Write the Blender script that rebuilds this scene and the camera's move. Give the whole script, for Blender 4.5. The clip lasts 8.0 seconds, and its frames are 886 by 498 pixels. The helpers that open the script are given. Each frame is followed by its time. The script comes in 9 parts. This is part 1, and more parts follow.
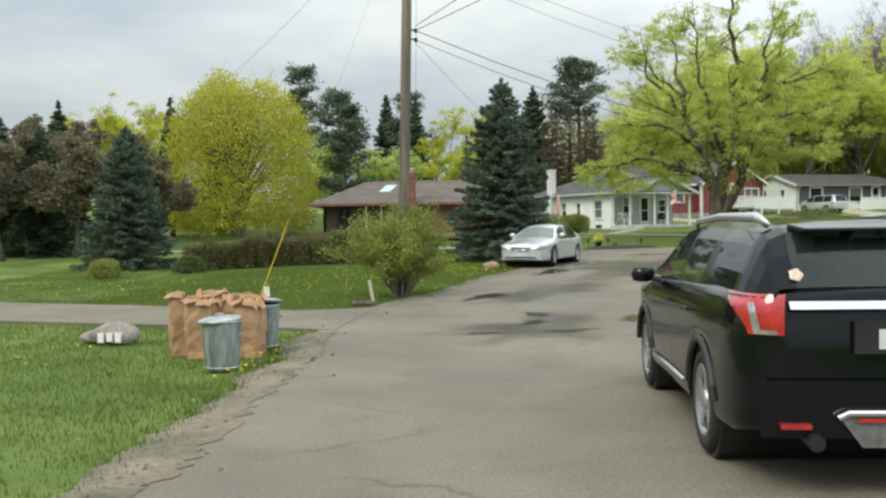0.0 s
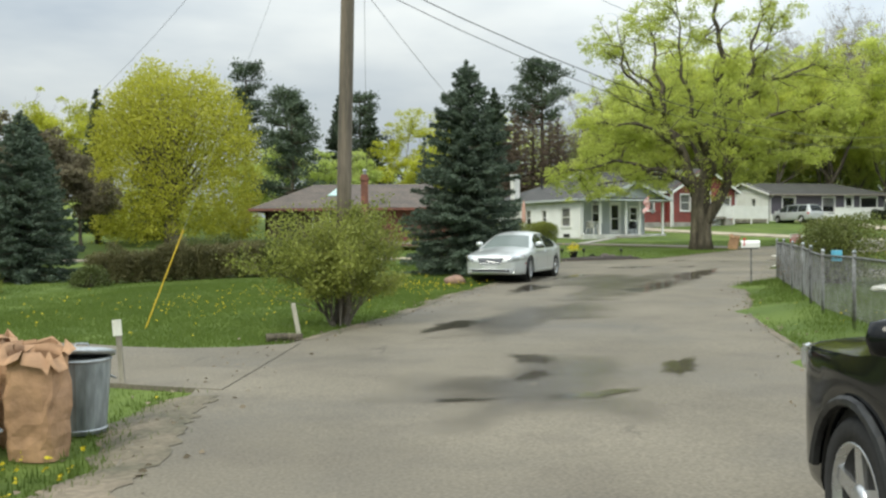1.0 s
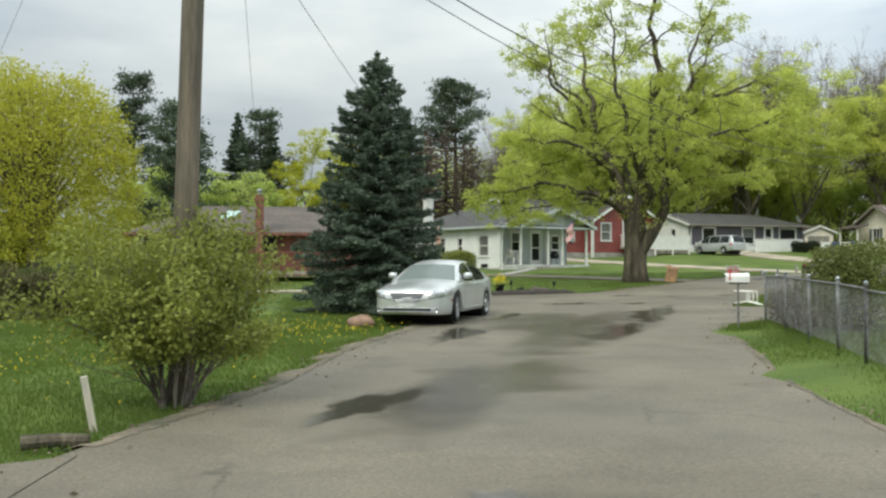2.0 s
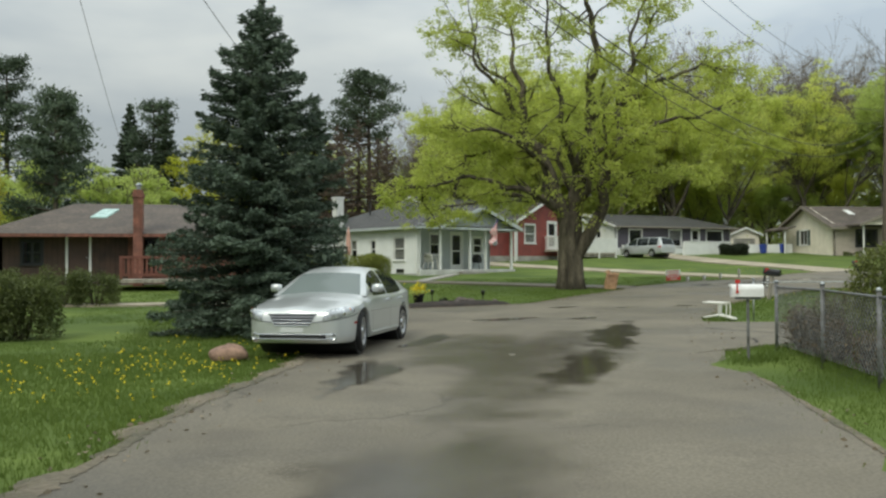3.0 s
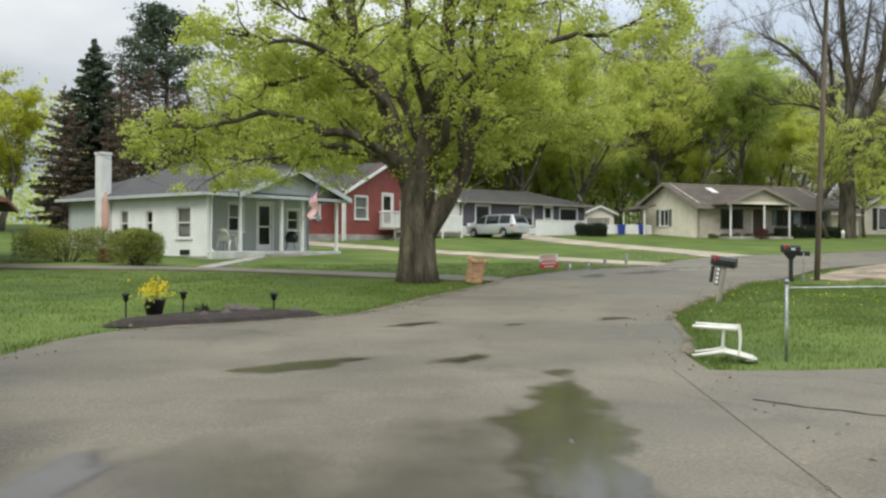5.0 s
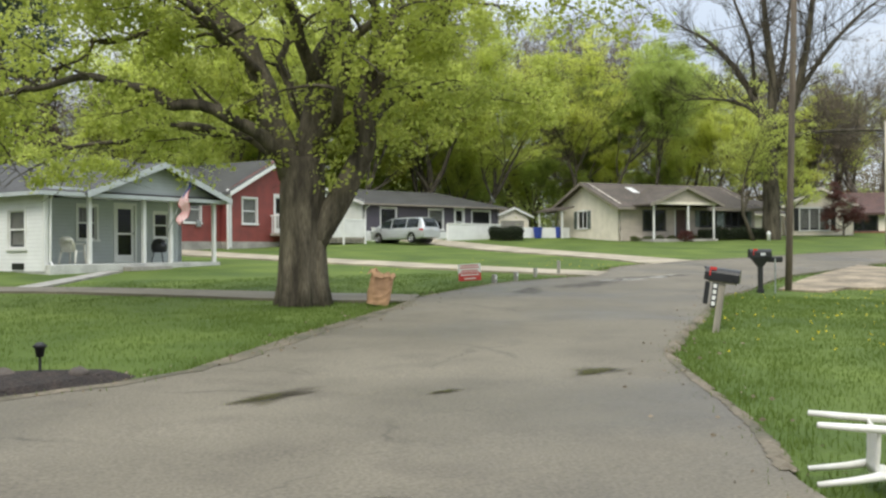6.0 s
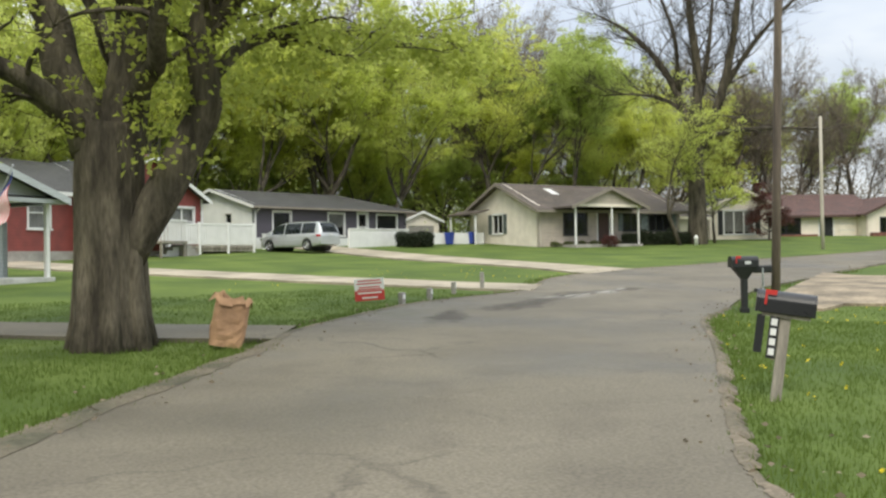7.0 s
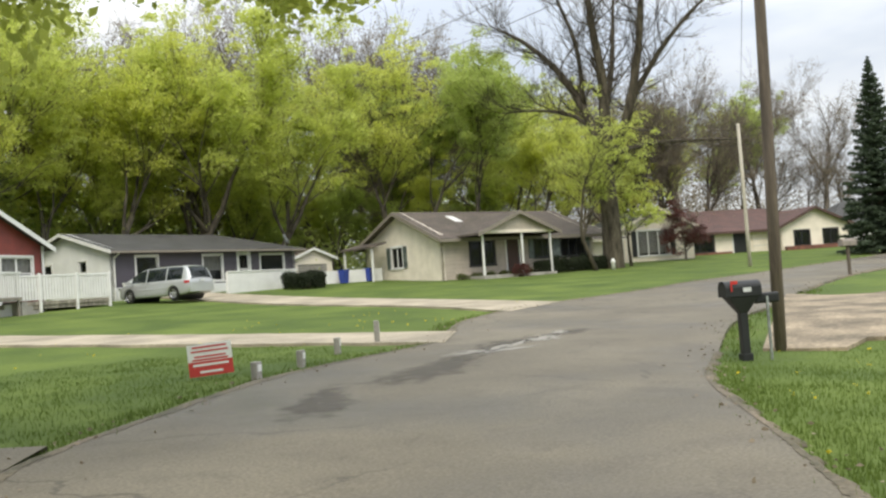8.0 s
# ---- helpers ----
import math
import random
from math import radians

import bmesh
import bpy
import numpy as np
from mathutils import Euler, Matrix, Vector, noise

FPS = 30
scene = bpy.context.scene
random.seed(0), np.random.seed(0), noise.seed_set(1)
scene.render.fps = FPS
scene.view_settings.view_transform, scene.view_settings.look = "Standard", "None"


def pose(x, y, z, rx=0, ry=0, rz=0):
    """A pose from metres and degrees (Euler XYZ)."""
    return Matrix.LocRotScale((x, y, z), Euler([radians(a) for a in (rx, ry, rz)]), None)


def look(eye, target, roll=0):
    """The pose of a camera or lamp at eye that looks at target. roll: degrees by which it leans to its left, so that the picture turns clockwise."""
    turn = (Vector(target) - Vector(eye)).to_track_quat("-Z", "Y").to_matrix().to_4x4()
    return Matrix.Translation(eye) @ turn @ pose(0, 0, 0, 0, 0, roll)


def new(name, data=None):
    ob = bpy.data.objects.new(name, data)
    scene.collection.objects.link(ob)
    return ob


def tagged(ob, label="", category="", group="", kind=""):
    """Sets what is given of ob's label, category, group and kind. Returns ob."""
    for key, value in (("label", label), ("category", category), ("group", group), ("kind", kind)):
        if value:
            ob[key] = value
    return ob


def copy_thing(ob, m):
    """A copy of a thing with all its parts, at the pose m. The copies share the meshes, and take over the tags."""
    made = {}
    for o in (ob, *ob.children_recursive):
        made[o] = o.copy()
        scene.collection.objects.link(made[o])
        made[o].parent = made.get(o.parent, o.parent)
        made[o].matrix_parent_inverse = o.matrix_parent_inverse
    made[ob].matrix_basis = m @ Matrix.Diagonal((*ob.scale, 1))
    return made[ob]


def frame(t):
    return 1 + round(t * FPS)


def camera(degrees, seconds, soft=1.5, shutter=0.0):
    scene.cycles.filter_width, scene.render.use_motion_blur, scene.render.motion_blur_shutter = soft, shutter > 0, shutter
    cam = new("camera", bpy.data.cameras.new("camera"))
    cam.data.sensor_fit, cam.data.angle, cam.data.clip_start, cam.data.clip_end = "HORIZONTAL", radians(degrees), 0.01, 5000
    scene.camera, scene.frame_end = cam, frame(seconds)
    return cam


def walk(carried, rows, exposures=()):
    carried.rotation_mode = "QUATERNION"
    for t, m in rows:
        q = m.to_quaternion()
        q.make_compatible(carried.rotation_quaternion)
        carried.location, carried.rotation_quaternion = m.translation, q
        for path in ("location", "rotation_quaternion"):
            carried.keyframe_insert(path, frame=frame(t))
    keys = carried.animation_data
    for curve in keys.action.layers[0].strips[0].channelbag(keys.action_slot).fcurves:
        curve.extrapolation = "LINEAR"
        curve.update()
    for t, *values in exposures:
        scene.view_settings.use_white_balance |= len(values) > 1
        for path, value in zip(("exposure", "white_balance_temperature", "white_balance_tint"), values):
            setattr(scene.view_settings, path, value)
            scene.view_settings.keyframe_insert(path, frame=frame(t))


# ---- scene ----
cam = camera(50.9, 8.0, soft=2.4)
METRES, EYE, TILT, LEAN, TURN = 46.0, 1.6, -1.4, 0.0, 0.0
PATH = [
    (0, (0.923, 0.836, 1.564), (0.885, 2.835, 1.516), -0.9),
    (0.5, (0.9, 3.338, 1.51), (0.882, 5.337, 1.462), -1.4),
    (1, (0.883, 5.872, 1.486), (0.94, 7.871, 1.457), -0.5),
    (1.5, (0.931, 8.521, 1.464), (1.086, 10.515, 1.457), -0.0),
    (2.8, (1.774, 15.281, 1.523), (2.175, 17.239, 1.606), -0.4),
    (3, (2.008, 16.267, 1.548), (2.441, 18.219, 1.589), -0.3),
    (3.5, (2.674, 18.903, 1.558), (3.21, 20.829, 1.581), -0.5),
    (4, (3.528, 21.636, 1.58), (4.154, 23.535, 1.58), 0.3),
    (5.5, (6.68, 29.526, 1.697), (7.539, 31.332, 1.7), -0.3),
    (6, (7.972, 32.134, 1.755), (8.929, 33.89, 1.761), -0.5),
    (6.5, (9.454, 34.685, 1.787), (10.5, 36.391, 1.791), -0.5),
    (7, (11.13, 37.219, 1.832), (12.256, 38.871, 1.85), -1.0),
    (7.5, (12.855, 39.546, 1.893), (14.057, 41.143, 1.943), -2.3),
    (8, (14.763, 41.782, 1.954), (16.059, 43.303, 2.038), -4.2),
]
walk(cam, [(t, look(eye, target, roll)) for t, eye, target, roll in PATH],
     [(0.0, -0.08, 6500, 3.5), (1.5, -0.10, 6500, 3.0), (3.0, -0.56, 6500, 1.5), (3.5, -0.34, 6500, 3.0), (4.0, -0.10, 6500, 5.0), (5.5, -0.26, 6380, 8.0), (6.0, -0.10, 6380, 8.0), (6.5, -0.10, 6430, 8.0), (8.0, -0.08, 6650, 9.0)])

# ---------- world, sun, exposure ----------
world = bpy.data.worlds.new("sky")
scene.world = world
world.use_nodes = True
wn, wl = world.node_tree.nodes, world.node_tree.links
wn.clear()
w_out, w_bg = wn.new("ShaderNodeOutputWorld"), wn.new("ShaderNodeBackground")
w_sky = wn.new("ShaderNodeTexSky")
w_sky.sky_type, w_sky.sun_disc = 'NISHITA', False
w_sky.sun_elevation, w_sky.sun_rotation = radians(49), radians(222)
w_tc, w_map, w_sep = wn.new("ShaderNodeTexCoord"), wn.new("ShaderNodeMapping"), wn.new("ShaderNodeSeparateXYZ")
w_map.inputs["Scale"].default_value = (1.0, 1.0, 3.2)
w_noise, w_ramp = wn.new("ShaderNodeTexNoise"), wn.new("ShaderNodeValToRGB")
w_noise.inputs["Scale"].default_value, w_noise.inputs["Detail"].default_value = 2.3, 5.0
w_ramp.color_ramp.elements[0].position, w_ramp.color_ramp.elements[0].color = 0.36, (0.47, 0.52, 0.60, 1)
w_ramp.color_ramp.elements[1].position, w_ramp.color_ramp.elements[1].color = 0.66, (0.84, 0.85, 0.86, 1)
# an overcast sky is about three times as bright overhead as at the horizon
w_grad = wn.new("ShaderNodeMapRange")
w_grad.inputs["From Min"].default_value, w_grad.inputs["From Max"].default_value = 0.08, 1.0
w_grad.inputs["To Min"].default_value, w_grad.inputs["To Max"].default_value = 1.0, 3.4
w_mul, w_mix = wn.new("ShaderNodeMix"), wn.new("ShaderNodeMix")
w_mul.data_type = w_mix.data_type = 'RGBA'
w_mul.blend_type, w_mul.clamp_result = 'MULTIPLY', False
w_mul.inputs[0].default_value = 1.0
w_mix.inputs[0].default_value = 0.10
w_skys = wn.new("ShaderNodeVectorMath")
w_skys.operation = 'SCALE'
w_skys.inputs["Scale"].default_value = 0.10
wl.new(w_tc.outputs["Generated"], w_map.inputs["Vector"])
wl.new(w_tc.outputs["Generated"], w_sep.inputs[0])
wl.new(w_map.outputs[0], w_noise.inputs["Vector"])
wl.new(w_noise.outputs["Fac"], w_ramp.inputs[0])
wl.new(w_sep.outputs["Z"], w_grad.inputs["Value"])
wl.new(w_ramp.outputs[0], w_mul.inputs[6])
wl.new(w_grad.outputs[0], w_mul.inputs[7])
wl.new(w_sky.outputs[0], w_skys.inputs[0])
w_thin, w_east = wn.new("ShaderNodeVectorMath"), wn.new("ShaderNodeMapRange")
w_thin.operation, w_east.interpolation_type = 'SCALE', 'SMOOTHSTEP'
w_east.inputs["From Min"].default_value, w_east.inputs["From Max"].default_value = 0.05, 0.5
w_east.inputs["To Min"].default_value, w_east.inputs["To Max"].default_value = 1.0, 1.36
wl.new(w_sep.outputs["X"], w_east.inputs["Value"])
wl.new(w_mul.outputs[2], w_thin.inputs[0])
wl.new(w_east.outputs[0], w_thin.inputs["Scale"])
wl.new(w_thin.outputs[0], w_mix.inputs[6])
wl.new(w_skys.outputs[0], w_mix.inputs[7])
wl.new(w_mix.outputs[2], w_bg.inputs["Color"])
w_bg.inputs["Strength"].default_value = 0.92
wl.new(w_bg.outputs[0], w_out.inputs["Surface"])

sun = new("sun", bpy.data.lights.new("sun", 'SUN'))
sun.data.energy, sun.data.angle, sun.data.color = 2.2, radians(25), (1.0, 0.93, 0.80)
sun.matrix_world = look((0, 0, 30), (17.2, 19.1, 0))
scene.view_settings.exposure = 0.0


# ---------- helpers for building ----------
def ground_z(x, y):
    """The lie of the land: nearly level along the street, rising gently towards the houses."""
    u, v = min(max(x / 50, -1.6), 1.8), min(max(y / 50, -0.4), 1.9)
    z = 0.035 + 0.105 * u - 0.358 * v + 0.463 * u * u - 0.151 * u * v + 1.051 * v * v
    # a low bank along the fenced verge, and a shallow dip by the lane
    bank = min(max((x - 4.6 - 0.285 * (y - 13)) / 0.9, 0), 1) * min(max((y - 13) / 4, 0), 1) * min(max((30.5 - y) / 2.5, 0), 1)
    dip = min(max((-4 - x) / 5, 0), 1) * min(max((y - 24) / 8, 0), 1) * min(max((50 - y) / 12, 0), 1)
    z -= 0.18 * dip
    return z + 0.22 * bank * bank * (3 - 2 * bank) - 0.19 * math.exp(-((x - 27.0) ** 2 + (y - 48.2) ** 2) / 9.0)


class Shape:
    """Gathers vertices and faces for one mesh."""

    def __init__(self):
        self.v, self.f, self.m = [], [], Matrix.Identity(4)

    def add(self, pts, faces):
        n = len(self.v)
        m = self.m
        self.v += [tuple(m @ Vector(p)) for p in pts]
        self.f += [tuple(i + n for i in f) for f in faces]
        return self

    def face(self, *pts):
        return self.add(pts, [tuple(range(len(pts)))])

    def box(self, x0, x1, y0, y1, z0, z1):
        p = [(x, y, z) for z in (z0, z1) for x, y in ((x0, y0), (x1, y0), (x1, y1), (x0, y1))]
        return self.add(p, [(3, 2, 1, 0), (4, 5, 6, 7), (0, 1, 5, 4), (1, 2, 6, 5), (2, 3, 7, 6), (3, 0, 4, 7)])

    def tube(self, pts, radii, n=8, caps=True):
        pts = [Vector(p) for p in pts]
        rings, up = [], Vector((0.13, 0.97, 0.2))
        for i, p in enumerate(pts):
            d = (pts[min(i + 1, len(pts) - 1)] - pts[max(i - 1, 0)]).normalized()
            a = d.cross(up)
            if a.length < 0.05:
                a = d.cross(Vector((1, 0, 0)))
            a.normalize()
            b = d.cross(a)
            r = radii[i] if hasattr(radii, "__len__") else radii
            rings.append([p + (a * math.cos(t) + b * math.sin(t)) * r for t in (2 * math.pi * k / n for k in range(n))])
        faces = [(i * n + k, i * n + (k + 1) % n, (i + 1) * n + (k + 1) % n, (i + 1) * n + k) for i in range(len(pts) - 1) for k in range(n)]
        if caps:
            faces += [tuple(range(n - 1, -1, -1)), tuple((len(pts) - 1) * n + k for k in range(n))]
        return self.add([q for r in rings for q in r], faces)

    def lathe(self, prof, n=16, wobble=0.0, rng=None):
        pts = []
        for r, z in prof:
            for k in range(n):
                a = 2 * math.pi * k / n
                q = r * (1 + (rng.uniform(-wobble, wobble) if rng else 0))
                pts.append((q * math.cos(a), q * math.sin(a), z))
        m = len(prof)
        faces = [(i * n + k, i * n + (k + 1) % n, (i + 1) * n + (k + 1) % n, (i + 1) * n + k) for i in range(m - 1) for k in range(n)]
        faces += [tuple(range(n - 1, -1, -1)), tuple((m - 1) * n + k for k in range(n))]
        return self.add(pts, faces)

    def sheet(self, rows, flip=False):
        """A grid from rows of points, all of one length."""
        n = len(rows[0])
        pts = [p for r in rows for p in r]
        fs = [(i * n + k, i * n + k + 1, (i + 1) * n + k + 1, (i + 1) * n + k) for i in range(len(rows) - 1) for k in range(n - 1)]
        return self.add(pts, [f[::-1] for f in fs] if flip else fs)

    def mesh(self, name, material, smooth=False):
        me = bpy.data.meshes.new(name)
        me.from_pydata(self.v, [], self.f)
        me.materials.append(material)
        if smooth:
            me.polygons.foreach_set("use_smooth", [True] * len(me.polygons))
        me.update()
        return me


def part(name, shape, material, parent, label="", smooth=False, bevel=0.0, kind=""):
    """One mesh object under a thing or under a part."""
    ob = new(name, shape.mesh(name, material, smooth))
    ob.parent = parent
    if bevel:
        b = ob.modifiers.new("Bevel", 'BEVEL')
        b.width, b.segments, b.limit_method = bevel, 2, 'ANGLE'
    return tagged(ob, label, kind=kind)


def thing(name, label, category, m, group=""):
    ob = new(name)
    ob.empty_display_size = 0.2
    ob.matrix_world = m
    return tagged(ob, label, category, group)


def solid(name, shape, material, label, category="", m=None, group="", kind="", smooth=False, bevel=0.0):
    """A thing or a piece of the setting that is one mesh."""
    ob = new(name, shape.mesh(name, material, smooth))
    if m is not None:
        ob.matrix_world = m
    if bevel:
        b = ob.modifiers.new("Bevel", 'BEVEL')
        b.width, b.segments, b.limit_method = bevel, 2, 'ANGLE'
    return tagged(ob, label, category, group, kind)


def on_ground(x, y, turn=0.0, dz=0.0):
    return pose(x, y, ground_z(x, y) + dz, 0, 0, turn)


def spline(points, n):
    """n points along a smooth line through points."""
    pts = [np.array(p, float) for p in points]
    pts = [2 * pts[0] - pts[1]] + pts + [2 * pts[-1] - pts[-2]]
    fine = []
    for i in range(1, len(pts) - 2):
        a, b, c, d = pts[i - 1:i + 3]
        for s in np.linspace(0, 1, 24, endpoint=False):
            fine.append(0.5 * (2 * b + (c - a) * s + (2 * a - 5 * b + 4 * c - d) * s ** 2 + (3 * b - a - 3 * c + d) * s ** 3))
    fine.append(pts[-2])
    fine = np.array(fine)
    run = np.concatenate([[0], np.cumsum(np.linalg.norm(np.diff(fine, axis=0), axis=1))])
    at = np.linspace(0, run[-1], n)
    return np.stack([np.interp(at, run, fine[:, k]) for k in range(fine.shape[1])], 1)


# ---------- materials ----------
def mat(name, color, rough=0.7, metal=0.0, var=0.12, scale=2.0, fine=30.0, bump=0.15, depth=0.01, coat=0.0, spec=0.5, other=None, amount=0.5, each=0.0, stretch=(1, 1, 1), rough_var=0.1, space="Object"):
    """A surface with broad and fine variation of colour, roughness and relief. other: a second colour that comes in patches; each: variation from object to object."""
    m = bpy.data.materials.new(name)
    m.use_nodes = True
    nt = m.node_tree
    ns, ls = nt.nodes, nt.links
    bs = ns["Principled BSDF"]
    bs.inputs["Metallic"].default_value = metal
    bs.inputs["Coat Weight"].default_value = coat
    bs.inputs["Coat Roughness"].default_value = 0.05
    bs.inputs["Specular IOR Level"].default_value = spec
    if space == "World":
        src = ns.new("ShaderNodeNewGeometry").outputs["Position"]
    else:
        src = ns.new("ShaderNodeTexCoord").outputs["Object"]
    mp = ns.new("ShaderNodeMapping")
    mp.inputs["Scale"].default_value = stretch
    ls.new(src, mp.inputs["Vector"])
    big, small = ns.new("ShaderNodeTexNoise"), ns.new("ShaderNodeTexNoise")
    big.inputs["Scale"].default_value, big.inputs["Detail"].default_value = scale, 4.0
    small.inputs["Scale"].default_value, small.inputs["Detail"].default_value = fine, 3.0
    ls.new(mp.outputs[0], big.inputs["Vector"])
    ls.new(mp.outputs[0], small.inputs["Vector"])
    ramp = ns.new("ShaderNodeValToRGB")
    e = ramp.color_ramp.elements
    second = other or color
    e[0].position, e[1].position = 0.5 - 0.22 * amount - 0.06, 0.5 + 0.22 * (1 - amount) + 0.06
    e[0].color = (*[c * (1 - var) for c in second], 1)
    e[1].color = (*[min(c * (1 + var), 1) for c in color], 1)
    ls.new(big.outputs["Fac"], ramp.inputs[0])
    rng = ns.new("ShaderNodeMapRange")
    rng.inputs["From Min"].default_value, rng.inputs["From Max"].default_value = 0.3, 0.7
    rng.inputs["To Min"].default_value, rng.inputs["To Max"].default_value = 1 - var, 1 + var
    ls.new(small.outputs["Fac"], rng.inputs["Value"])
    mul = ns.new("ShaderNodeVectorMath")
    mul.operation = 'SCALE'
    ls.new(ramp.outputs[0], mul.inputs[0])
    ls.new(rng.outputs[0], mul.inputs["Scale"])
    col = mul.outputs[0]
    if each:
        oi, r2, mul2 = ns.new("ShaderNodeObjectInfo"), ns.new("ShaderNodeMapRange"), ns.new("ShaderNodeVectorMath")
        r2.inputs["To Min"].default_value, r2.inputs["To Max"].default_value = 1 - each, 1 + each
        mul2.operation = 'SCALE'
        ls.new(oi.outputs["Random"], r2.inputs["Value"])
        ls.new(col, mul2.inputs[0])
        ls.new(r2.outputs[0], mul2.inputs["Scale"])
        col = mul2.outputs[0]
    ls.new(col, bs.inputs["Base Color"])
    rr = ns.new("ShaderNodeMapRange")
    rr.inputs["From Min"].default_value, rr.inputs["From Max"].default_value = 0.3, 0.7
    rr.inputs["To Min"].default_value, rr.inputs["To Max"].default_value = max(rough - rough_var, 0.02), min(rough + rough_var, 1)
    ls.new(big.outputs["Fac"], rr.inputs["Value"])
    ls.new(rr.outputs[0], bs.inputs["Roughness"])
    if bump:
        bp = ns.new("ShaderNodeBump")
        bp.inputs["Strength"].default_value, bp.inputs["Distance"].default_value = bump, depth
        ls.new(small.outputs["Fac"], bp.inputs["Height"])
        ls.new(bp.outputs[0], bs.inputs["Normal"])
    return m


def banded(m, size, axis="Z", strength=0.5, dist=0.02, dark=0.75):
    """Adds courses (lap siding, shingle rows) of the given height to a material: relief and a thin shadow line in the joint."""
    nt = m.node_tree
    ns, ls = nt.nodes, nt.links
    bs = ns["Principled BSDF"]
    sep, mt, fr = ns.new("ShaderNodeSeparateXYZ"), ns.new("ShaderNodeMath"), ns.new("ShaderNodeMath")
    tc = ns.new("ShaderNodeTexCoord")
    ls.new(tc.outputs["Object"], sep.inputs[0])
    mt.operation, fr.operation = 'DIVIDE', 'FRACT'
    mt.inputs[1].default_value = size
    ls.new(sep.outputs[axis], mt.inputs[0])
    ls.new(mt.outputs[0], fr.inputs[0])
    bp = ns.new("ShaderNodeBump")
    bp.invert = True
    bp.inputs["Strength"].default_value, bp.inputs["Distance"].default_value = strength, dist
    ls.new(fr.outputs[0], bp.inputs["Height"])
    old = bs.inputs["Normal"].links
    if old:
        ls.new(old[0].from_socket, bp.inputs["Normal"])
    ls.new(bp.outputs[0], bs.inputs["Normal"])
    lt, mr, mul = ns.new("ShaderNodeMath"), ns.new("ShaderNodeMapRange"), ns.new("ShaderNodeVectorMath")
    lt.operation, lt.inputs[1].default_value = 'LESS_THAN', 0.1
    ls.new(fr.outputs[0], lt.inputs[0])
    mr.inputs["To Min"].default_value, mr.inputs["To Max"].default_value = 1.0, dark
    ls.new(lt.outputs[0], mr.inputs["Value"])
    mul.operation = 'SCALE'
    ls.new(bs.inputs["Base Color"].links[0].from_socket, mul.inputs[0])
    ls.new(mr.outputs[0], mul.inputs["Scale"])
    ls.new(mul.outputs[0], bs.inputs["Base Color"])
    return m


def leaf_mat(name, color, other, rough=0.55, through_light=0.35):
    """Leaves: each little blade takes a tone between two colours, and lets some light through."""
    m = bpy.data.materials.new(name)
    m.use_nodes = True
    ns, ls = m.node_tree.nodes, m.node_tree.links
    ns.clear()
    out, mix, df, tr = ns.new("ShaderNodeOutputMaterial"), ns.new("ShaderNodeMixShader"), ns.new("ShaderNodeBsdfPrincipled"), ns.new("ShaderNodeBsdfTranslucent")
    geo, ramp = ns.new("ShaderNodeNewGeometry"), ns.new("ShaderNodeValToRGB")
    ramp.color_ramp.elements[0].color, ramp.color_ramp.elements[1].color = (*other, 1), (*color, 1)
    no, mx = ns.new("ShaderNodeTexNoise"), ns.new("ShaderNodeMath")
    no.inputs["Scale"].default_value = 0.5
    ls.new(geo.outputs["Position"], no.inputs["Vector"])
    mx.operation = 'MULTIPLY_ADD'
    mx.inputs[1].default_value, mx.inputs[2].default_value = 0.55, 0.0
    ad = ns.new("ShaderNodeMath")
    ad.operation = 'ADD'
    ls.new(geo.outputs["Random Per Island"], mx.inputs[0])
    sc = ns.new("ShaderNodeMapRange")
    sc.inputs["From Min"].default_value, sc.inputs["From Max"].default_value = 0.3, 0.7
    sc.inputs["To Max"].default_value = 0.45
    ls.new(no.outputs["Fac"], sc.inputs["Value"])
    ls.new(mx.outputs[0], ad.inputs[0])
    ls.new(sc.outputs[0], ad.inputs[1])
    ls.new(ad.outputs[0], ramp.inputs[0])
    ls.new(ramp.outputs[0], df.inputs["Base Color"])
    ls.new(ramp.outputs[0], tr.inputs["Color"])
    df.inputs["Roughness"].default_value = rough
    df.inputs["Specular IOR Level"].default_value = 0.3
    mix.inputs[0].default_value = through_light
    ls.new(df.outputs[0], mix.inputs[1])
    ls.new(tr.outputs[0], mix.inputs[2])
    ls.new(mix.outputs[0], out.inputs["Surface"])
    return m


def glass_mat(name, tint=(0.02, 0.025, 0.03), rough=0.03, alpha=0.75):
    """Window glass: a clear gloss over a tint, partly seen through."""
    m = bpy.data.materials.new(name)
    m.use_nodes = True
    ns, ls = m.node_tree.nodes, m.node_tree.links
    bs = ns["Principled BSDF"]
    bs.inputs["Base Color"].default_value = (*tint, 1)
    bs.inputs["Roughness"].default_value = rough
    bs.inputs["IOR"].default_value = 1.5
    bs.inputs["Alpha"].default_value = alpha
    no, bp = ns.new("ShaderNodeTexNoise"), ns.new("ShaderNodeBump")
    no.inputs["Scale"].default_value = 1.5
    bp.inputs["Strength"].default_value, bp.inputs["Distance"].default_value = 0.05, 0.02
    ls.new(no.outputs["Fac"], bp.inputs["Height"])
    ls.new(bp.outputs[0], bs.inputs["Normal"])
    return m


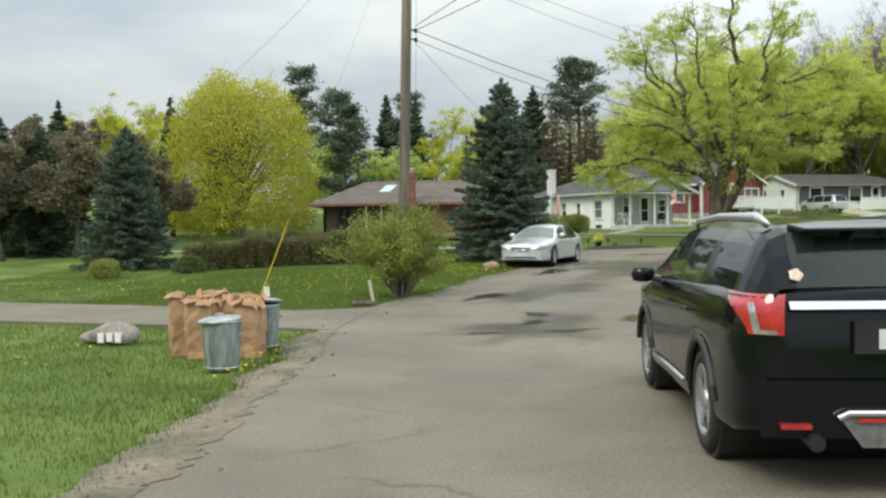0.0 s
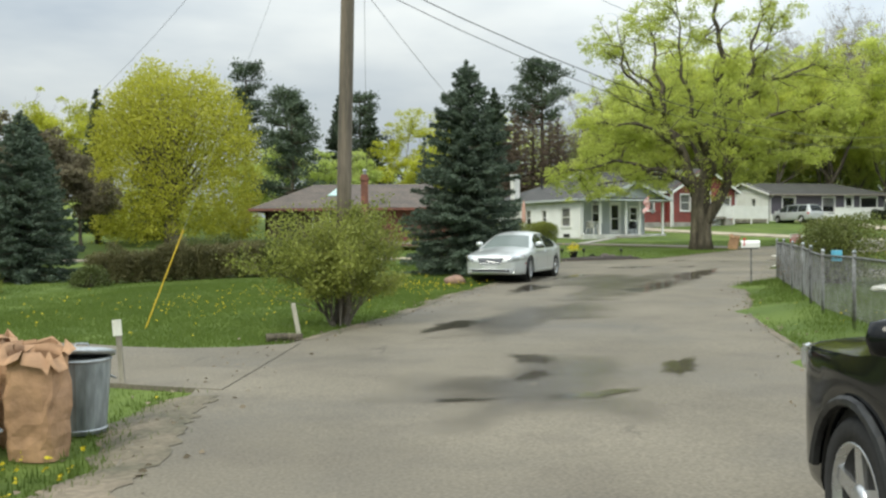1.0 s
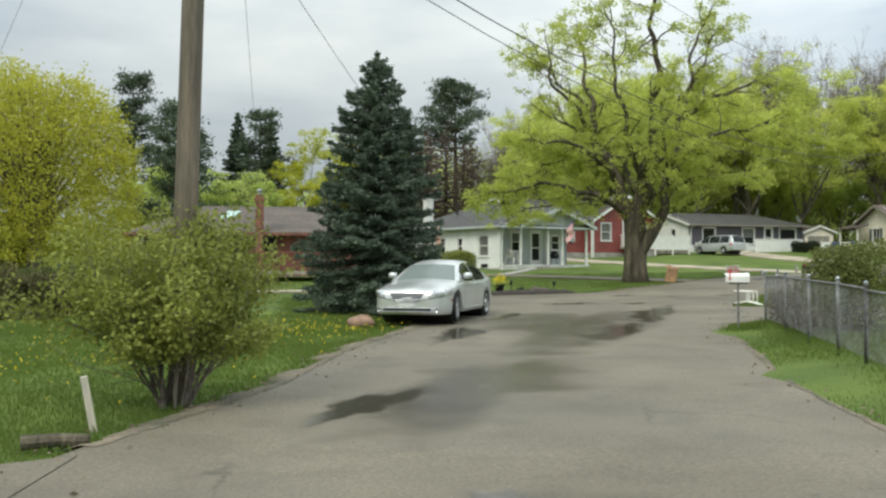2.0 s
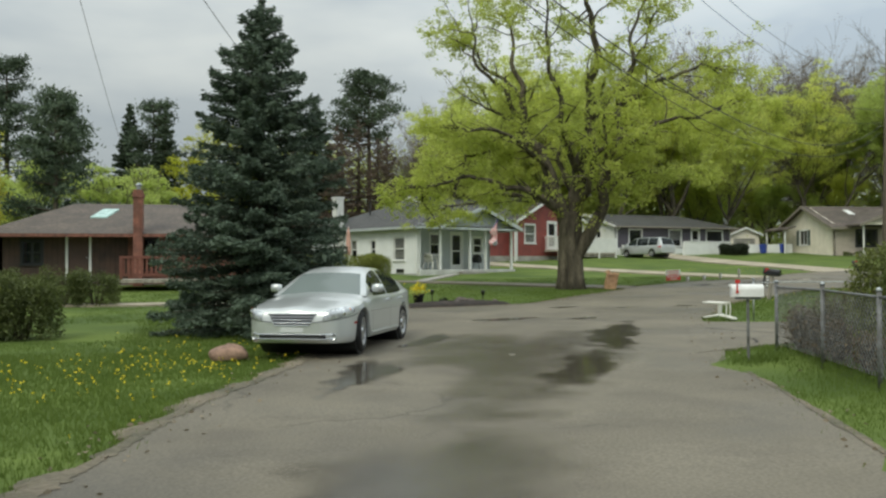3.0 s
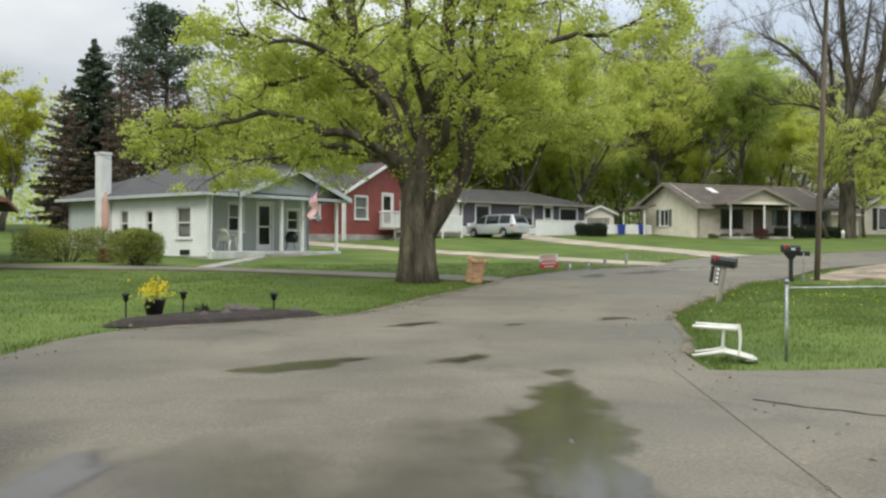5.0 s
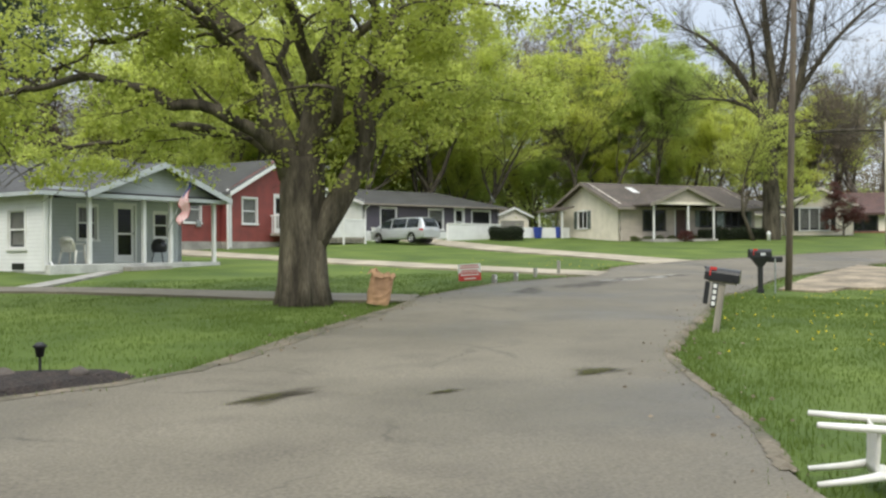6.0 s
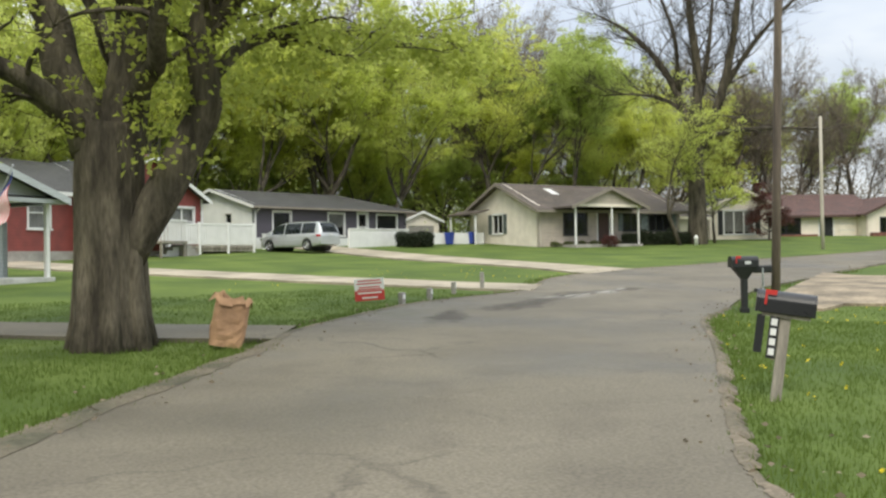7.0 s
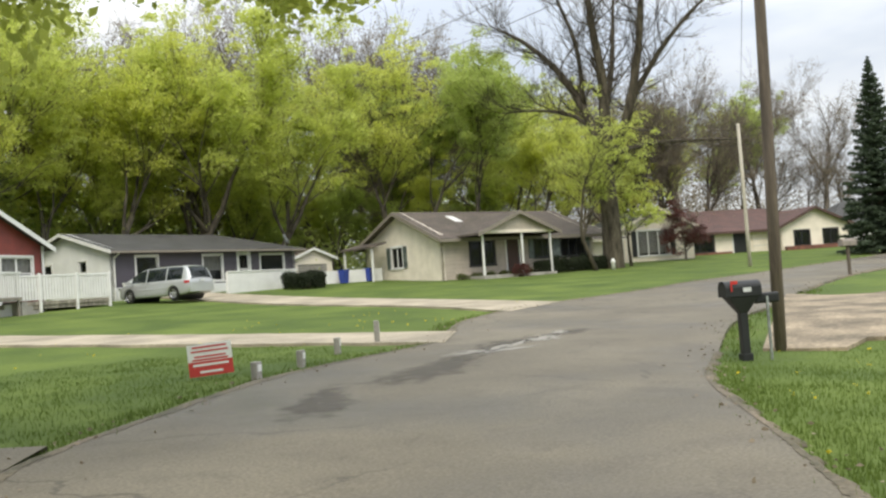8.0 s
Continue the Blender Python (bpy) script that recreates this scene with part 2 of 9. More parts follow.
M = {}
M["grass"] = mat("lawn", (0.114, 0.155, 0.035), 0.9, var=0.16, scale=0.45, fine=22, bump=0.5, depth=0.02, other=(0.076, 0.120, 0.023), space="World", spec=0.2)
M["blade"] = leaf_mat("grass_blade", (0.135, 0.190, 0.035), (0.100, 0.152, 0.029), 0.7, 0.3)
M["bark"] = mat("bark", (0.110, 0.095, 0.070), 0.95, var=0.3, scale=1.5, fine=9, bump=0.9, depth=0.04, other=(0.062, 0.053, 0.040), stretch=(3, 3, 0.7), spec=0.2)
M["wood_bark"] = mat("wood_bark", (0.135, 0.118, 0.092), 0.95, var=0.3, scale=1.2, fine=8, bump=0.6, depth=0.03, other=(0.085, 0.075, 0.060), stretch=(3, 3, 0.8), spec=0.2)
M["bark_grey"] = mat("bark_grey", (0.19, 0.165, 0.14), 0.95, var=0.3, scale=1.2, fine=8, bump=0.6, depth=0.03, other=(0.115, 0.10, 0.085), stretch=(3, 3, 0.8), spec=0.2)
M["yellow_bright"] = leaf_mat("bright_yellow_leaf", (0.68, 0.68, 0.08), (0.36, 0.40, 0.05), 0.55, 0.5)
M["thicket"] = leaf_mat("dark_bud", (0.255, 0.225, 0.135), (0.125, 0.110, 0.072), 0.7, 0.3)
M["dead_needle"] = leaf_mat("dead_needle", (0.185, 0.135, 0.100), (0.095, 0.072, 0.055), 0.7, 0.25)
M["brownish"] = leaf_mat("budding_twig", (0.34, 0.28, 0.20), (0.19, 0.155, 0.105), 0.7, 0.25)
M["spruce"] = leaf_mat("spruce_needle", (0.160, 0.212, 0.148), (0.054, 0.080, 0.056), 0.55, 0.25)
M["fir"] = leaf_mat("dark_needle", (0.105, 0.145, 0.085), (0.036, 0.054, 0.034), 0.6, 0.2)
M["pine"] = leaf_mat("pine_needle", (0.135, 0.180, 0.105), (0.048, 0.072, 0.046), 0.6, 0.2)
M["shrub"] = leaf_mat("shrub_leaf", (0.34, 0.37, 0.08), (0.15, 0.18, 0.045), 0.6, 0.4)
M["dark_shrub"] = leaf_mat("dark_shrub_leaf", (0.21, 0.235, 0.06), (0.085, 0.105, 0.032), 0.6, 0.35)
M["hedge"] = leaf_mat("hedge_leaf", (0.15, 0.18, 0.05), (0.06, 0.075, 0.028), 0.6, 0.3)
M["barberry"] = leaf_mat("brownish_hedge_leaf", (0.19, 0.17, 0.07), (0.085, 0.085, 0.036), 0.6, 0.3)
M["dry_vine"] = leaf_mat("dry_vine_leaf", (0.21, 0.155, 0.095), (0.10, 0.08, 0.05), 0.7, 0.25)
M["yew"] = leaf_mat("yew_leaf", (0.040, 0.055, 0.022), (0.014, 0.020, 0.010), 0.6, 0.15)
M["redleaf"] = leaf_mat("red_leaf", (0.20, 0.075, 0.06), (0.07, 0.03, 0.028), 0.6, 0.3)
M["dandelion"] = leaf_mat("dandelion", (0.75, 0.60, 0.03), (0.60, 0.50, 0.03), 0.7, 0.2)
M["white_paint"] = mat("white_paint", (0.78, 0.78, 0.76), 0.5, var=0.05, bump=0.05)
M["white_vinyl"] = banded(mat("white_siding", (0.80, 0.81, 0.80), 0.5, var=0.05, bump=0.05), 0.12, strength=0.35, dark=0.8)
M["grey_siding"] = banded(mat("grey_siding", (0.45, 0.485, 0.485), 0.6, var=0.06, bump=0.05), 0.12, strength=0.35, dark=0.8)
M["red_siding"] = banded(mat("red_siding", (0.25, 0.058, 0.048), 0.6, var=0.10, bump=0.05, other=(0.21, 0.048, 0.041)), 0.13, strength=0.35, dark=0.75)
M["plum_siding"] = banded(mat("plum_siding", (0.085, 0.075, 0.095), 0.6, var=0.10, bump=0.05), 0.14, strength=0.35, dark=0.8)
M["cream_siding"] = banded(mat("cream_siding", (0.84, 0.765, 0.655), 0.6, var=0.05, bump=0.05, other=(0.80, 0.725, 0.61)), 0.2, strength=0.15, dark=0.97)
M["tan_brick"] = banded(mat("tan_wall", (0.47, 0.41, 0.345), 0.8, var=0.12, fine=18, bump=0.2), 0.2, strength=0.3, dark=0.85)
M["shingle_dark"] = banded(mat("dark_shingle", (0.068, 0.067, 0.065), 0.85, var=0.25, scale=1.2, fine=7, bump=0.3, stretch=(1, 1, 3)), 0.075, strength=0.7, dark=0.6)
M["shingle_brown"] = banded(mat("brown_shingle", (0.108, 0.088, 0.074), 0.85, var=0.28, scale=1.2, fine=7, bump=0.3, stretch=(1, 1, 3)), 0.075, strength=0.7, dark=0.6)
M["shingle_red"] = banded(mat("red_shingle", (0.115, 0.066, 0.058), 0.85, var=0.25, scale=1.2, fine=7, bump=0.3, stretch=(1, 1, 3)), 0.075, strength=0.7, dark=0.6)
M["brick"] = mat("red_brick", (0.215, 0.092, 0.066), 0.9, var=0.2, scale=2.5, fine=9, bump=0.4, other=(0.150, 0.070, 0.053))
M["dark_panel"] = banded(mat("dark_brown_boards", (0.075, 0.045, 0.034), 0.8, var=0.2, bump=0.2, other=(0.055, 0.036, 0.028)), 0.2, "X", strength=0.4, dark=0.6)
M["chim_white"] = mat("painted_block", (0.66, 0.66, 0.64), 0.7, var=0.08, bump=0.2)
M["concrete"] = mat("concrete", (0.36, 0.34, 0.31), 0.85, var=0.14, scale=1.5, fine=25, bump=0.3, other=(0.28, 0.265, 0.24))
M["pale_drive"] = mat("pale_gravel", (0.40, 0.345, 0.26), 0.95, var=0.16, scale=0.8, fine=20, bump=0.5, depth=0.02, other=(0.31, 0.27, 0.20), space="World")
M["tan_drive"] = mat("tan_gravel", (0.29, 0.235, 0.165), 0.95, var=0.30, scale=1.1, fine=14, bump=0.8, depth=0.03, other=(0.19, 0.155, 0.105), space="World")
M["interior"] = mat("dim_interior", (0.05, 0.045, 0.04), 0.9, bump=0)
M["curtain"] = mat("pale_curtain", (0.78, 0.77, 0.73), 0.9, var=0.1, bump=0.1)
M["pane"] = glass_mat("window_pane", (0.015, 0.018, 0.02), 0.02, 0.34)
M["pole_wood"] = mat("weathered_pole", (0.20, 0.165, 0.125), 0.9, var=0.25, scale=1.5, fine=20, bump=0.5, other=(0.135, 0.115, 0.092), stretch=(4, 4, 0.25))
M["pole_dark"] = mat("dark_pole", (0.175, 0.138, 0.108), 0.9, var=0.25, scale=1.5, fine=20, bump=0.5, other=(0.11, 0.088, 0.070), stretch=(4, 4, 0.25))
M["grey_wood"] = mat("grey_wood", (0.32, 0.29, 0.24), 0.9, var=0.2, scale=2, fine=25, bump=0.4, other=(0.24, 0.215, 0.18), stretch=(4, 4, 0.4))
M["brown_trim"] = mat("brown_trim", (0.085, 0.050, 0.040), 0.7, var=0.15, bump=0.1)
M["tan_trim"] = mat("tan_trim", (0.24, 0.21, 0.175), 0.65, var=0.1, bump=0.05)
M["red_wood"] = mat("red_stained_wood", (0.165, 0.058, 0.042), 0.7, var=0.18, bump=0.2)
M["black_metal"] = mat("black_metal", (0.018, 0.018, 0.020), 0.35, var=0.2, bump=0.05)
M["black_plastic"] = mat("black_plastic", (0.016, 0.017, 0.018), 0.5, var=0.2, bump=0.1)
M["galv_dull"] = mat("dull_galvanised_wire", (0.20, 0.205, 0.21), 0.6, metal=0.4, var=0.2, scale=4, fine=20, bump=0.1, other=(0.14, 0.135, 0.125))
M["galv"] = mat("galvanised_steel", (0.42, 0.44, 0.45), 0.42, metal=0.75, var=0.18, scale=5, fine=22, bump=0.15, other=(0.30, 0.32, 0.33))
M["zinc_green"] = mat("weathered_zinc", (0.185, 0.215, 0.205), 0.5, metal=0.35, var=0.2, scale=4, fine=18, bump=0.15, other=(0.12, 0.15, 0.145))
M["bin_zinc"] = mat("dented_zinc", (0.27, 0.295, 0.295), 0.5, metal=0.35, var=0.25, scale=5, fine=18, bump=0.3, other=(0.18, 0.205, 0.205), stretch=(1, 1, 0.3))
M["wire"] = mat("cable", (0.03, 0.03, 0.032), 0.6, bump=0)
M["paper_bag"] = mat("kraft_paper", (0.42, 0.255, 0.145), 0.85, var=0.12, scale=3, fine=9, bump=0.6, depth=0.03, other=(0.33, 0.195, 0.11))
M["white_plastic"] = mat("white_plastic", (0.80, 0.79, 0.75), 0.45, var=0.06, bump=0.03, other=(0.66, 0.64, 0.56))
M["mulch"] = mat("dark_mulch", (0.035, 0.026, 0.022), 0.95, var=0.4, scale=6, fine=30, bump=1.0, depth=0.04)
M["dirt"] = mat("roadside_dirt", (0.165, 0.135, 0.098), 0.95, var=0.25, scale=1.2, fine=18, bump=0.6, depth=0.02, other=(0.105, 0.100, 0.062), space="World")
M["stone"] = mat("field_stone", (0.27, 0.235, 0.205), 0.85, var=0.2, scale=3, fine=20, bump=0.5, other=(0.19, 0.165, 0.15))
M["stone_dark"] = mat("dark_stone", (0.120, 0.098, 0.080), 0.85, var=0.25, scale=3, fine=20, bump=0.5, other=(0.075, 0.062, 0.053))
M["stone_red"] = mat("reddish_stone", (0.33, 0.21, 0.15), 0.85, var=0.2, scale=3, fine=20, bump=0.5, other=(0.24, 0.15, 0.11))
M["red_print"] = mat("red_print", (0.55, 0.05, 0.045), 0.5, var=0.05, bump=0.02)
M["yellow_plastic"] = mat("yellow_plastic", (0.72, 0.50, 0.04), 0.5, var=0.08, bump=0.03)
M["blue_plastic"] = mat("blue_plastic", (0.03, 0.06, 0.32), 0.5, var=0.1, bump=0.03)
M["cyan_plastic"] = mat("light_blue_plastic", (0.12, 0.42, 0.60), 0.5, var=0.1, bump=0.03)
M["pink_cloth"] = mat("faded_pink_cloth", (0.55, 0.33, 0.27), 0.9, var=0.1, bump=0.2)
M["red_plastic"] = mat("red_plastic", (0.50, 0.03, 0.025), 0.4, var=0.08, bump=0.02)
M["pale_pole"] = mat("pale_pole", (0.50, 0.46, 0.38), 0.85, var=0.15, scale=1.5, fine=20, bump=0.3, stretch=(4, 4, 0.3))
M["fir_plastic"] = mat("dark_green_plastic", (0.02, 0.07, 0.045), 0.5, var=0.1, bump=0.03)
M["maple"] = leaf_mat("maple_leaf", (0.66, 0.71, 0.165), (0.34, 0.40, 0.095), 0.5, 0.68)
M["yellow"] = leaf_mat("yellow_leaf", (0.66, 0.64, 0.09), (0.34, 0.36, 0.055), 0.55, 0.5)
M["green"] = leaf_mat("spring_leaf", (0.77, 0.82, 0.24), (0.50, 0.56, 0.15), 0.6, 0.72)
M["lime"] = leaf_mat("lime_leaf", (0.82, 0.84, 0.23), (0.56, 0.61, 0.155), 0.6, 0.72)
M["green_deep"] = leaf_mat("deep_leaf", (0.66, 0.74, 0.24), (0.40, 0.48, 0.14), 0.6, 0.70)


def road_mat():
    """Worn, patched asphalt after rain: tan-grey stone showing through, darker damp stretches with a low gloss, fine grit and cracks."""
    m = bpy.data.materials.new("worn_wet_asphalt")
    m.use_nodes = True
    ns, ls = m.node_tree.nodes, m.node_tree.links
    bs = ns["Principled BSDF"]
    pos = ns.new("ShaderNodeNewGeometry").outputs["Position"]

    def noise_tex(scale, detail=4.0, vec=pos):
        n = ns.new("ShaderNodeTexNoise")
        n.inputs["Scale"].default_value, n.inputs["Detail"].default_value = scale, detail
        ls.new(vec, n.inputs["Vector"])
        return n.outputs["Fac"]

    def span(value, a, b, c, d):
        r = ns.new("ShaderNodeMapRange")
        for k, v in zip(("From Min", "From Max", "To Min", "To Max"), (a, b, c, d)):
            r.inputs[k].default_value = v
        ls.new(value, r.inputs["Value"])
        return r.outputs[0]

    def blend(fac, a, b):
        x = ns.new("ShaderNodeMix")
        x.data_type = 'RGBA'
        ls.new(fac, x.inputs[0])
        for sock, c in ((x.inputs[6], a), (x.inputs[7], b)):
            if isinstance(c, tuple):
                sock.default_value = (*c, 1)
            else:
                ls.new(c, sock)
        return x.outputs[2]
    dry = blend(span(noise_tex(0.45), 0.35, 0.65, 0, 1), (0.150, 0.132, 0.099), (0.192, 0.169, 0.127))
    patch = blend(span(noise_tex(1.3, 5), 0.50, 0.66, 0, 0.5), dry, (0.122, 0.106, 0.082))
    # thin cracks, open only here and there
    bend = ns.new("ShaderNodeVectorMath")
    bend.operation = 'MULTIPLY_ADD'
    warp = ns.new("ShaderNodeTexNoise")
    warp.inputs["Scale"].default_value, warp.inputs["Detail"].default_value = 1.6, 4.0
    ls.new(pos, warp.inputs["Vector"])
    ls.new(warp.outputs["Color"], bend.inputs[0])
    bend.inputs[1].default_value = (0.9, 0.9, 0.0)
    ls.new(pos, bend.inputs[2])
    vor = ns.new("ShaderNodeTexVoronoi")
    vor.feature = 'DISTANCE_TO_EDGE'
    vor.inputs["Scale"].default_value = 0.42
    ls.new(bend.outputs[0], vor.inputs["Vector"])
    line, here, both = span(vor.outputs["Distance"], 0.004, 0.016, 1, 0), span(noise_tex(0.22, 3), 0.52, 0.60, 0, 0.5), ns.new("ShaderNodeMath")
    both.operation = 'MULTIPLY'
    ls.new(line, both.inputs[0])
    ls.new(here, both.inputs[1])
    patch = blend(both.outputs[0], patch, (0.045, 0.040, 0.033))
    wet = span(noise_tex(0.28, 5), 0.47, 0.70, 0, 0.75)
    base = blend(wet, patch, (0.085, 0.075, 0.059))
    grit = ns.new("ShaderNodeVectorMath")
    grit.operation = 'SCALE'
    ls.new(base, grit.inputs[0])
    ls.new(span(noise_tex(38, 3), 0.25, 0.75, 0.70, 1.30), grit.inputs["Scale"])
    ls.new(grit.outputs[0], bs.inputs["Base Color"])
    ls.new(span(wet, 0, 1, 0.80, 0.26), bs.inputs["Roughness"])
    bs.inputs["Specular IOR Level"].default_value = 0.35
    bp, bp2 = ns.new("ShaderNodeBump"), ns.new("ShaderNodeBump")
    bp.inputs["Strength"].default_value, bp.inputs["Distance"].default_value = 0.5, 0.008
    bp2.inputs["Strength"].default_value, bp2.inputs["Distance"].default_value = 0.35, 0.02
    ls.new(noise_tex(45, 3), bp.inputs["Height"])
    ls.new(noise_tex(1.8, 5), bp2.inputs["Height"])
    ls.new(bp.outputs[0], bp2.inputs["Normal"])
    ls.new(bp2.outputs[0], bs.inputs["Normal"])
    return m


M["road"] = road_mat()


def film_mat(name, color, rough, start, full, bumpy, most, grain=1.7):
    """A film of rain on the road that thins out towards an uneven edge."""
    m = mat(name, color, rough, var=0.1, scale=2, fine=6, bump=bumpy, depth=0.004, rough_var=0.02, spec=0.6, space="World")
    ns, ls = m.node_tree.nodes, m.node_tree.links
    at, geo, no = ns.new("ShaderNodeAttribute"), ns.new("ShaderNodeNewGeometry"), ns.new("ShaderNodeTexNoise")
    at.attribute_name = "edge"
    no.inputs["Scale"].default_value, no.inputs["Detail"].default_value = grain, 6.0
    st = ns.new("ShaderNodeVectorMath")
    st.operation = 'MULTIPLY'
    st.inputs[1].default_value = (1, 1, 0)
    ls.new(geo.outputs["Position"], st.inputs[0])
    ls.new(st.outputs[0], no.inputs["Vector"])
    add, rng_ = ns.new("ShaderNodeMath"), ns.new("ShaderNodeMapRange")
    add.operation = 'MULTIPLY_ADD'
    add.inputs[1].default_value = 1.5
    ls.new(no.outputs["Fac"], add.inputs[0])
    ls.new(at.outputs["Fac"], add.inputs[2])
    rng_.interpolation_type = 'SMOOTHSTEP'
    rng_.inputs["From Min"].default_value, rng_.inputs["From Max"].default_value = start, full
    rng_.inputs["To Min"].default_value, rng_.inputs["To Max"].default_value = 0.0, most
    ls.new(add.outputs[0], rng_.inputs["Value"])
    ls.new(rng_.outputs[0], ns["Principled BSDF"].inputs["Alpha"])
    return m


M["film"] = film_mat("damp_film", (0.095, 0.083, 0.064), 0.24, 0.80, 1.65, 0.3, 0.66, 0.9)
M["water"] = film_mat("puddle_water", (0.070, 0.062, 0.048), 0.10, 0.90, 1.40, 0.14, 0.78)
M["pale_wear"] = film_mat("pale_wear", (0.36, 0.34, 0.295), 0.8, 0.80, 1.40, 0.6, 0.72, 3.0)
M["patch"] = film_mat("dark_patch", (0.090, 0.079, 0.062), 0.8, 0.80, 1.55, 0.8, 0.62, 3.5)

# ---------- ground, road, drives ----------
nx = np.concatenate([np.linspace(-1500, -90, 9), np.linspace(-80, 110, 96), np.linspace(120, 1500, 9)])
ny = np.concatenate([np.linspace(-1500, -60, 9), np.linspace(-50, 130, 91), np.linspace(140, 1500, 9)])
g = Shape()
g.sheet([[(x, y, ground_z(x, y) - 0.03 + 0.015 * math.sin(x * 0.9) * math.sin(y * 0.7 + 1)) for x in nx] for y in ny])
solid("ground", g, M["grass"], "spring lawn ground with patches of darker grass", kind="structure", smooth=True)


def strip(name, left, right, material, label, lift=0.02, n=60, across=8, crown=0.0, ragged=0.0, seed=1):
    """A paved strip between two edge lines, laid over the ground, with a skirt into it."""
    rng = random.Random(seed)
    a, b = spline(left, n), spline(right, n)
    rows = []
    for p, q in zip(a, b):
        p, q = p + ragged * rng.uniform(-1, 1), q + ragged * rng.uniform(-1, 1)
        row = []
        for k in range(across + 1):
            s = k / across
            x, y = p * (1 - s) + q * s
            row.append((x, y, ground_z(x, y) + lift + crown * (1 - (2 * s - 1) ** 2)))
        rows.append([(row[0][0], row[0][1], row[0][2] - 0.15)] + row + [(row[-1][0], row[-1][1], row[-1][2] - 0.15)])
    sh = Shape()
    sh.sheet(rows)
    return solid(name, sh, material, label, kind="structure", smooth=False)


ROAD_LEFT = [(-1.2, -30), (-1.2, 0), (-1.15, 8), (-1.1, 12), (-1.25, 15), (-0.95, 18.0), (0.5, 22.0), (1.5, 26.1), (2.8, 29.6), (3.6, 33), (4.6, 37.5), (6.4, 40.7), (9.4, 41.6), (10.9, 42.7), (12.8, 44.9), (15.7, 48.1), (17.3, 50.2), (21.6, 53.3), (25.5, 54.8), (29, 58), (33.5, 60.0), (39.5, 61), (44.5, 62.3), (52, 63.2), (75, 66), (110, 70)]
ROAD_RIGHT = [(4.2, -30), (4.2, 0), (4.25, 8), (4.45, 13.1), (5.2, 15.7), (6.5, 21.3), (7.9, 25.4), (8.75, 28.1), (9.8, 30.2), (11.4, 33.6), (12.6, 36.2), (13.7, 37.6), (15.5, 40.4), (17.0, 41.9), (20.6, 45.0), (23.8, 47.9), (26.8, 49.8), (30.5, 51.8), (35.5, 53.6), (38.6, 54.9), (45, 57), (52, 58.5), (75, 61), (110, 65)]
strip("road", ROAD_LEFT, ROAD_RIGHT, M["road"], "narrow worn asphalt street, damp after rain", 0.02, 260, 10, 0.0, 0.05, 4)
strip("driveway_1", [(-1.0, 14.7), (-1.9, 15.1), (-5, 16.1), (-12, 18.0), (-30, 22)], [(-0.7, 18.3), (-2.2, 17.9), (-5, 19.1), (-12, 21.4), (-30, 26)], M["road"], "grey asphalt driveway crossing the front lawn", 0.028, 40, 6, 0, 0.03, 2)
strip("driveway_2", [(16.4, 49.1), (14.2, 50.9), (12, 53.2), (9.2, 55.3), (2, 57.5)], [(17.4, 50.5), (15.0, 52.6), (12.5, 54.8), (9.5, 56.7), (2, 59.2)], M["road"], "narrow dark asphalt driveway beside the maple", 0.028, 40, 5, 0, 0.03, 3)
strip("driveway_3", [(25.4, 54.4), (24.6, 56.2), (20.6, 65), (17.6, 71.0), (13.5, 79)], [(27.0, 55.9), (26.1, 58.0), (22.2, 66.8), (19.6, 72.5), (16.5, 80)], M["pale_drive"], "pale gravel driveway to the red house", 0.03, 50, 5, 0, 0.05, 5)
strip("driveway_4", [(31.5, 58.9), (32.6, 64.0), (32.2, 72), (33.0, 88)], [(34.8, 60.2), (35.2, 66.0), (35.2, 73), (36.0, 88)], M["pale_drive"], "pale gravel driveway to the house with the deck", 0.03, 50, 5, 0, 0.05, 6)
strip("driveway_5", [(8.9, 29.4), (11.5, 30.0), (20, 28.5), (40, 25)], [(11.7, 35.2), (13.8, 34.4), (22, 33.4), (40, 31)], M["road"], "cracked worn asphalt driveway behind the white mailbox", 0.026, 40, 6, 0, 0.06, 7)
strip("driveway_6", [(27.6, 49.6), (29.2, 48.0), (34, 46.4), (60, 42)], [(37.2, 54.4), (37.6, 52.4), (42, 51.4), (60, 48)], M["tan_drive"], "tan gravel side lane beyond the utility pole", 0.035, 60, 6, 0, 0.30, 8)
strip("walkway", [(9.6, 56.4), (10.7, 58.6), (12.6, 62.4)], [(10.1, 56.2), (11.2, 58.4), (13.1, 62.4)], M["concrete"], "narrow concrete walk to the porch", 0.032, 12, 3, 0, 0.0, 9)
strip("path", [(-14, 45.2), (-5, 44.2), (3, 43.6)], [(-14, 46.1), (-5, 45.2), (3, 44.6)], M["pale_drive"], "pale gravel garden path", 0.025, 20, 3, 0, 0.06, 10)


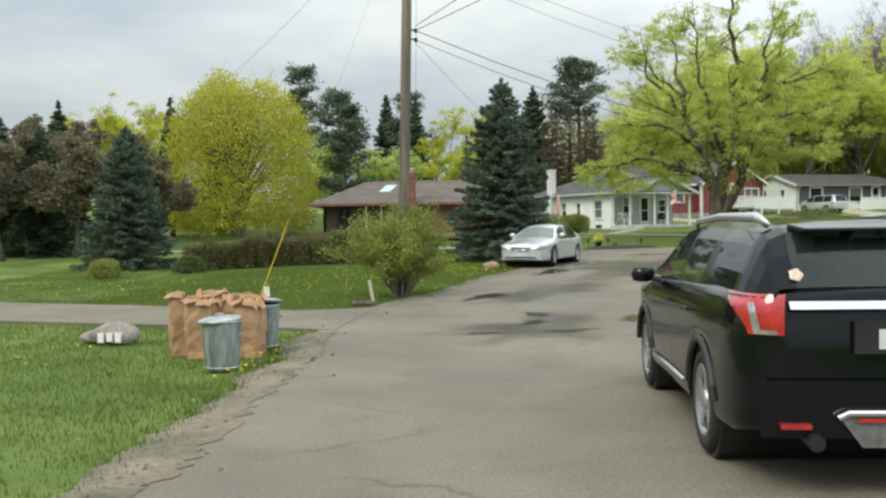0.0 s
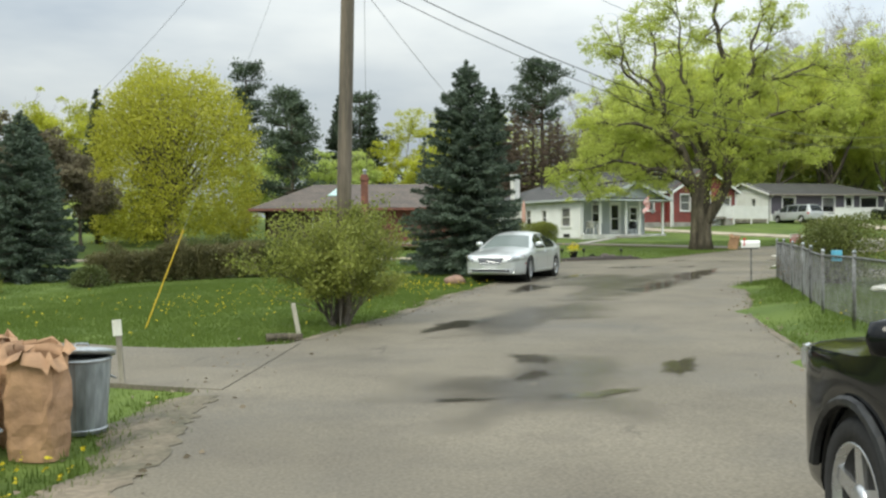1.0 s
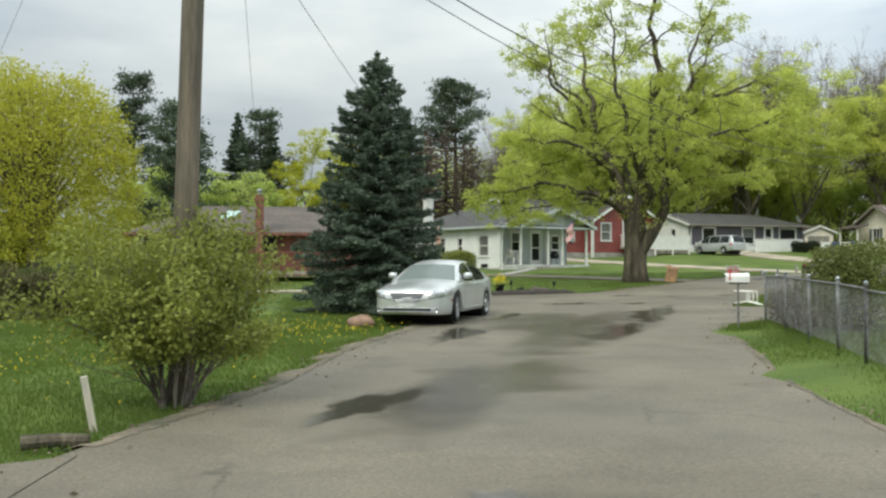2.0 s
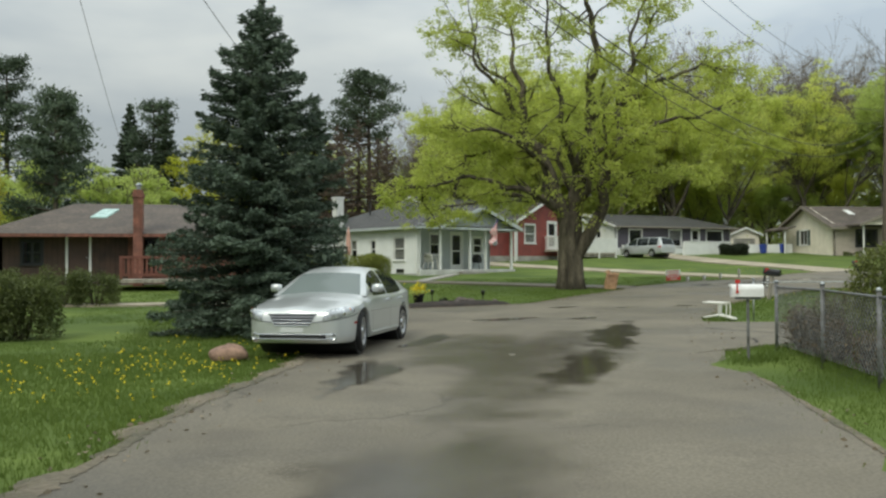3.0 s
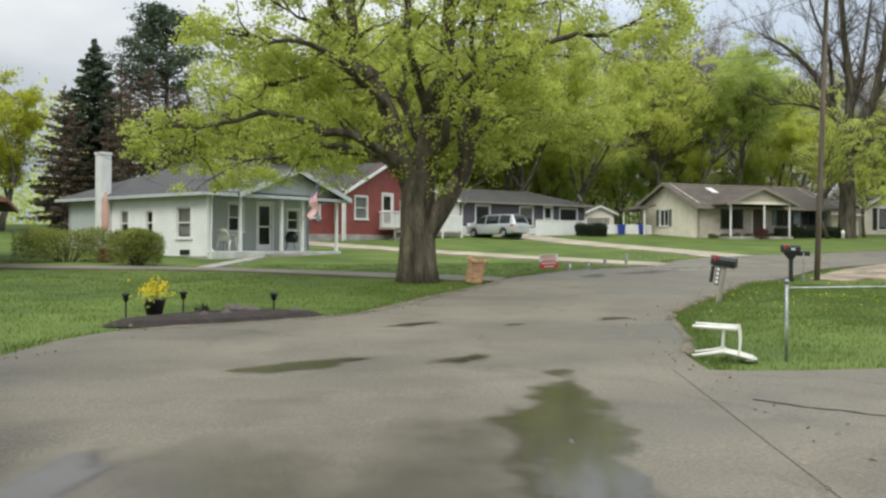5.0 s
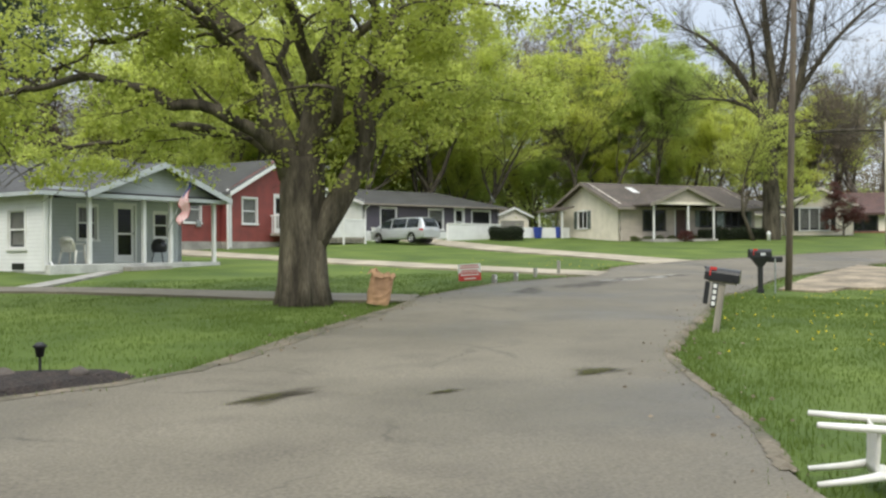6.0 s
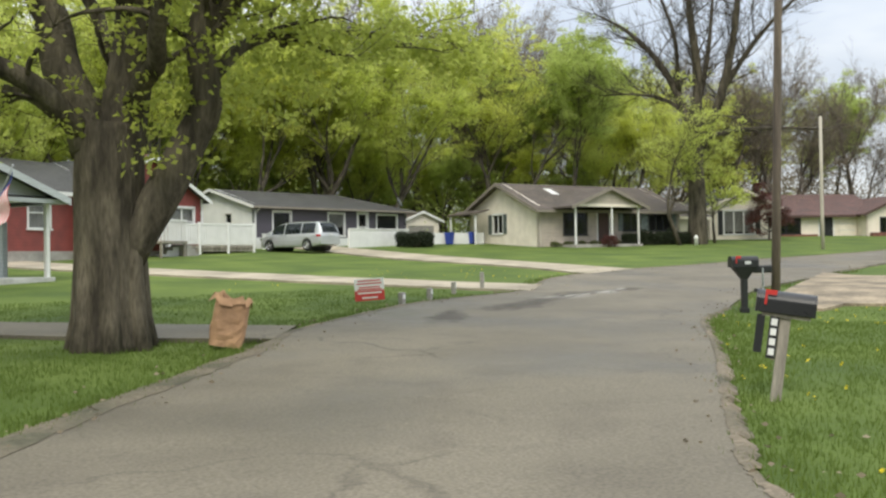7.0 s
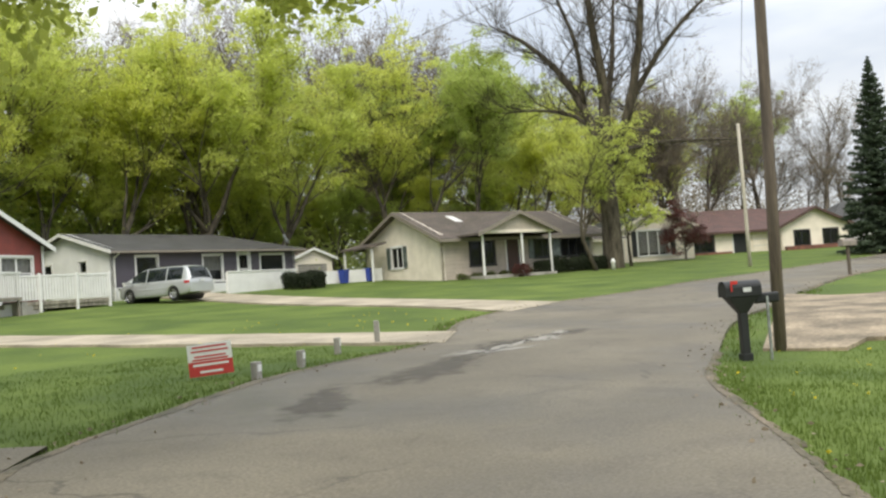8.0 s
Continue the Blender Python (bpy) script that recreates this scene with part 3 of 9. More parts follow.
def shoulder(name, edge, side, seed, most=0.30):
    """A ragged band of dirt and grit where the asphalt meets the grass."""
    rng = random.Random(seed)
    e = spline(edge, 420)
    rows = []
    w = 0.12
    for i in range(len(e)):
        a, b = e[max(i - 1, 0)], e[min(i + 1, len(e) - 1)]
        d = (b - a) / np.linalg.norm(b - a)
        n = np.array((-d[1], d[0])) * side
        w = min(max(w + rng.uniform(-0.07, 0.07), 0.02), most)
        p, q = e[i] - n * (most * 0.3 + rng.uniform(0, most * 0.3)), e[i] + n * w
        rows.append([(*p, ground_z(*p) + 0.0255), (*((p + q) / 2), ground_z(*((p + q) / 2)) + 0.03), (*q, ground_z(*q) - 0.02)])
    sh = Shape()
    sh.sheet(rows, side > 0)
    return solid(name, sh, M["dirt"], "ragged dirt shoulder between asphalt and grass", kind="structure")


shoulder("shoulder_1", ROAD_LEFT[:4] + [(-1.2, 14.4)], 1, 1, 0.55)
shoulder("shoulder_6", [(-0.75, 18.7)] + ROAD_LEFT[6:11], 1, 6)
shoulder("shoulder_2", ROAD_LEFT[11:], 1, 2)
shoulder("shoulder_3", ROAD_RIGHT[:8], -1, 3, 0.12)
shoulder("shoulder_4", ROAD_RIGHT[10:17], -1, 4, 0.12)
shoulder("shoulder_5", ROAD_RIGHT[19:], -1, 5, 0.12)


def blob(name, x, y, rx, ry, turn, material, label, lift, seed, category="", group="", kind=""):
    """A thin irregular patch lying on the road."""
    rng = random.Random(seed)
    ph = [rng.uniform(0, 6.28) for _ in range(4)]
    ring = []
    reach = lambda a: 1 + 0.22 * math.sin(2 * a + ph[0]) + 0.16 * math.sin(3 * a + ph[1]) + 0.11 * math.sin(5 * a + ph[2]) + 0.07 * math.sin(9 * a + ph[3])
    for k in range(60):
        a = 2 * math.pi * k / 60
        ring.append((rx * reach(a) * math.cos(a), ry * reach(a) * math.sin(a)))
    c, s = math.cos(radians(turn)), math.sin(radians(turn))

    def put(k, p):
        px, py = x + k * (p[0] * c - p[1] * s), y + k * (p[0] * s + p[1] * c)
        return (px, py, ground_z(px, py) + lift)
    sh = Shape()
    rows = [[put(k, p) for p in ring + ring[:1]] for k in (0.02, 0.2, 0.4, 0.55, 0.7, 0.85, 1.0)]
    sh.sheet(rows, True)
    ob = solid(name, sh, material, label, category, group=group, kind=kind)
    edge = ob.data.attributes.new("edge", 'FLOAT', 'POINT')
    for v, e in zip(ob.data.vertices, edge.data):
        ux, uy = v.co.x - x, v.co.y - y
        a, b = (ux * c + uy * s) / rx, (uy * c - ux * s) / ry
        e.value = 1.40 * (1 - min(math.hypot(a, b) / reach(math.atan2(b, a)), 1.0)) - 0.32
    return ob


PUDDLES = [(3.6, 28.2, 2.3, 0.42, 66), (5.3, 32.4, 1.5, 0.36, 58), (8.0, 36.7, 1.1, 0.36, 14), (8.9, 32.6, 3.0, 0.72, 64), (6.6, 28.2, 2.2, 0.62, 62), (1.5, 20.4, 1.4, 0.36, 66), (2.2, 16.6, 0.7, 0.28, 95),
           (2.5, 14.2, 0.6, 0.22, 30), (2.05, 15.3, 0.35, 0.2, 60), (1.3, 14.0, 0.35, 0.10, 10), (3.7, 15.8, 0.9, 0.22, 70), (14.1, 40.0, 0.42, 0.18, 25), (12.1, 39.7, 0.25, 0.09, 20), (10.6, 40.2, 0.42, 0.17, 20), (9.9, 36.6, 0.5, 0.16, 30)]
for i, (px, py, rx, ry, tn) in enumerate(PUDDLES):
    pud = blob("puddle", px, py, rx * 1.3, ry * 1.35, tn, M["water"], "shallow rain puddle on worn asphalt", 0.029, i, "puddle", "puddles on the street")
    if i > 10:
        rim = blob("damp_rim", px, py, rx * 1.55, ry * 2.0, tn + 4, M["film"], "", 0.0245, i + 200)
        rim.parent = pud
for i, (px, py, rx, ry, tn) in enumerate([(2.0, 14.8, 3.2, 1.5, 80), (2.9, 21.6, 4.6, 1.7, 68), (6.1, 29.9, 7.4, 2.5, 63)]):
    blob("damp_patch", px, py, rx, ry, tn, M["film"], "damp dark stretch of the asphalt street", 0.0265, i + 300, "damp patch", "damp stretches of the street")
for i, (px, py, rx, ry, tn) in enumerate([(23.0, 51.7, 3.0, 0.75, 36), (25.6, 53.1, 2.0, 0.65, 22), (20.2, 50.4, 1.9, 0.55, 42), (27.6, 53.5, 1.5, 0.4, 18)]):
    blob("asphalt_patch", px, py, rx, ry, tn, M["patch"], "dark broken stretch of the asphalt street", 0.0215, i + 50, "road wear", "broken stretches of the street")
rp = random.Random(31)
for i in range(8):
    along, across = rp.uniform(-1.9, 2.1), rp.gauss(0, 0.30)
    px, py = 26.2 + 0.97 * along - 0.24 * across, 52.85 + 0.20 * along + 0.97 * across
    blob("worn_patch", px, py, rp.uniform(0.30, 0.95), rp.uniform(0.16, 0.36), rp.uniform(-20, 50), M["pale_wear"], "pale worn spot where the asphalt has broken up", 0.0235, i + 70, "road wear", "pale worn spots in the street")

# long cracks across the side drive
drive = bpy.data.objects["driveway_5"]
M["crack"] = mat("open_crack", (0.035, 0.030, 0.025), 0.9, var=0.2, bump=0.2)
for i, line in enumerate([[(12.64, 33.2), (12.5, 32.5), (12.44, 31.97), (12.71, 31.77), (13.4, 31.2)], [(10.93, 31.22), (10.75, 30.8), (10.45, 30.29)], [(11.2, 33.4), (11.9, 32.2), (12.9, 31.4)]]):
    rc = random.Random(70 + i)
    sp = spline(line, 26)
    sh = Shape()
    rows = []
    for k, p in enumerate(sp):
        a, b = sp[max(k - 1, 0)], sp[min(k + 1, len(sp) - 1)]
        d = (b - a) / np.linalg.norm(b - a)
        n = np.array((-d[1], d[0]))
        c, w = p + n * rc.gauss(0, 0.02), rc.uniform(0.012, 0.035)
        rows.append([(*(c - n * w), ground_z(*c) + 0.0305), (*(c + n * w), ground_z(*c) + 0.0305)])
    sh.sheet(rows, True)
    part("crack", sh, M["crack"], drive)

# mulched bed at the corner of the drive
bed = Shape()
ring = [(8.0 + 1.75 * math.cos(a) * (1 + 0.08 * math.sin(3 * a)), 41.75 + 0.55 * math.sin(a) + 0.17 * math.cos(a) * 1.75) for a in np.linspace(0, 2 * math.pi, 41)]
bed.sheet([[(8.0 + (x - 8.0) * k, 41.75 + (y - 41.75) * k, ground_z(x, y) + h) for x, y in ring] for k, h in ((0.02, 0.16), (0.5, 0.14), (0.85, 0.09), (1.0, 0.0))], True)
solid("flower_bed", bed, M["mulch"], "dark mulched flower bed edging the driveway", "flower bed", kind="structure")


# ---------- houses ----------
M["porch_white"] = mat("painted_concrete", (0.56, 0.56, 0.53), 0.8, var=0.12, scale=1.5, fine=25, bump=0.3, other=(0.46, 0.455, 0.43))

def wall_panel(length, height, thick, openings, gable=0.0, apex=0.5):
    """A wall along x from 0, its outer face at y = 0, thickness behind; openings (x0, x1, z0, z1) go through it. gable: height of a gable on top."""
    sh = Shape()
    xs = sorted({0.0, length, *[o[0] for o in openings], *[o[1] for o in openings]})
    zs = sorted({0.0, height, *[o[2] for o in openings], *[o[3] for o in openings]})
    a, b = len(xs), len(zs)
    pts = [(x, y, z) for y in (0, thick) for z in zs for x in xs]
    at = lambda i, k, s: s * a * b + k * a + i
    full = lambda i, k: 0 <= i < a - 1 and 0 <= k < b - 1 and not any(o[0] <= (xs[i] + xs[i + 1]) / 2 <= o[1] and o[2] <= (zs[k] + zs[k + 1]) / 2 <= o[3] for o in openings)
    faces = []
    for i in range(a - 1):
        for k in range(b - 1):
            if not full(i, k):
                continue
            faces += [(at(i, k, 0), at(i + 1, k, 0), at(i + 1, k + 1, 0), at(i, k + 1, 0)), (at(i, k + 1, 1), at(i + 1, k + 1, 1), at(i + 1, k, 1), at(i, k, 1))]
            for di, dk, p, q in ((-1, 0, (i, k), (i, k + 1)), (1, 0, (i + 1, k + 1), (i + 1, k)), (0, -1, (i + 1, k), (i, k)), (0, 1, (i, k + 1), (i + 1, k + 1))):
                if not full(i + di, k + dk):
                    faces.append((at(*p, 0), at(*q, 0), at(*q, 1), at(*p, 1)))
    sh.add(pts, faces)
    if gable:
        a = length * apex
        p = [(0, 0, height), (length, 0, height), (a, 0, height + gable)]
        q = [(x, thick, z) for x, _, z in p]
        sh.add(p + q, [(0, 1, 2), (5, 4, 3), (0, 3, 4, 1), (1, 4, 5, 2), (2, 5, 3, 0)])
    return sh


def window(parent, x, z, w, h, m, sashes=1, curtain=0.0, shutters=None, dark=False, double=True):
    """A window in a wall whose local frame is m (x along, y in, z up): casing, sill, sash bars, pane, and perhaps a curtain and shutters."""
    fr = Shape()
    fr.m = m
    t = 0.09
    fr.box(x - t, x + w + t, -0.03, 0.05, z + h, z + h + t)
    fr.box(x - t, x, -0.03, 0.05, z, z + h)
    fr.box(x + w, x + w + t, -0.03, 0.05, z, z + h)
    ob = part("window", fr, M["white_paint"] if not dark else M["black_plastic"], parent, "", bevel=0.008)
    si = Shape()
    si.m = m
    si.box(x - t - 0.03, x + w + t + 0.03, -0.07, 0.05, z - 0.07, z)
    part("sill", si, M["white_paint"] if not dark else M["black_plastic"], ob)
    sash = Shape()
    sash.m = m
    for k in range(sashes):
        a, b = x + w * k / sashes, x + w * (k + 1) / sashes
        for c0, c1, d0, d1 in ((a, a + 0.045, z, z + h), (b - 0.045, b, z, z + h), (a + 0.045, b - 0.045, z, z + 0.045), (a + 0.045, b - 0.045, z + h - 0.045, z + h)):
            sash.box(c0, c1, 0.03, 0.07, d0, d1)
        if double:
            sash.box(a + 0.045, b - 0.045, 0.025, 0.07, z + h * 0.5 - 0.025, z + h * 0.5 + 0.025)
    part("sash", sash, M["white_paint"] if not dark else M["black_plastic"], ob)
    for k in range(sashes):
        a, b = x + w * k / sashes, x + w * (k + 1) / sashes
        pn = Shape()
        pn.m = m
        pn.box(a + 0.045, b - 0.045, 0.045, 0.053, z + 0.045, z + h - 0.045)
        part("pane", pn, M["pane"], ob)
    if curtain:
        cu = Shape()
        cu.m = m
        rows = [[(x + w * k / 16, 0.105 + 0.02 * math.sin(k * 2.1), zz) for k in range(17)] for zz in (z + h * (1 - curtain), z + h)]
        cu.sheet(rows)
        part("curtain", cu, M["curtain"], ob)
    if shutters:
        for s0 in (x - t - 0.36, x + w + t + 0.02):
            st = Shape()
            st.m = m
            st.box(s0, s0 + 0.34, -0.045, -0.003, z - 0.03, z + h + 0.03)
            for k in range(9):
                zz = z + 0.06 + (h - 0.12) * k / 9
                st.box(s0 + 0.05, s0 + 0.29, -0.06, -0.045, zz, zz + (h - 0.12) / 14)
            part("shutter", st, shutters, ob)
    return ob


def door(parent, x, z, w, h, m, material, glazed=True, label=""):
    fr = Shape()
    fr.m = m
    fr.box(x - 0.09, x, -0.03, 0.06, z, z + h)
    fr.box(x + w, x + w + 0.09, -0.03, 0.06, z, z + h)
    fr.box(x - 0.09, x + w + 0.09, -0.03, 0.06, z + h, z + h + 0.09)
    ob = part("door", fr, M["white_paint"], parent, label, bevel=0.008)
    lf = Shape()
    lf.m = m
    if glazed:
        lf.box(x, x + 0.11, 0.02, 0.06, z, z + h)
        lf.box(x + w - 0.11, x + w, 0.02, 0.06, z, z + h)
        lf.box(x + 0.11, x + w - 0.11, 0.02, 0.06, z, z + 0.25)
        lf.box(x + 0.11, x + w - 0.11, 0.02, 0.06, z + h - 0.12, z + h)
        lf.box(x + 0.11, x + w - 0.11, 0.02, 0.06, z + 0.95, z + 1.02)
        pn = Shape()
        pn.m = m
        pn.box(x + 0.11, x + w - 0.11, 0.035, 0.043, z + 0.25, z + h - 0.12)
        part("pane", pn, M["pane"], ob)
    else:
        lf.box(x, x + w, 0.03, 0.07, z, z + h)
        for r in range(2):
            for c in range(2):
                lf.box(x + 0.1 + c * (w / 2 - 0.04), x + w / 2 - 0.06 + c * (w / 2 - 0.04), 0.015, 0.03, z + 0.2 + r * 0.95, z + 0.95 + r * 0.9)
    part("door_leaf", lf, material, ob)
    kn = Shape()
    kn.m = m @ Matrix.Translation((x + w - 0.07, -0.02, z + 1.0)) @ pose(0, 0, 0, 90)
    kn.lathe([(0.012, -0.05), (0.012, 0.0), (0.03, 0.01), (0.032, 0.035), (0.015, 0.05)], 10)
    part("door_knob", kn, M["galv"], ob, smooth=True)
    return ob


def slab(sh, a, b, c, d, t):
    """A roof plane of thickness t below the quad a, b, c, d (or a triangle, with d None)."""
    top = [Vector(p) for p in ((a, b, c, d) if d is not None else (a, b, c))]
    n = len(top)
    low = [p - Vector((0, 0, t)) for p in top]
    sh.add(top + low, [tuple(range(n)), tuple(range(2 * n - 1, n - 1, -1))] + [(i, i + n, (i + 1) % n + n, (i + 1) % n) for i in range(n)])


def gable_roof(parent, x0, x1, y0, y1, z, rise, over, material, along="x", trim=None, eave=0.25):
    """Two sloping planes over the walls' plan x0..x1, y0..y1; the ridge runs along x or y. over: the overhang at the gables, eave: at the eaves."""
    sh, boards = Shape(), []
    if along == "x":
        yc = (y0 + y1) / 2
        k = rise / (yc - y0)
        lo, hi, f0, f1 = z - k * eave, z + rise, y0 - eave, y1 + eave
        slab(sh, (x0 - over, f0, lo), (x1 + over, f0, lo), (x1 + over, yc, hi), (x0 - over, yc, hi), 0.1)
        slab(sh, (x1 + over, f1, lo), (x0 - over, f1, lo), (x0 - over, yc, hi), (x1 + over, yc, hi), 0.1)
        boards.append(Shape().box(x0 - over, x1 + over, f0 - 0.025, f0 - 0.003, lo - 0.19, lo - 0.02))
        for xe, sg in ((x0 - over, -1), (x1 + over, 1)):
            for ya, yb in ((f0, yc), (f1, yc)):
                p = [(xe + sg * 0.003, ya, lo + 0.01), (xe + sg * 0.003, yb, hi + 0.01), (xe + sg * 0.003, yb, hi - 0.19), (xe + sg * 0.003, ya, lo - 0.19)]
                q = [(xe + sg * 0.028, b, c) for _, b, c in p]
                boards.append(Shape().add(p + q, [(0, 1, 2, 3), (7, 6, 5, 4), (0, 4, 5, 1), (1, 5, 6, 2), (2, 6, 7, 3), (3, 7, 4, 0)]))
    else:
        xc = (x0 + x1) / 2
        k = rise / (xc - x0)
        lo, hi, f0, f1 = z - k * eave, z + rise, x0 - eave, x1 + eave
        slab(sh, (f0, y1 + over, lo), (f0, y0 - over, lo), (xc, y0 - over, hi), (xc, y1 + over, hi), 0.1)
        slab(sh, (f1, y0 - over, lo), (f1, y1 + over, lo), (xc, y1 + over, hi), (xc, y0 - over, hi), 0.1)
        for ye, sg in ((y0 - over, -1), (y1 + over, 1)):
            for xa, xb in ((f0, xc), (f1, xc)):
                p = [(xa, ye + sg * 0.003, lo + 0.01), (xb, ye + sg * 0.003, hi + 0.01), (xb, ye + sg * 0.003, hi - 0.19), (xa, ye + sg * 0.003, lo - 0.19)]
                q = [(a, ye + sg * 0.028, c) for a, _, c in p]
                boards.append(Shape().add(p + q, [(0, 1, 2, 3), (7, 6, 5, 4), (0, 4, 5, 1), (1, 5, 6, 2), (2, 6, 7, 3), (3, 7, 4, 0)]))
    rf = part("roof", sh, material, parent)
    for fa in boards:
        part("fascia", fa, trim or M["white_paint"], rf)
    return rf


def hip_roof(parent, x0, x1, y0, y1, z, rise, material, ridge, trim=None):
    """A hipped roof over eaves x0..x1, y0..y1 with its ridge from ridge[0] to ridge[1] (x, y)."""
    (ax, ay), (bx, by) = ridge
    h = z + rise
    sh = Shape()
    slab(sh, (x0, y0, z), (x1, y0, z), (bx, by, h), (ax, ay, h), 0.1)
    slab(sh, (x1, y1, z), (x0, y1, z), (ax, ay, h), (bx, by, h), 0.1)
    slab(sh, (x0, y1, z), (x0, y0, z), (ax, ay, h), None, 0.1)
    slab(sh, (x1, y0, z), (x1, y1, z), (bx, by, h), None, 0.1)
    rf = part("roof", sh, material, parent)
    gu = Shape()
    gu.box(x0 - 0.09, x1 + 0.09, y0 - 0.09, y0 - 0.003, z - 0.14, z - 0.02)
    gu.box(x0 - 0.09, x0 - 0.003, y0 - 0.003, y1, z - 0.14, z - 0.02)
    gu.box(x1 + 0.003, x1 + 0.09, y0 - 0.003, y1, z - 0.14, z - 0.02)
    part("gutter", gu, trim or M["white_paint"], rf)
    return rf


def wall(parent, p0, p1, z0, height, openings, material, thick=0.16, gable=0.0, apex=0.5):
    """Puts a wall from p0 to p1 (outer face on that line, the room to its left) into a house. Returns its local frame."""
    d = Vector((p1[0] - p0[0], p1[1] - p0[1], 0))
    m = Matrix.Translation((p0[0], p0[1], z0)) @ Matrix.Rotation(math.atan2(d.y, d.x), 4, 'Z')
    sh = wall_panel(d.length, height, thick, openings, gable, apex)
    sh.v = [tuple(m @ Vector(v)) for v in sh.v]
    part("wall", sh, material, parent)
    return m


def inside(parent, x0, x1, y0, y1, z1):
    """Floor and ceiling that close the rooms."""
    sh = Shape()
    sh.box(x0 + 0.17, x1 - 0.17, y0 + 0.17, y1 - 0.17, 0.02, 0.1)
    sh.box(x0 + 0.17, x1 - 0.17, y0 + 0.17, y1 - 0.17, z1 - 0.12, z1 - 0.02)
    part("floor", sh, M["interior"], parent)
    rm = Shape()
    rm.box((x0 + x1) / 2 - 0.05, (x0 + x1) / 2 + 0.05, y0 + 0.2, y1 - 0.2, 0.1, z1 - 0.12)
    rm.box(x0 + 0.2, x1 - 0.2, (y0 + y1) / 2 - 0.05, (y0 + y1) / 2 + 0.05, 0.1, z1 - 0.12)
    part("inner_wall", rm, M["interior"], parent)


def footing(parent, x0, x1, y0, y1, material):
    sh = Shape()
    sh.box(x0 - 0.02, x1 + 0.02, y0 - 0.02, y1 + 0.02, -1.2, 0.0)
    part("footing", sh, material, parent)


def box_part(name, parent, dims, material, label="", bevel=0.01):
    sh = Shape()
    sh.box(*dims)
    return part(name, sh, material, parent, label, bevel=bevel)


# --- white and grey house with the porch ---
def porch_house():
    h = thing("house", "single-storey white house with grey porch and dark hip roof", "house", pose(10.8, 62.05, 1.27, 0, 0, 28.7))
    W, D, E = 6.85, 9.6, 2.34
    m = wall(h, (0, 7.0), (0, 0), 0, E, [(3.2, 3.62, 0.85, 1.75), (5.2, 6.05, 0.7, 1.85), (1.4, 1.95, 0.8, 1.8)], M["white_vinyl"])
    window(h, 3.2, 0.85, 0.42, 0.9, m)
    window(h, 5.2, 0.7, 0.85, 1.15, m, curtain=0.9)
    window(h, 1.4, 0.8, 0.55, 1.0, m, curtain=0.5)
    wall(h, (0, D), (0, 7.0), 0, E, [], M["grey_siding"])
    m = wall(h, (0.16, 1.8), (W, 1.8), 0.2, E - 0.2, [(2.3, 3.0, 0.8, 1.9), (3.78, 4.56, 0.02, 1.98), (5.45, 6.05, 0.9, 1.75)], M["grey_siding"])
    window(h, 2.3, 0.8, 0.7, 1.1, m, curtain=0.5)
    door(h, 3.78, 0.02, 0.78, 1.96, m, M["white_paint"], True, "white glazed storm door")
    window(h, 5.45, 0.9, 0.6, 0.85, m)
    wall(h, (W, 1.8), (W, D), 0, E, [], M["grey_siding"])
    wall(h, (W, D), (0, D), 0, E, [], M["grey_siding"])
    # the flank wall of the porch
    box_part("corner_board", h, (-0.02, 0.10, -0.03, 0.10, 0, E), M["white_paint"])
    inside(h, 0, W, 1.8, D, E)
    footing(h, 0.05, W, 0.05, D, M["concrete"])
    fl = box_part("porch_floor", h, (0.02, 6.8, -0.25, 1.79, -0.12, 0.2), M["porch_white"], "pale concrete porch floor", 0.02)
    box_part("step", h, (2.6, 4.3, -0.65, -0.26, -0.05, 0.1), M["concrete"], "", 0.02)
    for x in (1.52, 3.6, 4.72, 6.68):
        box_part("post", h, (x - 0.06, x + 0.06, -0.12, 0.0, 0.2, E), M["white_paint"], "pale square porch post", 0.01)
    box_part("beam", h, (0.1, 6.75, -0.14, 0.02, E - 0.002, E + 0.2), M["grey_siding"])
    box_part("porch_ceiling", h, (0.12, 6.7, 0.03, 1.79, E + 0.02, E + 0.06), M["white_paint"])
    # porch gable
    sh = Shape()
    a, b, c = (1.45, -0.13, E + 0.2), (6.75, -0.13, E + 0.2), (4.1, -0.13, E + 1.1)
    q = [(x, 0.02, z) for x, _, z in (a, b, c)]
    sh.add([a, b, c] + q, [(0, 1, 2), (5, 4, 3), (0, 3, 4, 1), (1, 4, 5, 2), (2, 5, 3, 0)])
    part("gable_wall", sh, M["grey_siding"], h)
    gable_roof(h, 1.4, 6.8, 0.0, 4.6, E + 0.18, 1.0, 0.55, M["shingle_dark"], "y", M["grey_siding"], 0.3)
    hip_roof(h, -0.35, W + 0.15, -0.35, D + 0.35, E + 0.06, 1.62, M["shingle_dark"], ((3.0, 4.6), (4.4, 4.6)), M["grey_siding"])
    ch = Shape()
    ch.box(-0.48, -0.01, 6.25, 6.7, -0.4, 4.1)
    ch.box(-0.51, 0.02, 6.22, 6.73, 4.1, 4.22)
    part("chimney", ch, M["chim_white"], h, "white painted block chimney", bevel=0.015)
    vp = Shape()
    vp.tube([(1.3, 5.6, E + 0.9), (1.3, 5.6, E + 1.65)], 0.05, 8)
    part("vent_pipe", vp, M["black_plastic"], h)
    dp = Shape()
    dp.tube([(0.16, -0.2, E), (0.16, -0.1, E - 0.2), (0.16, -0.06, 0.3), (0.16, -0.25, 0.12)], 0.035, 6)
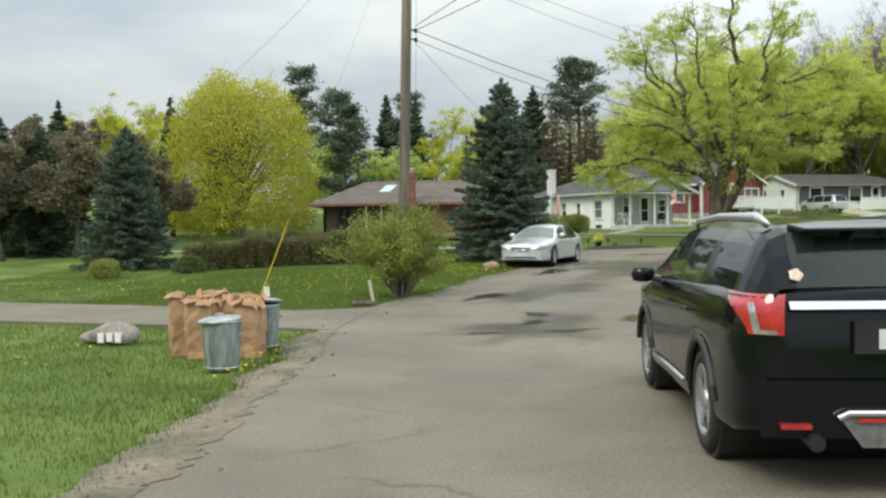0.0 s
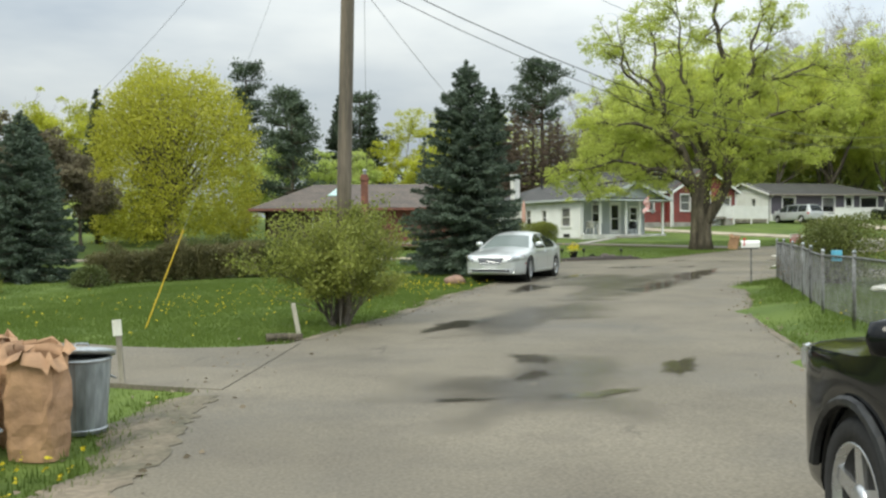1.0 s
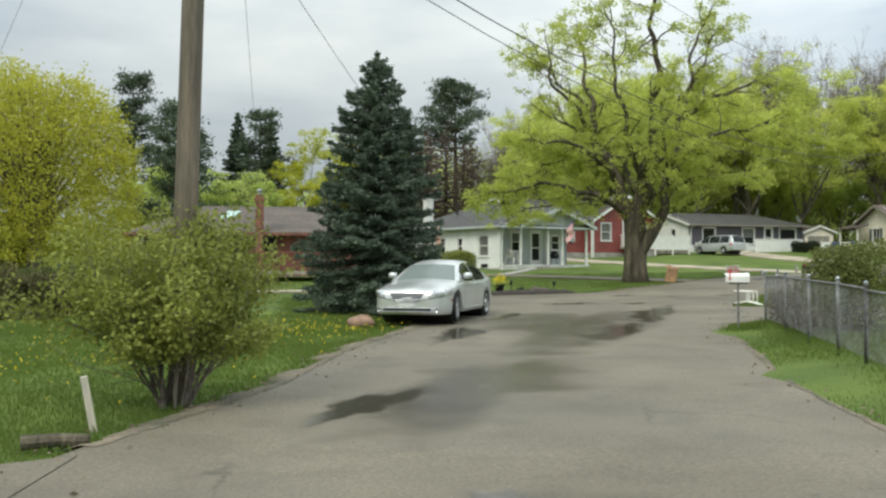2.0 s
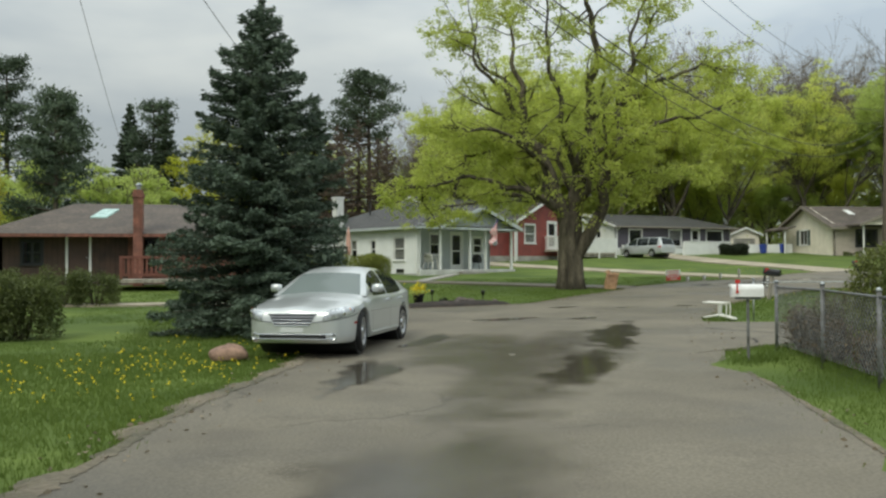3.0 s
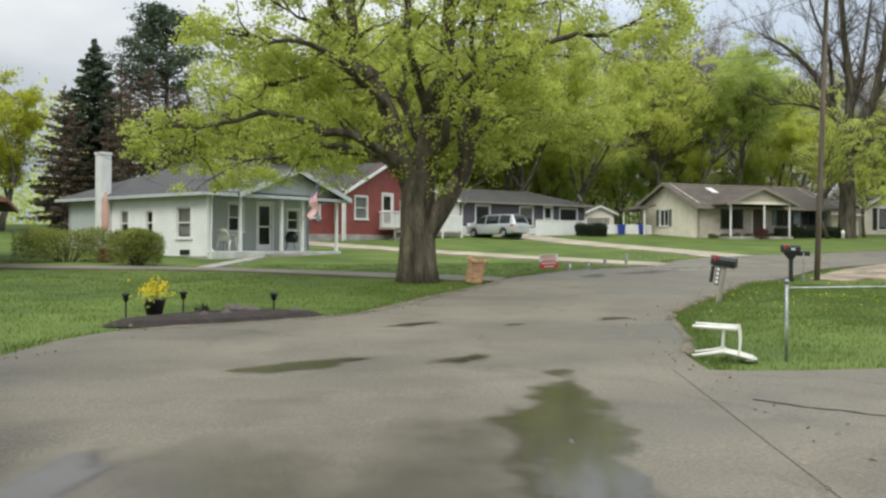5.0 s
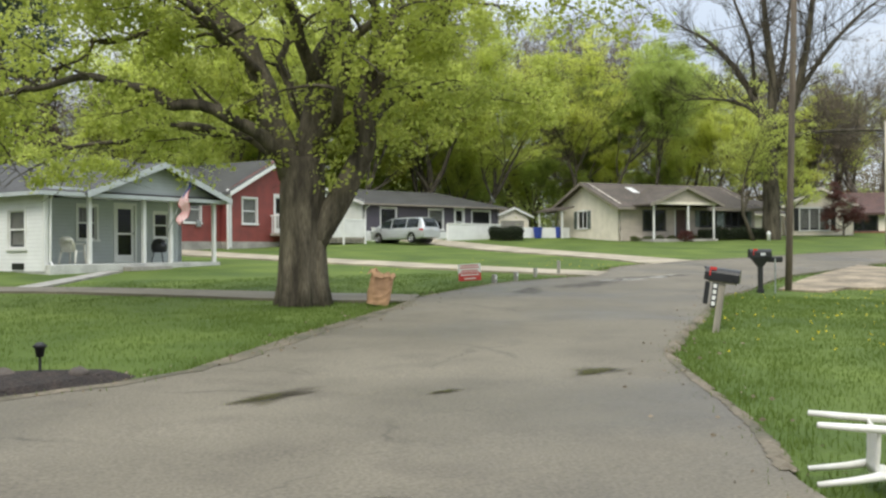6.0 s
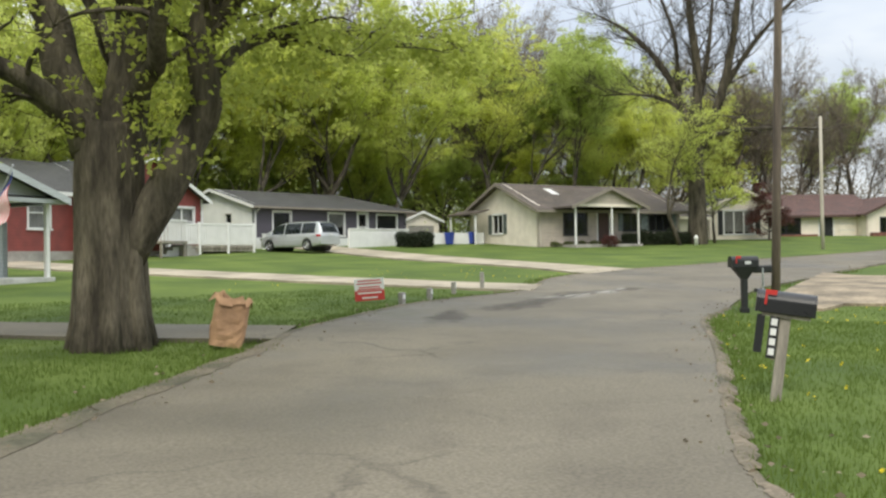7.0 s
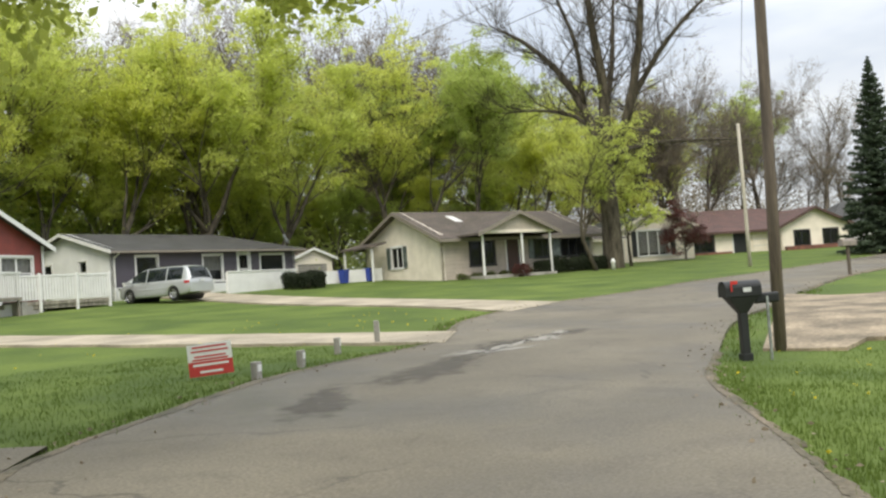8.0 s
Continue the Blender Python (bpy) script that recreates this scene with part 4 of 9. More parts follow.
    part("downspout", dp, M["white_paint"], h)
    box_part("basement_vent", h, (-0.03, -0.003, 1.0, 1.6, 0.05, 0.25), M["black_metal"])


porch_house()


def red_house():
    h = thing("house", "red clapboard house with white trim and dark roof", "house", pose(20.6, 77.0, 2.05, 0, 0, 31))
    E = 2.85
    # projecting wing with the gable towards the street
    m = wall(h, (0, 0), (7.2, 0), 0.3, E - 0.3, [(0.9, 1.9, 0.9, 2.15), (3.3, 4.2, 0.45, 2.4), (5.0, 6.6, 0.75, 2.0)], M["red_siding"], gable=1.75)
    window(h, 0.9, 0.9, 1.0, 1.25, m, curtain=0.95)
    door(h, 3.3, 0.45, 0.9, 1.95, m, M["white_paint"], True, "white glazed storm door")
    window(h, 5.0, 0.75, 1.6, 1.25, m, 2, 0.95)
    wall(h, (7.2, 0), (7.2, 8), 0.3, E - 0.3, [], M["red_siding"])
    wall(h, (7.2, 8), (-5.5, 8), 0.3, E - 0.3, [], M["red_siding"])
    wall(h, (-5.5, 8), (-5.5, 0.6), 0.3, E - 0.3, [], M["red_siding"])
    m = wall(h, (-5.5, 0.6), (0, 0.6), 0.3, E - 0.3, [(3.1, 4.1, 0.9, 2.15)], M["red_siding"])
    window(h, 3.1, 0.9, 1.0, 1.25, m, curtain=0.95)
    wall(h, (0, 0.6), (0, 0), 0.3, E - 0.3, [], M["red_siding"])
    inside(h, 0.2, 7.0, 0.2, 8, E)
    sh = Shape()
    sh.box(-5.52, 7.22, 0.55, 8.02, -1, 0.3)
    sh.box(-0.02, 7.22, -0.02, 0.55, -1, 0.3)
    part("footing", sh, M["concrete"], h)
    for x in (-0.03, 7.13):
        box_part("corner_board", h, (x, x + 0.12, -0.03, 0.09, 0.0, E), M["white_paint"])
    box_part("downspout", h, (-0.22, -0.12, -0.06, 0.02, -0.1, E), M["white_paint"])
    gable_roof(h, 0, 7.2, 0, 8, E, 1.75, 0.35, M["shingle_dark"], "y", M["white_paint"], 0.35)
    gable_roof(h, -5.5, 2.0, 0.6, 8, E, 1.5, 0.3, M["shingle_dark"], "x", M["white_paint"], 0.35)
    box_part("meter", h, (-1.7, -1.45, 0.48, 0.597, 1.0, 1.3), M["galv"])
    # small white landing with railing at the door
    box_part("landing", h, (2.9, 4.6, -1.3, -0.03, 0.6, 0.72), M["grey_wood"], "grey wooden landing")
    for x in (2.95, 4.45):
        box_part("landing_post", h, (x, x + 0.1, -1.25, -1.15, -0.6, 0.6), M["grey_wood"])
    rl = Shape()
    for k in range(15):
        x = 2.95 + k * 0.11
        rl.box(x, x + 0.04, -1.28, -1.24, 0.72, 1.6)
    rl.box(2.9, 4.6, -1.3, -1.22, 1.6, 1.67)
    for k in range(9):
        rl.box(2.92, 2.96, -1.2 + k * 0.13, -1.16 + k * 0.13, 0.72, 1.6)
    rl.box(2.9, 2.98, -1.3, -0.05, 1.6, 1.67)
    part("railing", rl, M["white_paint"], h, "white picket railing")
    st = Shape()
    for k in range(4):
        st.box(4.62 + 0.28 * k, 4.9 + 0.28 * k, -1.25, -0.3, 0.0, 0.72 - 0.17 * (k + 1))
    part("steps", st, M["concrete"], h)


red_house()


def white_house():
    h = thing("house", "long low house with plum siding and white gable end", "house", pose(30.9, 84.2, 2.45, 0, 0, 14))
    L, D, E = 11.8, 7.2, 2.45
    m = wall(h, (0, 0), (L, 0), 0, E, [(1.3, 2.5, 0.7, 2.05), (5.3, 6.5, 0.75, 2.05), (7.6, 8.4, 0.3, 2.15), (9.2, 10.9, 0.75, 2.05)], M["plum_siding"])
    window(h, 1.3, 0.7, 1.2, 1.35, m, 1, 0.0, double=False)
    window(h, 5.3, 0.75, 1.2, 1.3, m, 1, 0.6, double=False)
    door(h, 7.6, 0.3, 0.8, 1.85, m, M["white_paint"], True, "white glazed storm door")
    window(h, 9.2, 0.75, 1.7, 1.3, m, 1, 0.0, double=False)
    m = wall(h, (0, D), (0, 0), 0, E, [(4.6, 5.2, 0.95, 2.0), (1.6, 2.3, 0.95, 2.0)], M["white_vinyl"], gable=1.0)
    window(h, 4.6, 0.95, 0.6, 1.05, m)
    window(h, 1.6, 0.95, 0.7, 1.05, m)
    wall(h, (L, 0), (L, D), 0, E, [], M["white_vinyl"])
    wall(h, (L, D), (0, D), 0, E, [], M["white_vinyl"])
    inside(h, 0, L, 0, D, E)
    footing(h, 0, L, 0, D, M["concrete"])
    box_part("lower_boards", h, (0.02, L - 0.02, -0.05, -0.004, -0.3, 0.62), M["white_vinyl"], "white boarding below the plum siding")
    rf, k = Shape(), 1.0 / (D / 2)
    lo, hi = E - k * 0.45, E + 1.0
    slab(rf, (-0.35, -0.45, lo), (L + 0.45, -0.45, lo), (L - 2.6, D / 2, hi), (-0.35, D / 2, hi), 0.1)
    slab(rf, (L + 0.45, D + 0.45, lo), (-0.35, D + 0.45, lo), (-0.35, D / 2, hi), (L - 2.6, D / 2, hi), 0.1)
    slab(rf, (L + 0.45, -0.45, lo), (L + 0.45, D + 0.45, lo), (L - 2.6, D / 2, hi), None, 0.1)
    ro = part("roof", rf, M["shingle_dark"], h)
    box_part("fascia", ro, (-0.35, L + 0.45, -0.475, -0.453, lo - 0.13, lo - 0.02), M["tan_trim"])
    for y0_ in (-0.45, D + 0.45):
        fa = Shape()
        p = [(-0.353, y0_, lo + 0.01), (-0.353, D / 2, hi + 0.01), (-0.353, D / 2, hi - 0.15), (-0.353, y0_, lo - 0.15)]
        fa.add(p + [(-0.38, b, c) for _, b, c in p], [(0, 1, 2, 3), (7, 6, 5, 4), (0, 4, 5, 1), (1, 5, 6, 2), (2, 6, 7, 3), (3, 7, 4, 0)])
        part("fascia", fa, M["white_paint"], ro)
    dp = Shape()
    dp.tube([(0.1, -0.42, E - 0.25), (0.06, -0.06, E - 0.5), (0.06, -0.06, 0.1)], 0.04, 6)
    part("downspout", dp, M["white_paint"], h)
    sd = Shape()
    sd.m = Matrix.Translation((L - 0.3, 0.3, E + 0.45)) @ pose(0, 0, 0, 60, 0, 30)
    sd.lathe([(0.02, -0.1), (0.18, -0.06), (0.32, 0.03), (0.34, 0.05), (0.17, -0.03), (0.02, -0.06)], 14)
    di = part("satellite_dish", sd, M["galv"], h, smooth=True)
    mp = Shape()
    mp.tube([(L - 0.3, 0.4, E - 0.1), (L - 0.3, 0.35, E + 0.45)], 0.025, 6)
    part("mast", mp, M["galv"], di)


white_house()


def beige_house():
    h = thing("house", "cream ranch house with brown roof and small gabled porch", "house", pose(46.4, 79.0, 2.35, 0, 0, -3))
    L, D, E = 11.4, 7.4, 2.4
    m = wall(h, (0, D), (0, 0), 0, E, [(2.7, 3.75, 0.9, 2.05)], M["cream_siding"], gable=1.6)
    window(h, 2.7, 0.9, 1.05, 1.15, m, 2, 0.0, M["zinc_green"], double=False)
    m = wall(h, (0, 0), (L, 0), 0, E, [(1.9, 3.6, 0.7, 2.0), (4.5, 5.4, 0.1, 2.1), (6.6, 7.9, 0.95, 2.0), (8.7, 10.6, 0.95, 2.0)], M["tan_brick"])
    window(h, 1.9, 0.7, 1.7, 1.3, m, 2, 0.0, None, True, False)
    door(h, 4.5, 0.1, 0.9, 2.0, m, M["brown_trim"], False, "dark brown panelled door")
    window(h, 6.6, 0.95, 1.3, 1.05, m, 2, 0.0, M["zinc_green"], True, False)
    window(h, 8.7, 0.95, 1.9, 1.05, m, 3, 0.0, M["zinc_green"], True, False)
    wall(h, (L, 0), (L, D), 0, E, [], M["cream_siding"], gable=1.6)
    wall(h, (L, D), (0, D), 0, E, [], M["cream_siding"])
    inside(h, 0, L, 0, D, E)
    footing(h, 0, L, 0, D, M["concrete"])
    gable_roof(h, 0, L, 0, D, E, 1.6, 0.5, M["shingle_brown"], "x", M["tan_trim"], 0.5)
    # porch
    box_part("porch_floor", h, (1.2, 6.4, -1.9, -0.03, -0.4, 0.1), M["concrete"])
    for x in (1.35, 4.1, 6.2):
        box_part("post", h, (x - 0.05, x + 0.05, -1.78, -1.68, 0.1, E - 0.12), M["white_paint"], "white porch post")
    box_part("beam", h, (1.2, 6.4, -1.85, -1.65, E - 0.12, E + 0.06), M["cream_siding"])
    sh = Shape()
    a, b, c = (1.2, -1.84, E + 0.06), (6.4, -1.84, E + 0.06), (3.8, -1.84, E + 0.95)
    q = [(x, -1.7, z) for x, _, z in (a, b, c)]
    sh.add([a, b, c] + q, [(0, 1, 2), (5, 4, 3), (0, 3, 4, 1), (1, 4, 5, 2), (2, 5, 3, 0)])
    part("gable_wall", sh, M["tan_brick"], h)
    gable_roof(h, 1.15, 6.45, -1.8, 2.6, E + 0.04, 1.02, 0.3, M["shingle_brown"], "y", M["tan_trim"], 0.35)
    sk = Shape()
    k = 1.6 / (D / 2)
    pts = [(2.6, 2.0, E + 2.0 * k + 0.04), (3.1, 1.95, E + 1.95 * k + 0.04), (3.1, 2.85, E + 2.85 * k + 0.04), (2.6, 2.9, E + 2.9 * k + 0.04)]
    slab(sk, *pts, 0.08)
    part("skylight", sk, M["white_paint"], h)
    # carport lean-to at the gable end
    cp = Shape()
    slab(cp, (-1.5, 4.4, E - 0.2), (-0.5, 4.4, E + 0.05), (-0.5, 7.8, E + 0.05), (-1.5, 7.8, E - 0.2), 0.1)
    part("lean_to_roof", cp, M["shingle_brown"], h)
    for y in (4.6, 7.5):
        box_part("post", h, (-1.4, -1.3, y, y + 0.12, -0.3, E - 0.32), M["white_paint"])
    # recessed side wing
    m = wall(h, (L, 1.6), (L + 4.2, 1.6), 0, 2.1, [], M["cream_siding"])
    wall(h, (L + 4.2, 1.6), (L + 4.2, 7), 0, 2.1, [], M["cream_siding"])
    gable_roof(h, L, L + 4.2, 1.6, 7, 2.1, 1.0, 0.2, M["shingle_brown"], "x", M["cream_siding"], 0.4)


beige_house()


def garage_house():
    h = thing("house", "small cream gabled cottage with tall front window", "house", pose(63.4, 80.8, 2.75, 0, 0, -28))
    W, D, E = 5.2, 8.0, 2.3
    m = wall(h, (0, 0), (W, 0), 0, E, [(1.2, 3.4, 0.35, 2.0)], M["cream_siding"], gable=1.25)
    window(h, 1.2, 0.35, 2.2, 1.65, m, 3, 0.9, M["black_plastic"], double=False)
    wall(h, (W, 0), (W, D), 0, E, [], M["cream_siding"])
    wall(h, (W, D), (0, D), 0, E, [], M["cream_siding"])
    wall(h, (0, D), (0, 0), 0, E, [], M["cream_siding"])
    inside(h, 0, W, 0, D, E)
    footing(h, 0, W, 0, D, M["concrete"])
    gable_roof(h, 0, W, 0, D, E, 1.25, 0.4, M["shingle_dark"], "y", M["cream_siding"], 0.35)


garage_house()


def tan_house():
    h = thing("house", "long cream house with reddish-brown shingle roof", "house", pose(70.6, 82.3, 2.4, 0, 0, -27))
    L, D, E = 8.3, 9.0, 2.35
    m = wall(h, (0, 0), (L, 0), 0, E, [(1.4, 3.6, 0.75, 1.9), (5.2, 6.3, 0.05, 2.05)], M["cream_siding"])
    window(h, 1.4, 0.75, 2.2, 1.15, m, 2, double=False, dark=True)
    door(h, 5.2, 0.05, 1.1, 2.0, m, M["black_plastic"], False)
    wall(h, (L, D), (0, D), 0, E, [], M["cream_siding"])
    wall(h, (0, D), (0, 0), 0, E, [], M["cream_siding"])
    gd = box_part("garage_door", h, (6.75, 8.15, -0.05, -0.004, 0.05, 2.0), M["cream_siding"], "cream panelled garage door")
    for k in range(3):
        box_part("panel_joint", gd, (6.78, 8.12, -0.056, -0.051, 0.5 + 0.48 * k, 0.53 + 0.48 * k), M["grey_siding"], bevel=0)
    box_part("brick_skirt", h, (0.6, 5.0, -0.14, -0.004, 0, 0.7), M["brick"])
    # gabled garage wing at the street end
    m = wall(h, (L, -1.2), (L + 5.7, -1.2), 0, E, [(1.2, 2.4, 0.75, 1.85), (3.6, 4.8, 0.75, 1.85)], M["cream_siding"], gable=1.2)
    window(h, 1.2, 0.75, 1.2, 1.1, m, 2, double=False, dark=True)
    window(h, 3.6, 0.75, 1.2, 1.1, m, 2, double=False, dark=True)
    wall(h, (L, 0), (L, -1.2), 0, E, [], M["cream_siding"])
    wall(h, (L + 5.7, -1.2), (L + 5.7, D), 0, E, [], M["cream_siding"])
    box_part("brick_skirt", h, (L + 0.3, L + 5.6, -1.5, -1.204, 0, 0.75), M["brick"])
    inside(h, 0, L + 5.5, 0.2, D, E)
    sh = Shape()
    sh.box(0, L + 5.7, 0, D, -1.3, 0)
    sh.box(L, L + 5.7, -1.2, -0.003, -1.3, 0)
    part("footing", sh, M["concrete"], h)
    gable_roof(h, 0, L + 2, 0, D, E, 1.7, 0.4, M["shingle_red"], "x", M["brown_trim"], 0.5)
    gable_roof(h, L, L + 5.7, -1.2, D, E, 1.25, 0.4, M["shingle_red"], "y", M["brown_trim"], 0.4)


tan_house()


def far_house():
    h = thing("house", "white house with slate-grey roof at the end of the lane", "house", pose(85.2, 77.4, 2.3, 0, 0, -40))
    W, D, E = 7.0, 8.0, 2.4
    m = wall(h, (0, 0), (W, 0), 0, E, [(0.9, 1.7, 0.9, 1.9), (4.2, 5.6, 0.9, 1.9)], M["white_vinyl"])
    window(h, 0.9, 0.9, 0.8, 1.0, m)
    window(h, 4.2, 0.9, 1.4, 1.0, m, 2)
    for a, b in (((W, 0), (W, D)), ((W, D), (0, D)), ((0, D), (0, 0))):
        wall(h, a, b, 0, E, [], M["white_vinyl"])
    inside(h, 0, W, 0, D, E)
    footing(h, 0, W, 0, D, M["concrete"])
    hip_roof(h, -0.4, W + 0.4, -0.4, D + 0.4, E, 2.0, M["shingle_dark"], ((2.6, 4.0), (4.4, 4.0)), M["white_paint"])


far_house()


M["skylight"] = mat("teal_panel", (0.42, 0.60, 0.56), 0.3, var=0.05, bump=0.02)


def brown_house():
    h = thing("house", "low brick house with wide brown hip roof", "house", pose(-7.2, 56.0, 0.95, 0, 0, 0))
    L, D, E = 10.9, 8.5, 2.05
    m = wall(h, (0, 0), (4.9, 0), 0, E, [(0.9, 1.6, 0.85, 1.75), (2.6, 3.4, 0.1, 1.95)], M["dark_panel"])
    window(h, 0.9, 0.85, 0.7, 0.9, m, 2, dark=True)
    door(h, 2.6, 0.1, 0.8, 1.85, m, M["brown_trim"], False, "dark brown panelled door")
    m = wall(h, (4.9, 0), (L, 0), 0, E, [(0.5, 1.1, 0.6, 1.85)], M["brick"])
    window(h, 0.5, 0.6, 0.6, 1.25, m, 1, 0.0, dark=True)
    wall(h, (L, 0), (L, D), 0, E, [], M["brick"])
    wall(h, (L, D), (0, D), 0, E, [], M["brick"])
    wall(h, (0, D), (0, 0), 0, E, [], M["brick"])
    inside(h, 0, L, 0, D, E)
    footing(h, 0, L, 0, D, M["concrete"])
    hip_roof(h, -0.7, L + 0.6, -0.7, D + 0.6, E, 1.5, M["shingle_brown"], ((2.2, 4.2), (L - 2.2, 4.2)), M["brick"])
    ch = Shape()
    ch.box(5.18, 5.54, -0.85, -0.25, -0.5, 3.8)
    ch.box(5.14, 5.58, -0.89, -0.21, 3.5, 3.65)
    part("chimney", ch, M["brick"], h, "red brick chimney")
    cap = Shape()
    cap.m = Matrix.Translation((5.37, -0.55, 3.8))
    cap.lathe([(0.09, 0), (0.09, 0.18), (0.15, 0.2), (0.03, 0.3)], 10)
    part("chimney_cap", cap, M["galv"], h)
    sk = Shape()
    k = 1.5 / 4.9
    slab(sk, (3.2, 1.7, E + 2.4 * k + 0.05), (3.85, 1.7, E + 2.4 * k + 0.05), (4.2, 3.1, E + 3.8 * k + 0.05), (3.55, 3.1, E + 3.8 * k + 0.05), 0.06)
    part("skylight", sk, M["skylight"], h, "pale teal roof panel")
    # deck with red rail on posts
    dk = Shape()
    dk.box(4.6, 10.8, -4.6, -1.1, 0.12, 0.24)
    part("deck", dk, M["grey_wood"], h)
    rl = Shape()
    for k in range(27):
        rl.box(5.2 + k * 0.16, 5.28 + k * 0.16, -4.55, -4.5, 0.45, 1.0)
    rl.box(5.1, 9.5, -4.58, -4.48, 1.0, 1.1)
    rl.box(5.1, 9.5, -4.57, -4.49, 0.36, 0.45)
    for x in (5.1, 7.3, 9.4):
        rl.box(x, x + 0.1, -4.59, -4.47, 0.24, 1.1)
    part("railing", rl, M["red_wood"], h, "red stained deck railing")


brown_house()


# ---------- plants ----------
def leaf_mesh(name, centres, size, rng, material, spread=None, aspect=1.6, flat=0.0, simple=False):
    """Many small leaf blades (bent quads, or triangles where simple) at the given centres. size: blade length, varied; flat: how far they lie level."""
    c = np.array(centres, float)
    n = len(c)
    gen = np.random.RandomState(rng.randrange(1 << 30))
    if spread is not None:
        c = c + gen.normal(0, 1, (n, 3)) * np.asarray(spread)
    a = gen.normal(0, 1, (n, 3))
    a[:, 2] *= 1 - flat
    a /= np.linalg.norm(a, axis=1)[:, None]
    b = gen.normal(0, 1, (n, 3))
    b -= a * np.sum(a * b, 1)[:, None]
    b /= np.linalg.norm(b, axis=1)[:, None]
    s = size * gen.uniform(0.6, 1.4, (n, 1))
    a, b = a * s * 0.5, b * s * 0.5 / aspect
    bend = np.cross(a, b)
    bend = bend / (np.linalg.norm(bend, axis=1)[:, None] + 1e-9) * s * 0.12
    k = 3 if simple else 4
    corners = [c - a * 0.8 - b, c + a, c - a * 0.6 + b + bend] if simple else [c - a, c - b * 0.9 + bend, c + a, c + b * 0.9 + bend]
    v = np.stack(corners, 1).reshape(-1, 3)
    me = bpy.data.meshes.new(name)
    me.vertices.add(k * n)
    me.vertices.foreach_set("co", v.astype(np.float32).ravel())
    me.loops.add(k * n)
    me.loops.foreach_set("vertex_index", np.arange(k * n, dtype=np.int32))
    me.polygons.add(n)
    me.polygons.foreach_set("loop_start", np.arange(0, k * n, k, dtype=np.int32))
    me.materials.append(material)
    me.update(calc_edges=True)
    return me


def leaf_part(name, parent, *args, label="", **kw):
    ob = new(name, leaf_mesh(name, *args, **kw))
    ob.parent = parent
    return tagged(ob, label)


def grow(sh, tips, rng, start, way, length, radius, level, droop=0.0, fork=(3, 4), spread=0.75, levels=4, upward=0.25, twig=0.012):
    """Grows a limb: a bent, tapering tube, with side limbs, down to twigs whose ends are gathered in tips."""
    steps = 4 if level < levels else 3
    pts, rad = [Vector(start)], [radius]
    d = Vector(way).normalized()
    for k in range(steps):
        d = (d + Vector((rng.gauss(0, 0.16), rng.gauss(0, 0.16), rng.gauss(0, 0.1) + upward * 0.15 - droop * 0.2 * (k / steps)))).normalized()
        pts.append(pts[-1] + d * (length / steps))
        rad.append(max(radius * (1 - 0.62 * (k + 1) / steps), twig * 0.5))
    sh.tube([tuple(p) for p in pts], rad, 9 if level == 0 else (5 if level < 2 else 3), caps=level == 0)
    if level >= levels:
        tips += [tuple(p) for p in pts[1:]]
        return
    if level >= levels - 1:
        tips += [tuple(pts[-1]), tuple(pts[-2])]
    for k in range(rng.randint(*fork)):
        i = rng.choice((1, 2, 3, 4) if level else (2, 3, 4))
        axis = Vector((rng.gauss(0, 1), rng.gauss(0, 1), rng.gauss(0, 0.6))).normalized()
        w = (d + axis * spread * rng.uniform(0.8, 1.3) + Vector((0, 0, upward * 0.4))).normalized()
        grow(sh, tips, rng, pts[i], w, length * rng.uniform(0.55, 0.8), max(rad[i] * rng.uniform(0.5, 0.7), twig), level + 1, droop, fork, spread, levels, upward, twig)
    grow(sh, tips, rng, pts[-1], d + Vector((0, 0, 0.1)), length * 0.72, max(rad[-1] * 0.95, twig), level + 1, droop, fork, spread, levels, upward, twig)


def clumps(rng, centres, each, size):
    """Leaf places: round each centre a flattened, uneven clump, thicker towards its skin."""
    gen = np.random.RandomState(rng.randrange(1 << 30))
    out = []
    for c in centres:
        n = max(int(each * rng.uniform(0.5, 1.5)), 6)
        d = gen.normal(0, 1, (n, 3))
        d /= np.linalg.norm(d, axis=1)[:, None]
        r = size * rng.uniform(0.7, 1.5) * gen.random_sample((n, 1)) ** 0.45
        p = d * r * np.array((rng.uniform(0.8, 1.3), rng.uniform(0.8, 1.3), 0.55))
        p[:, 2] -= 0.25 * np.hypot(p[:, 0], p[:, 1])
        out.append(np.array(c) + p)
    return np.concatenate(out)


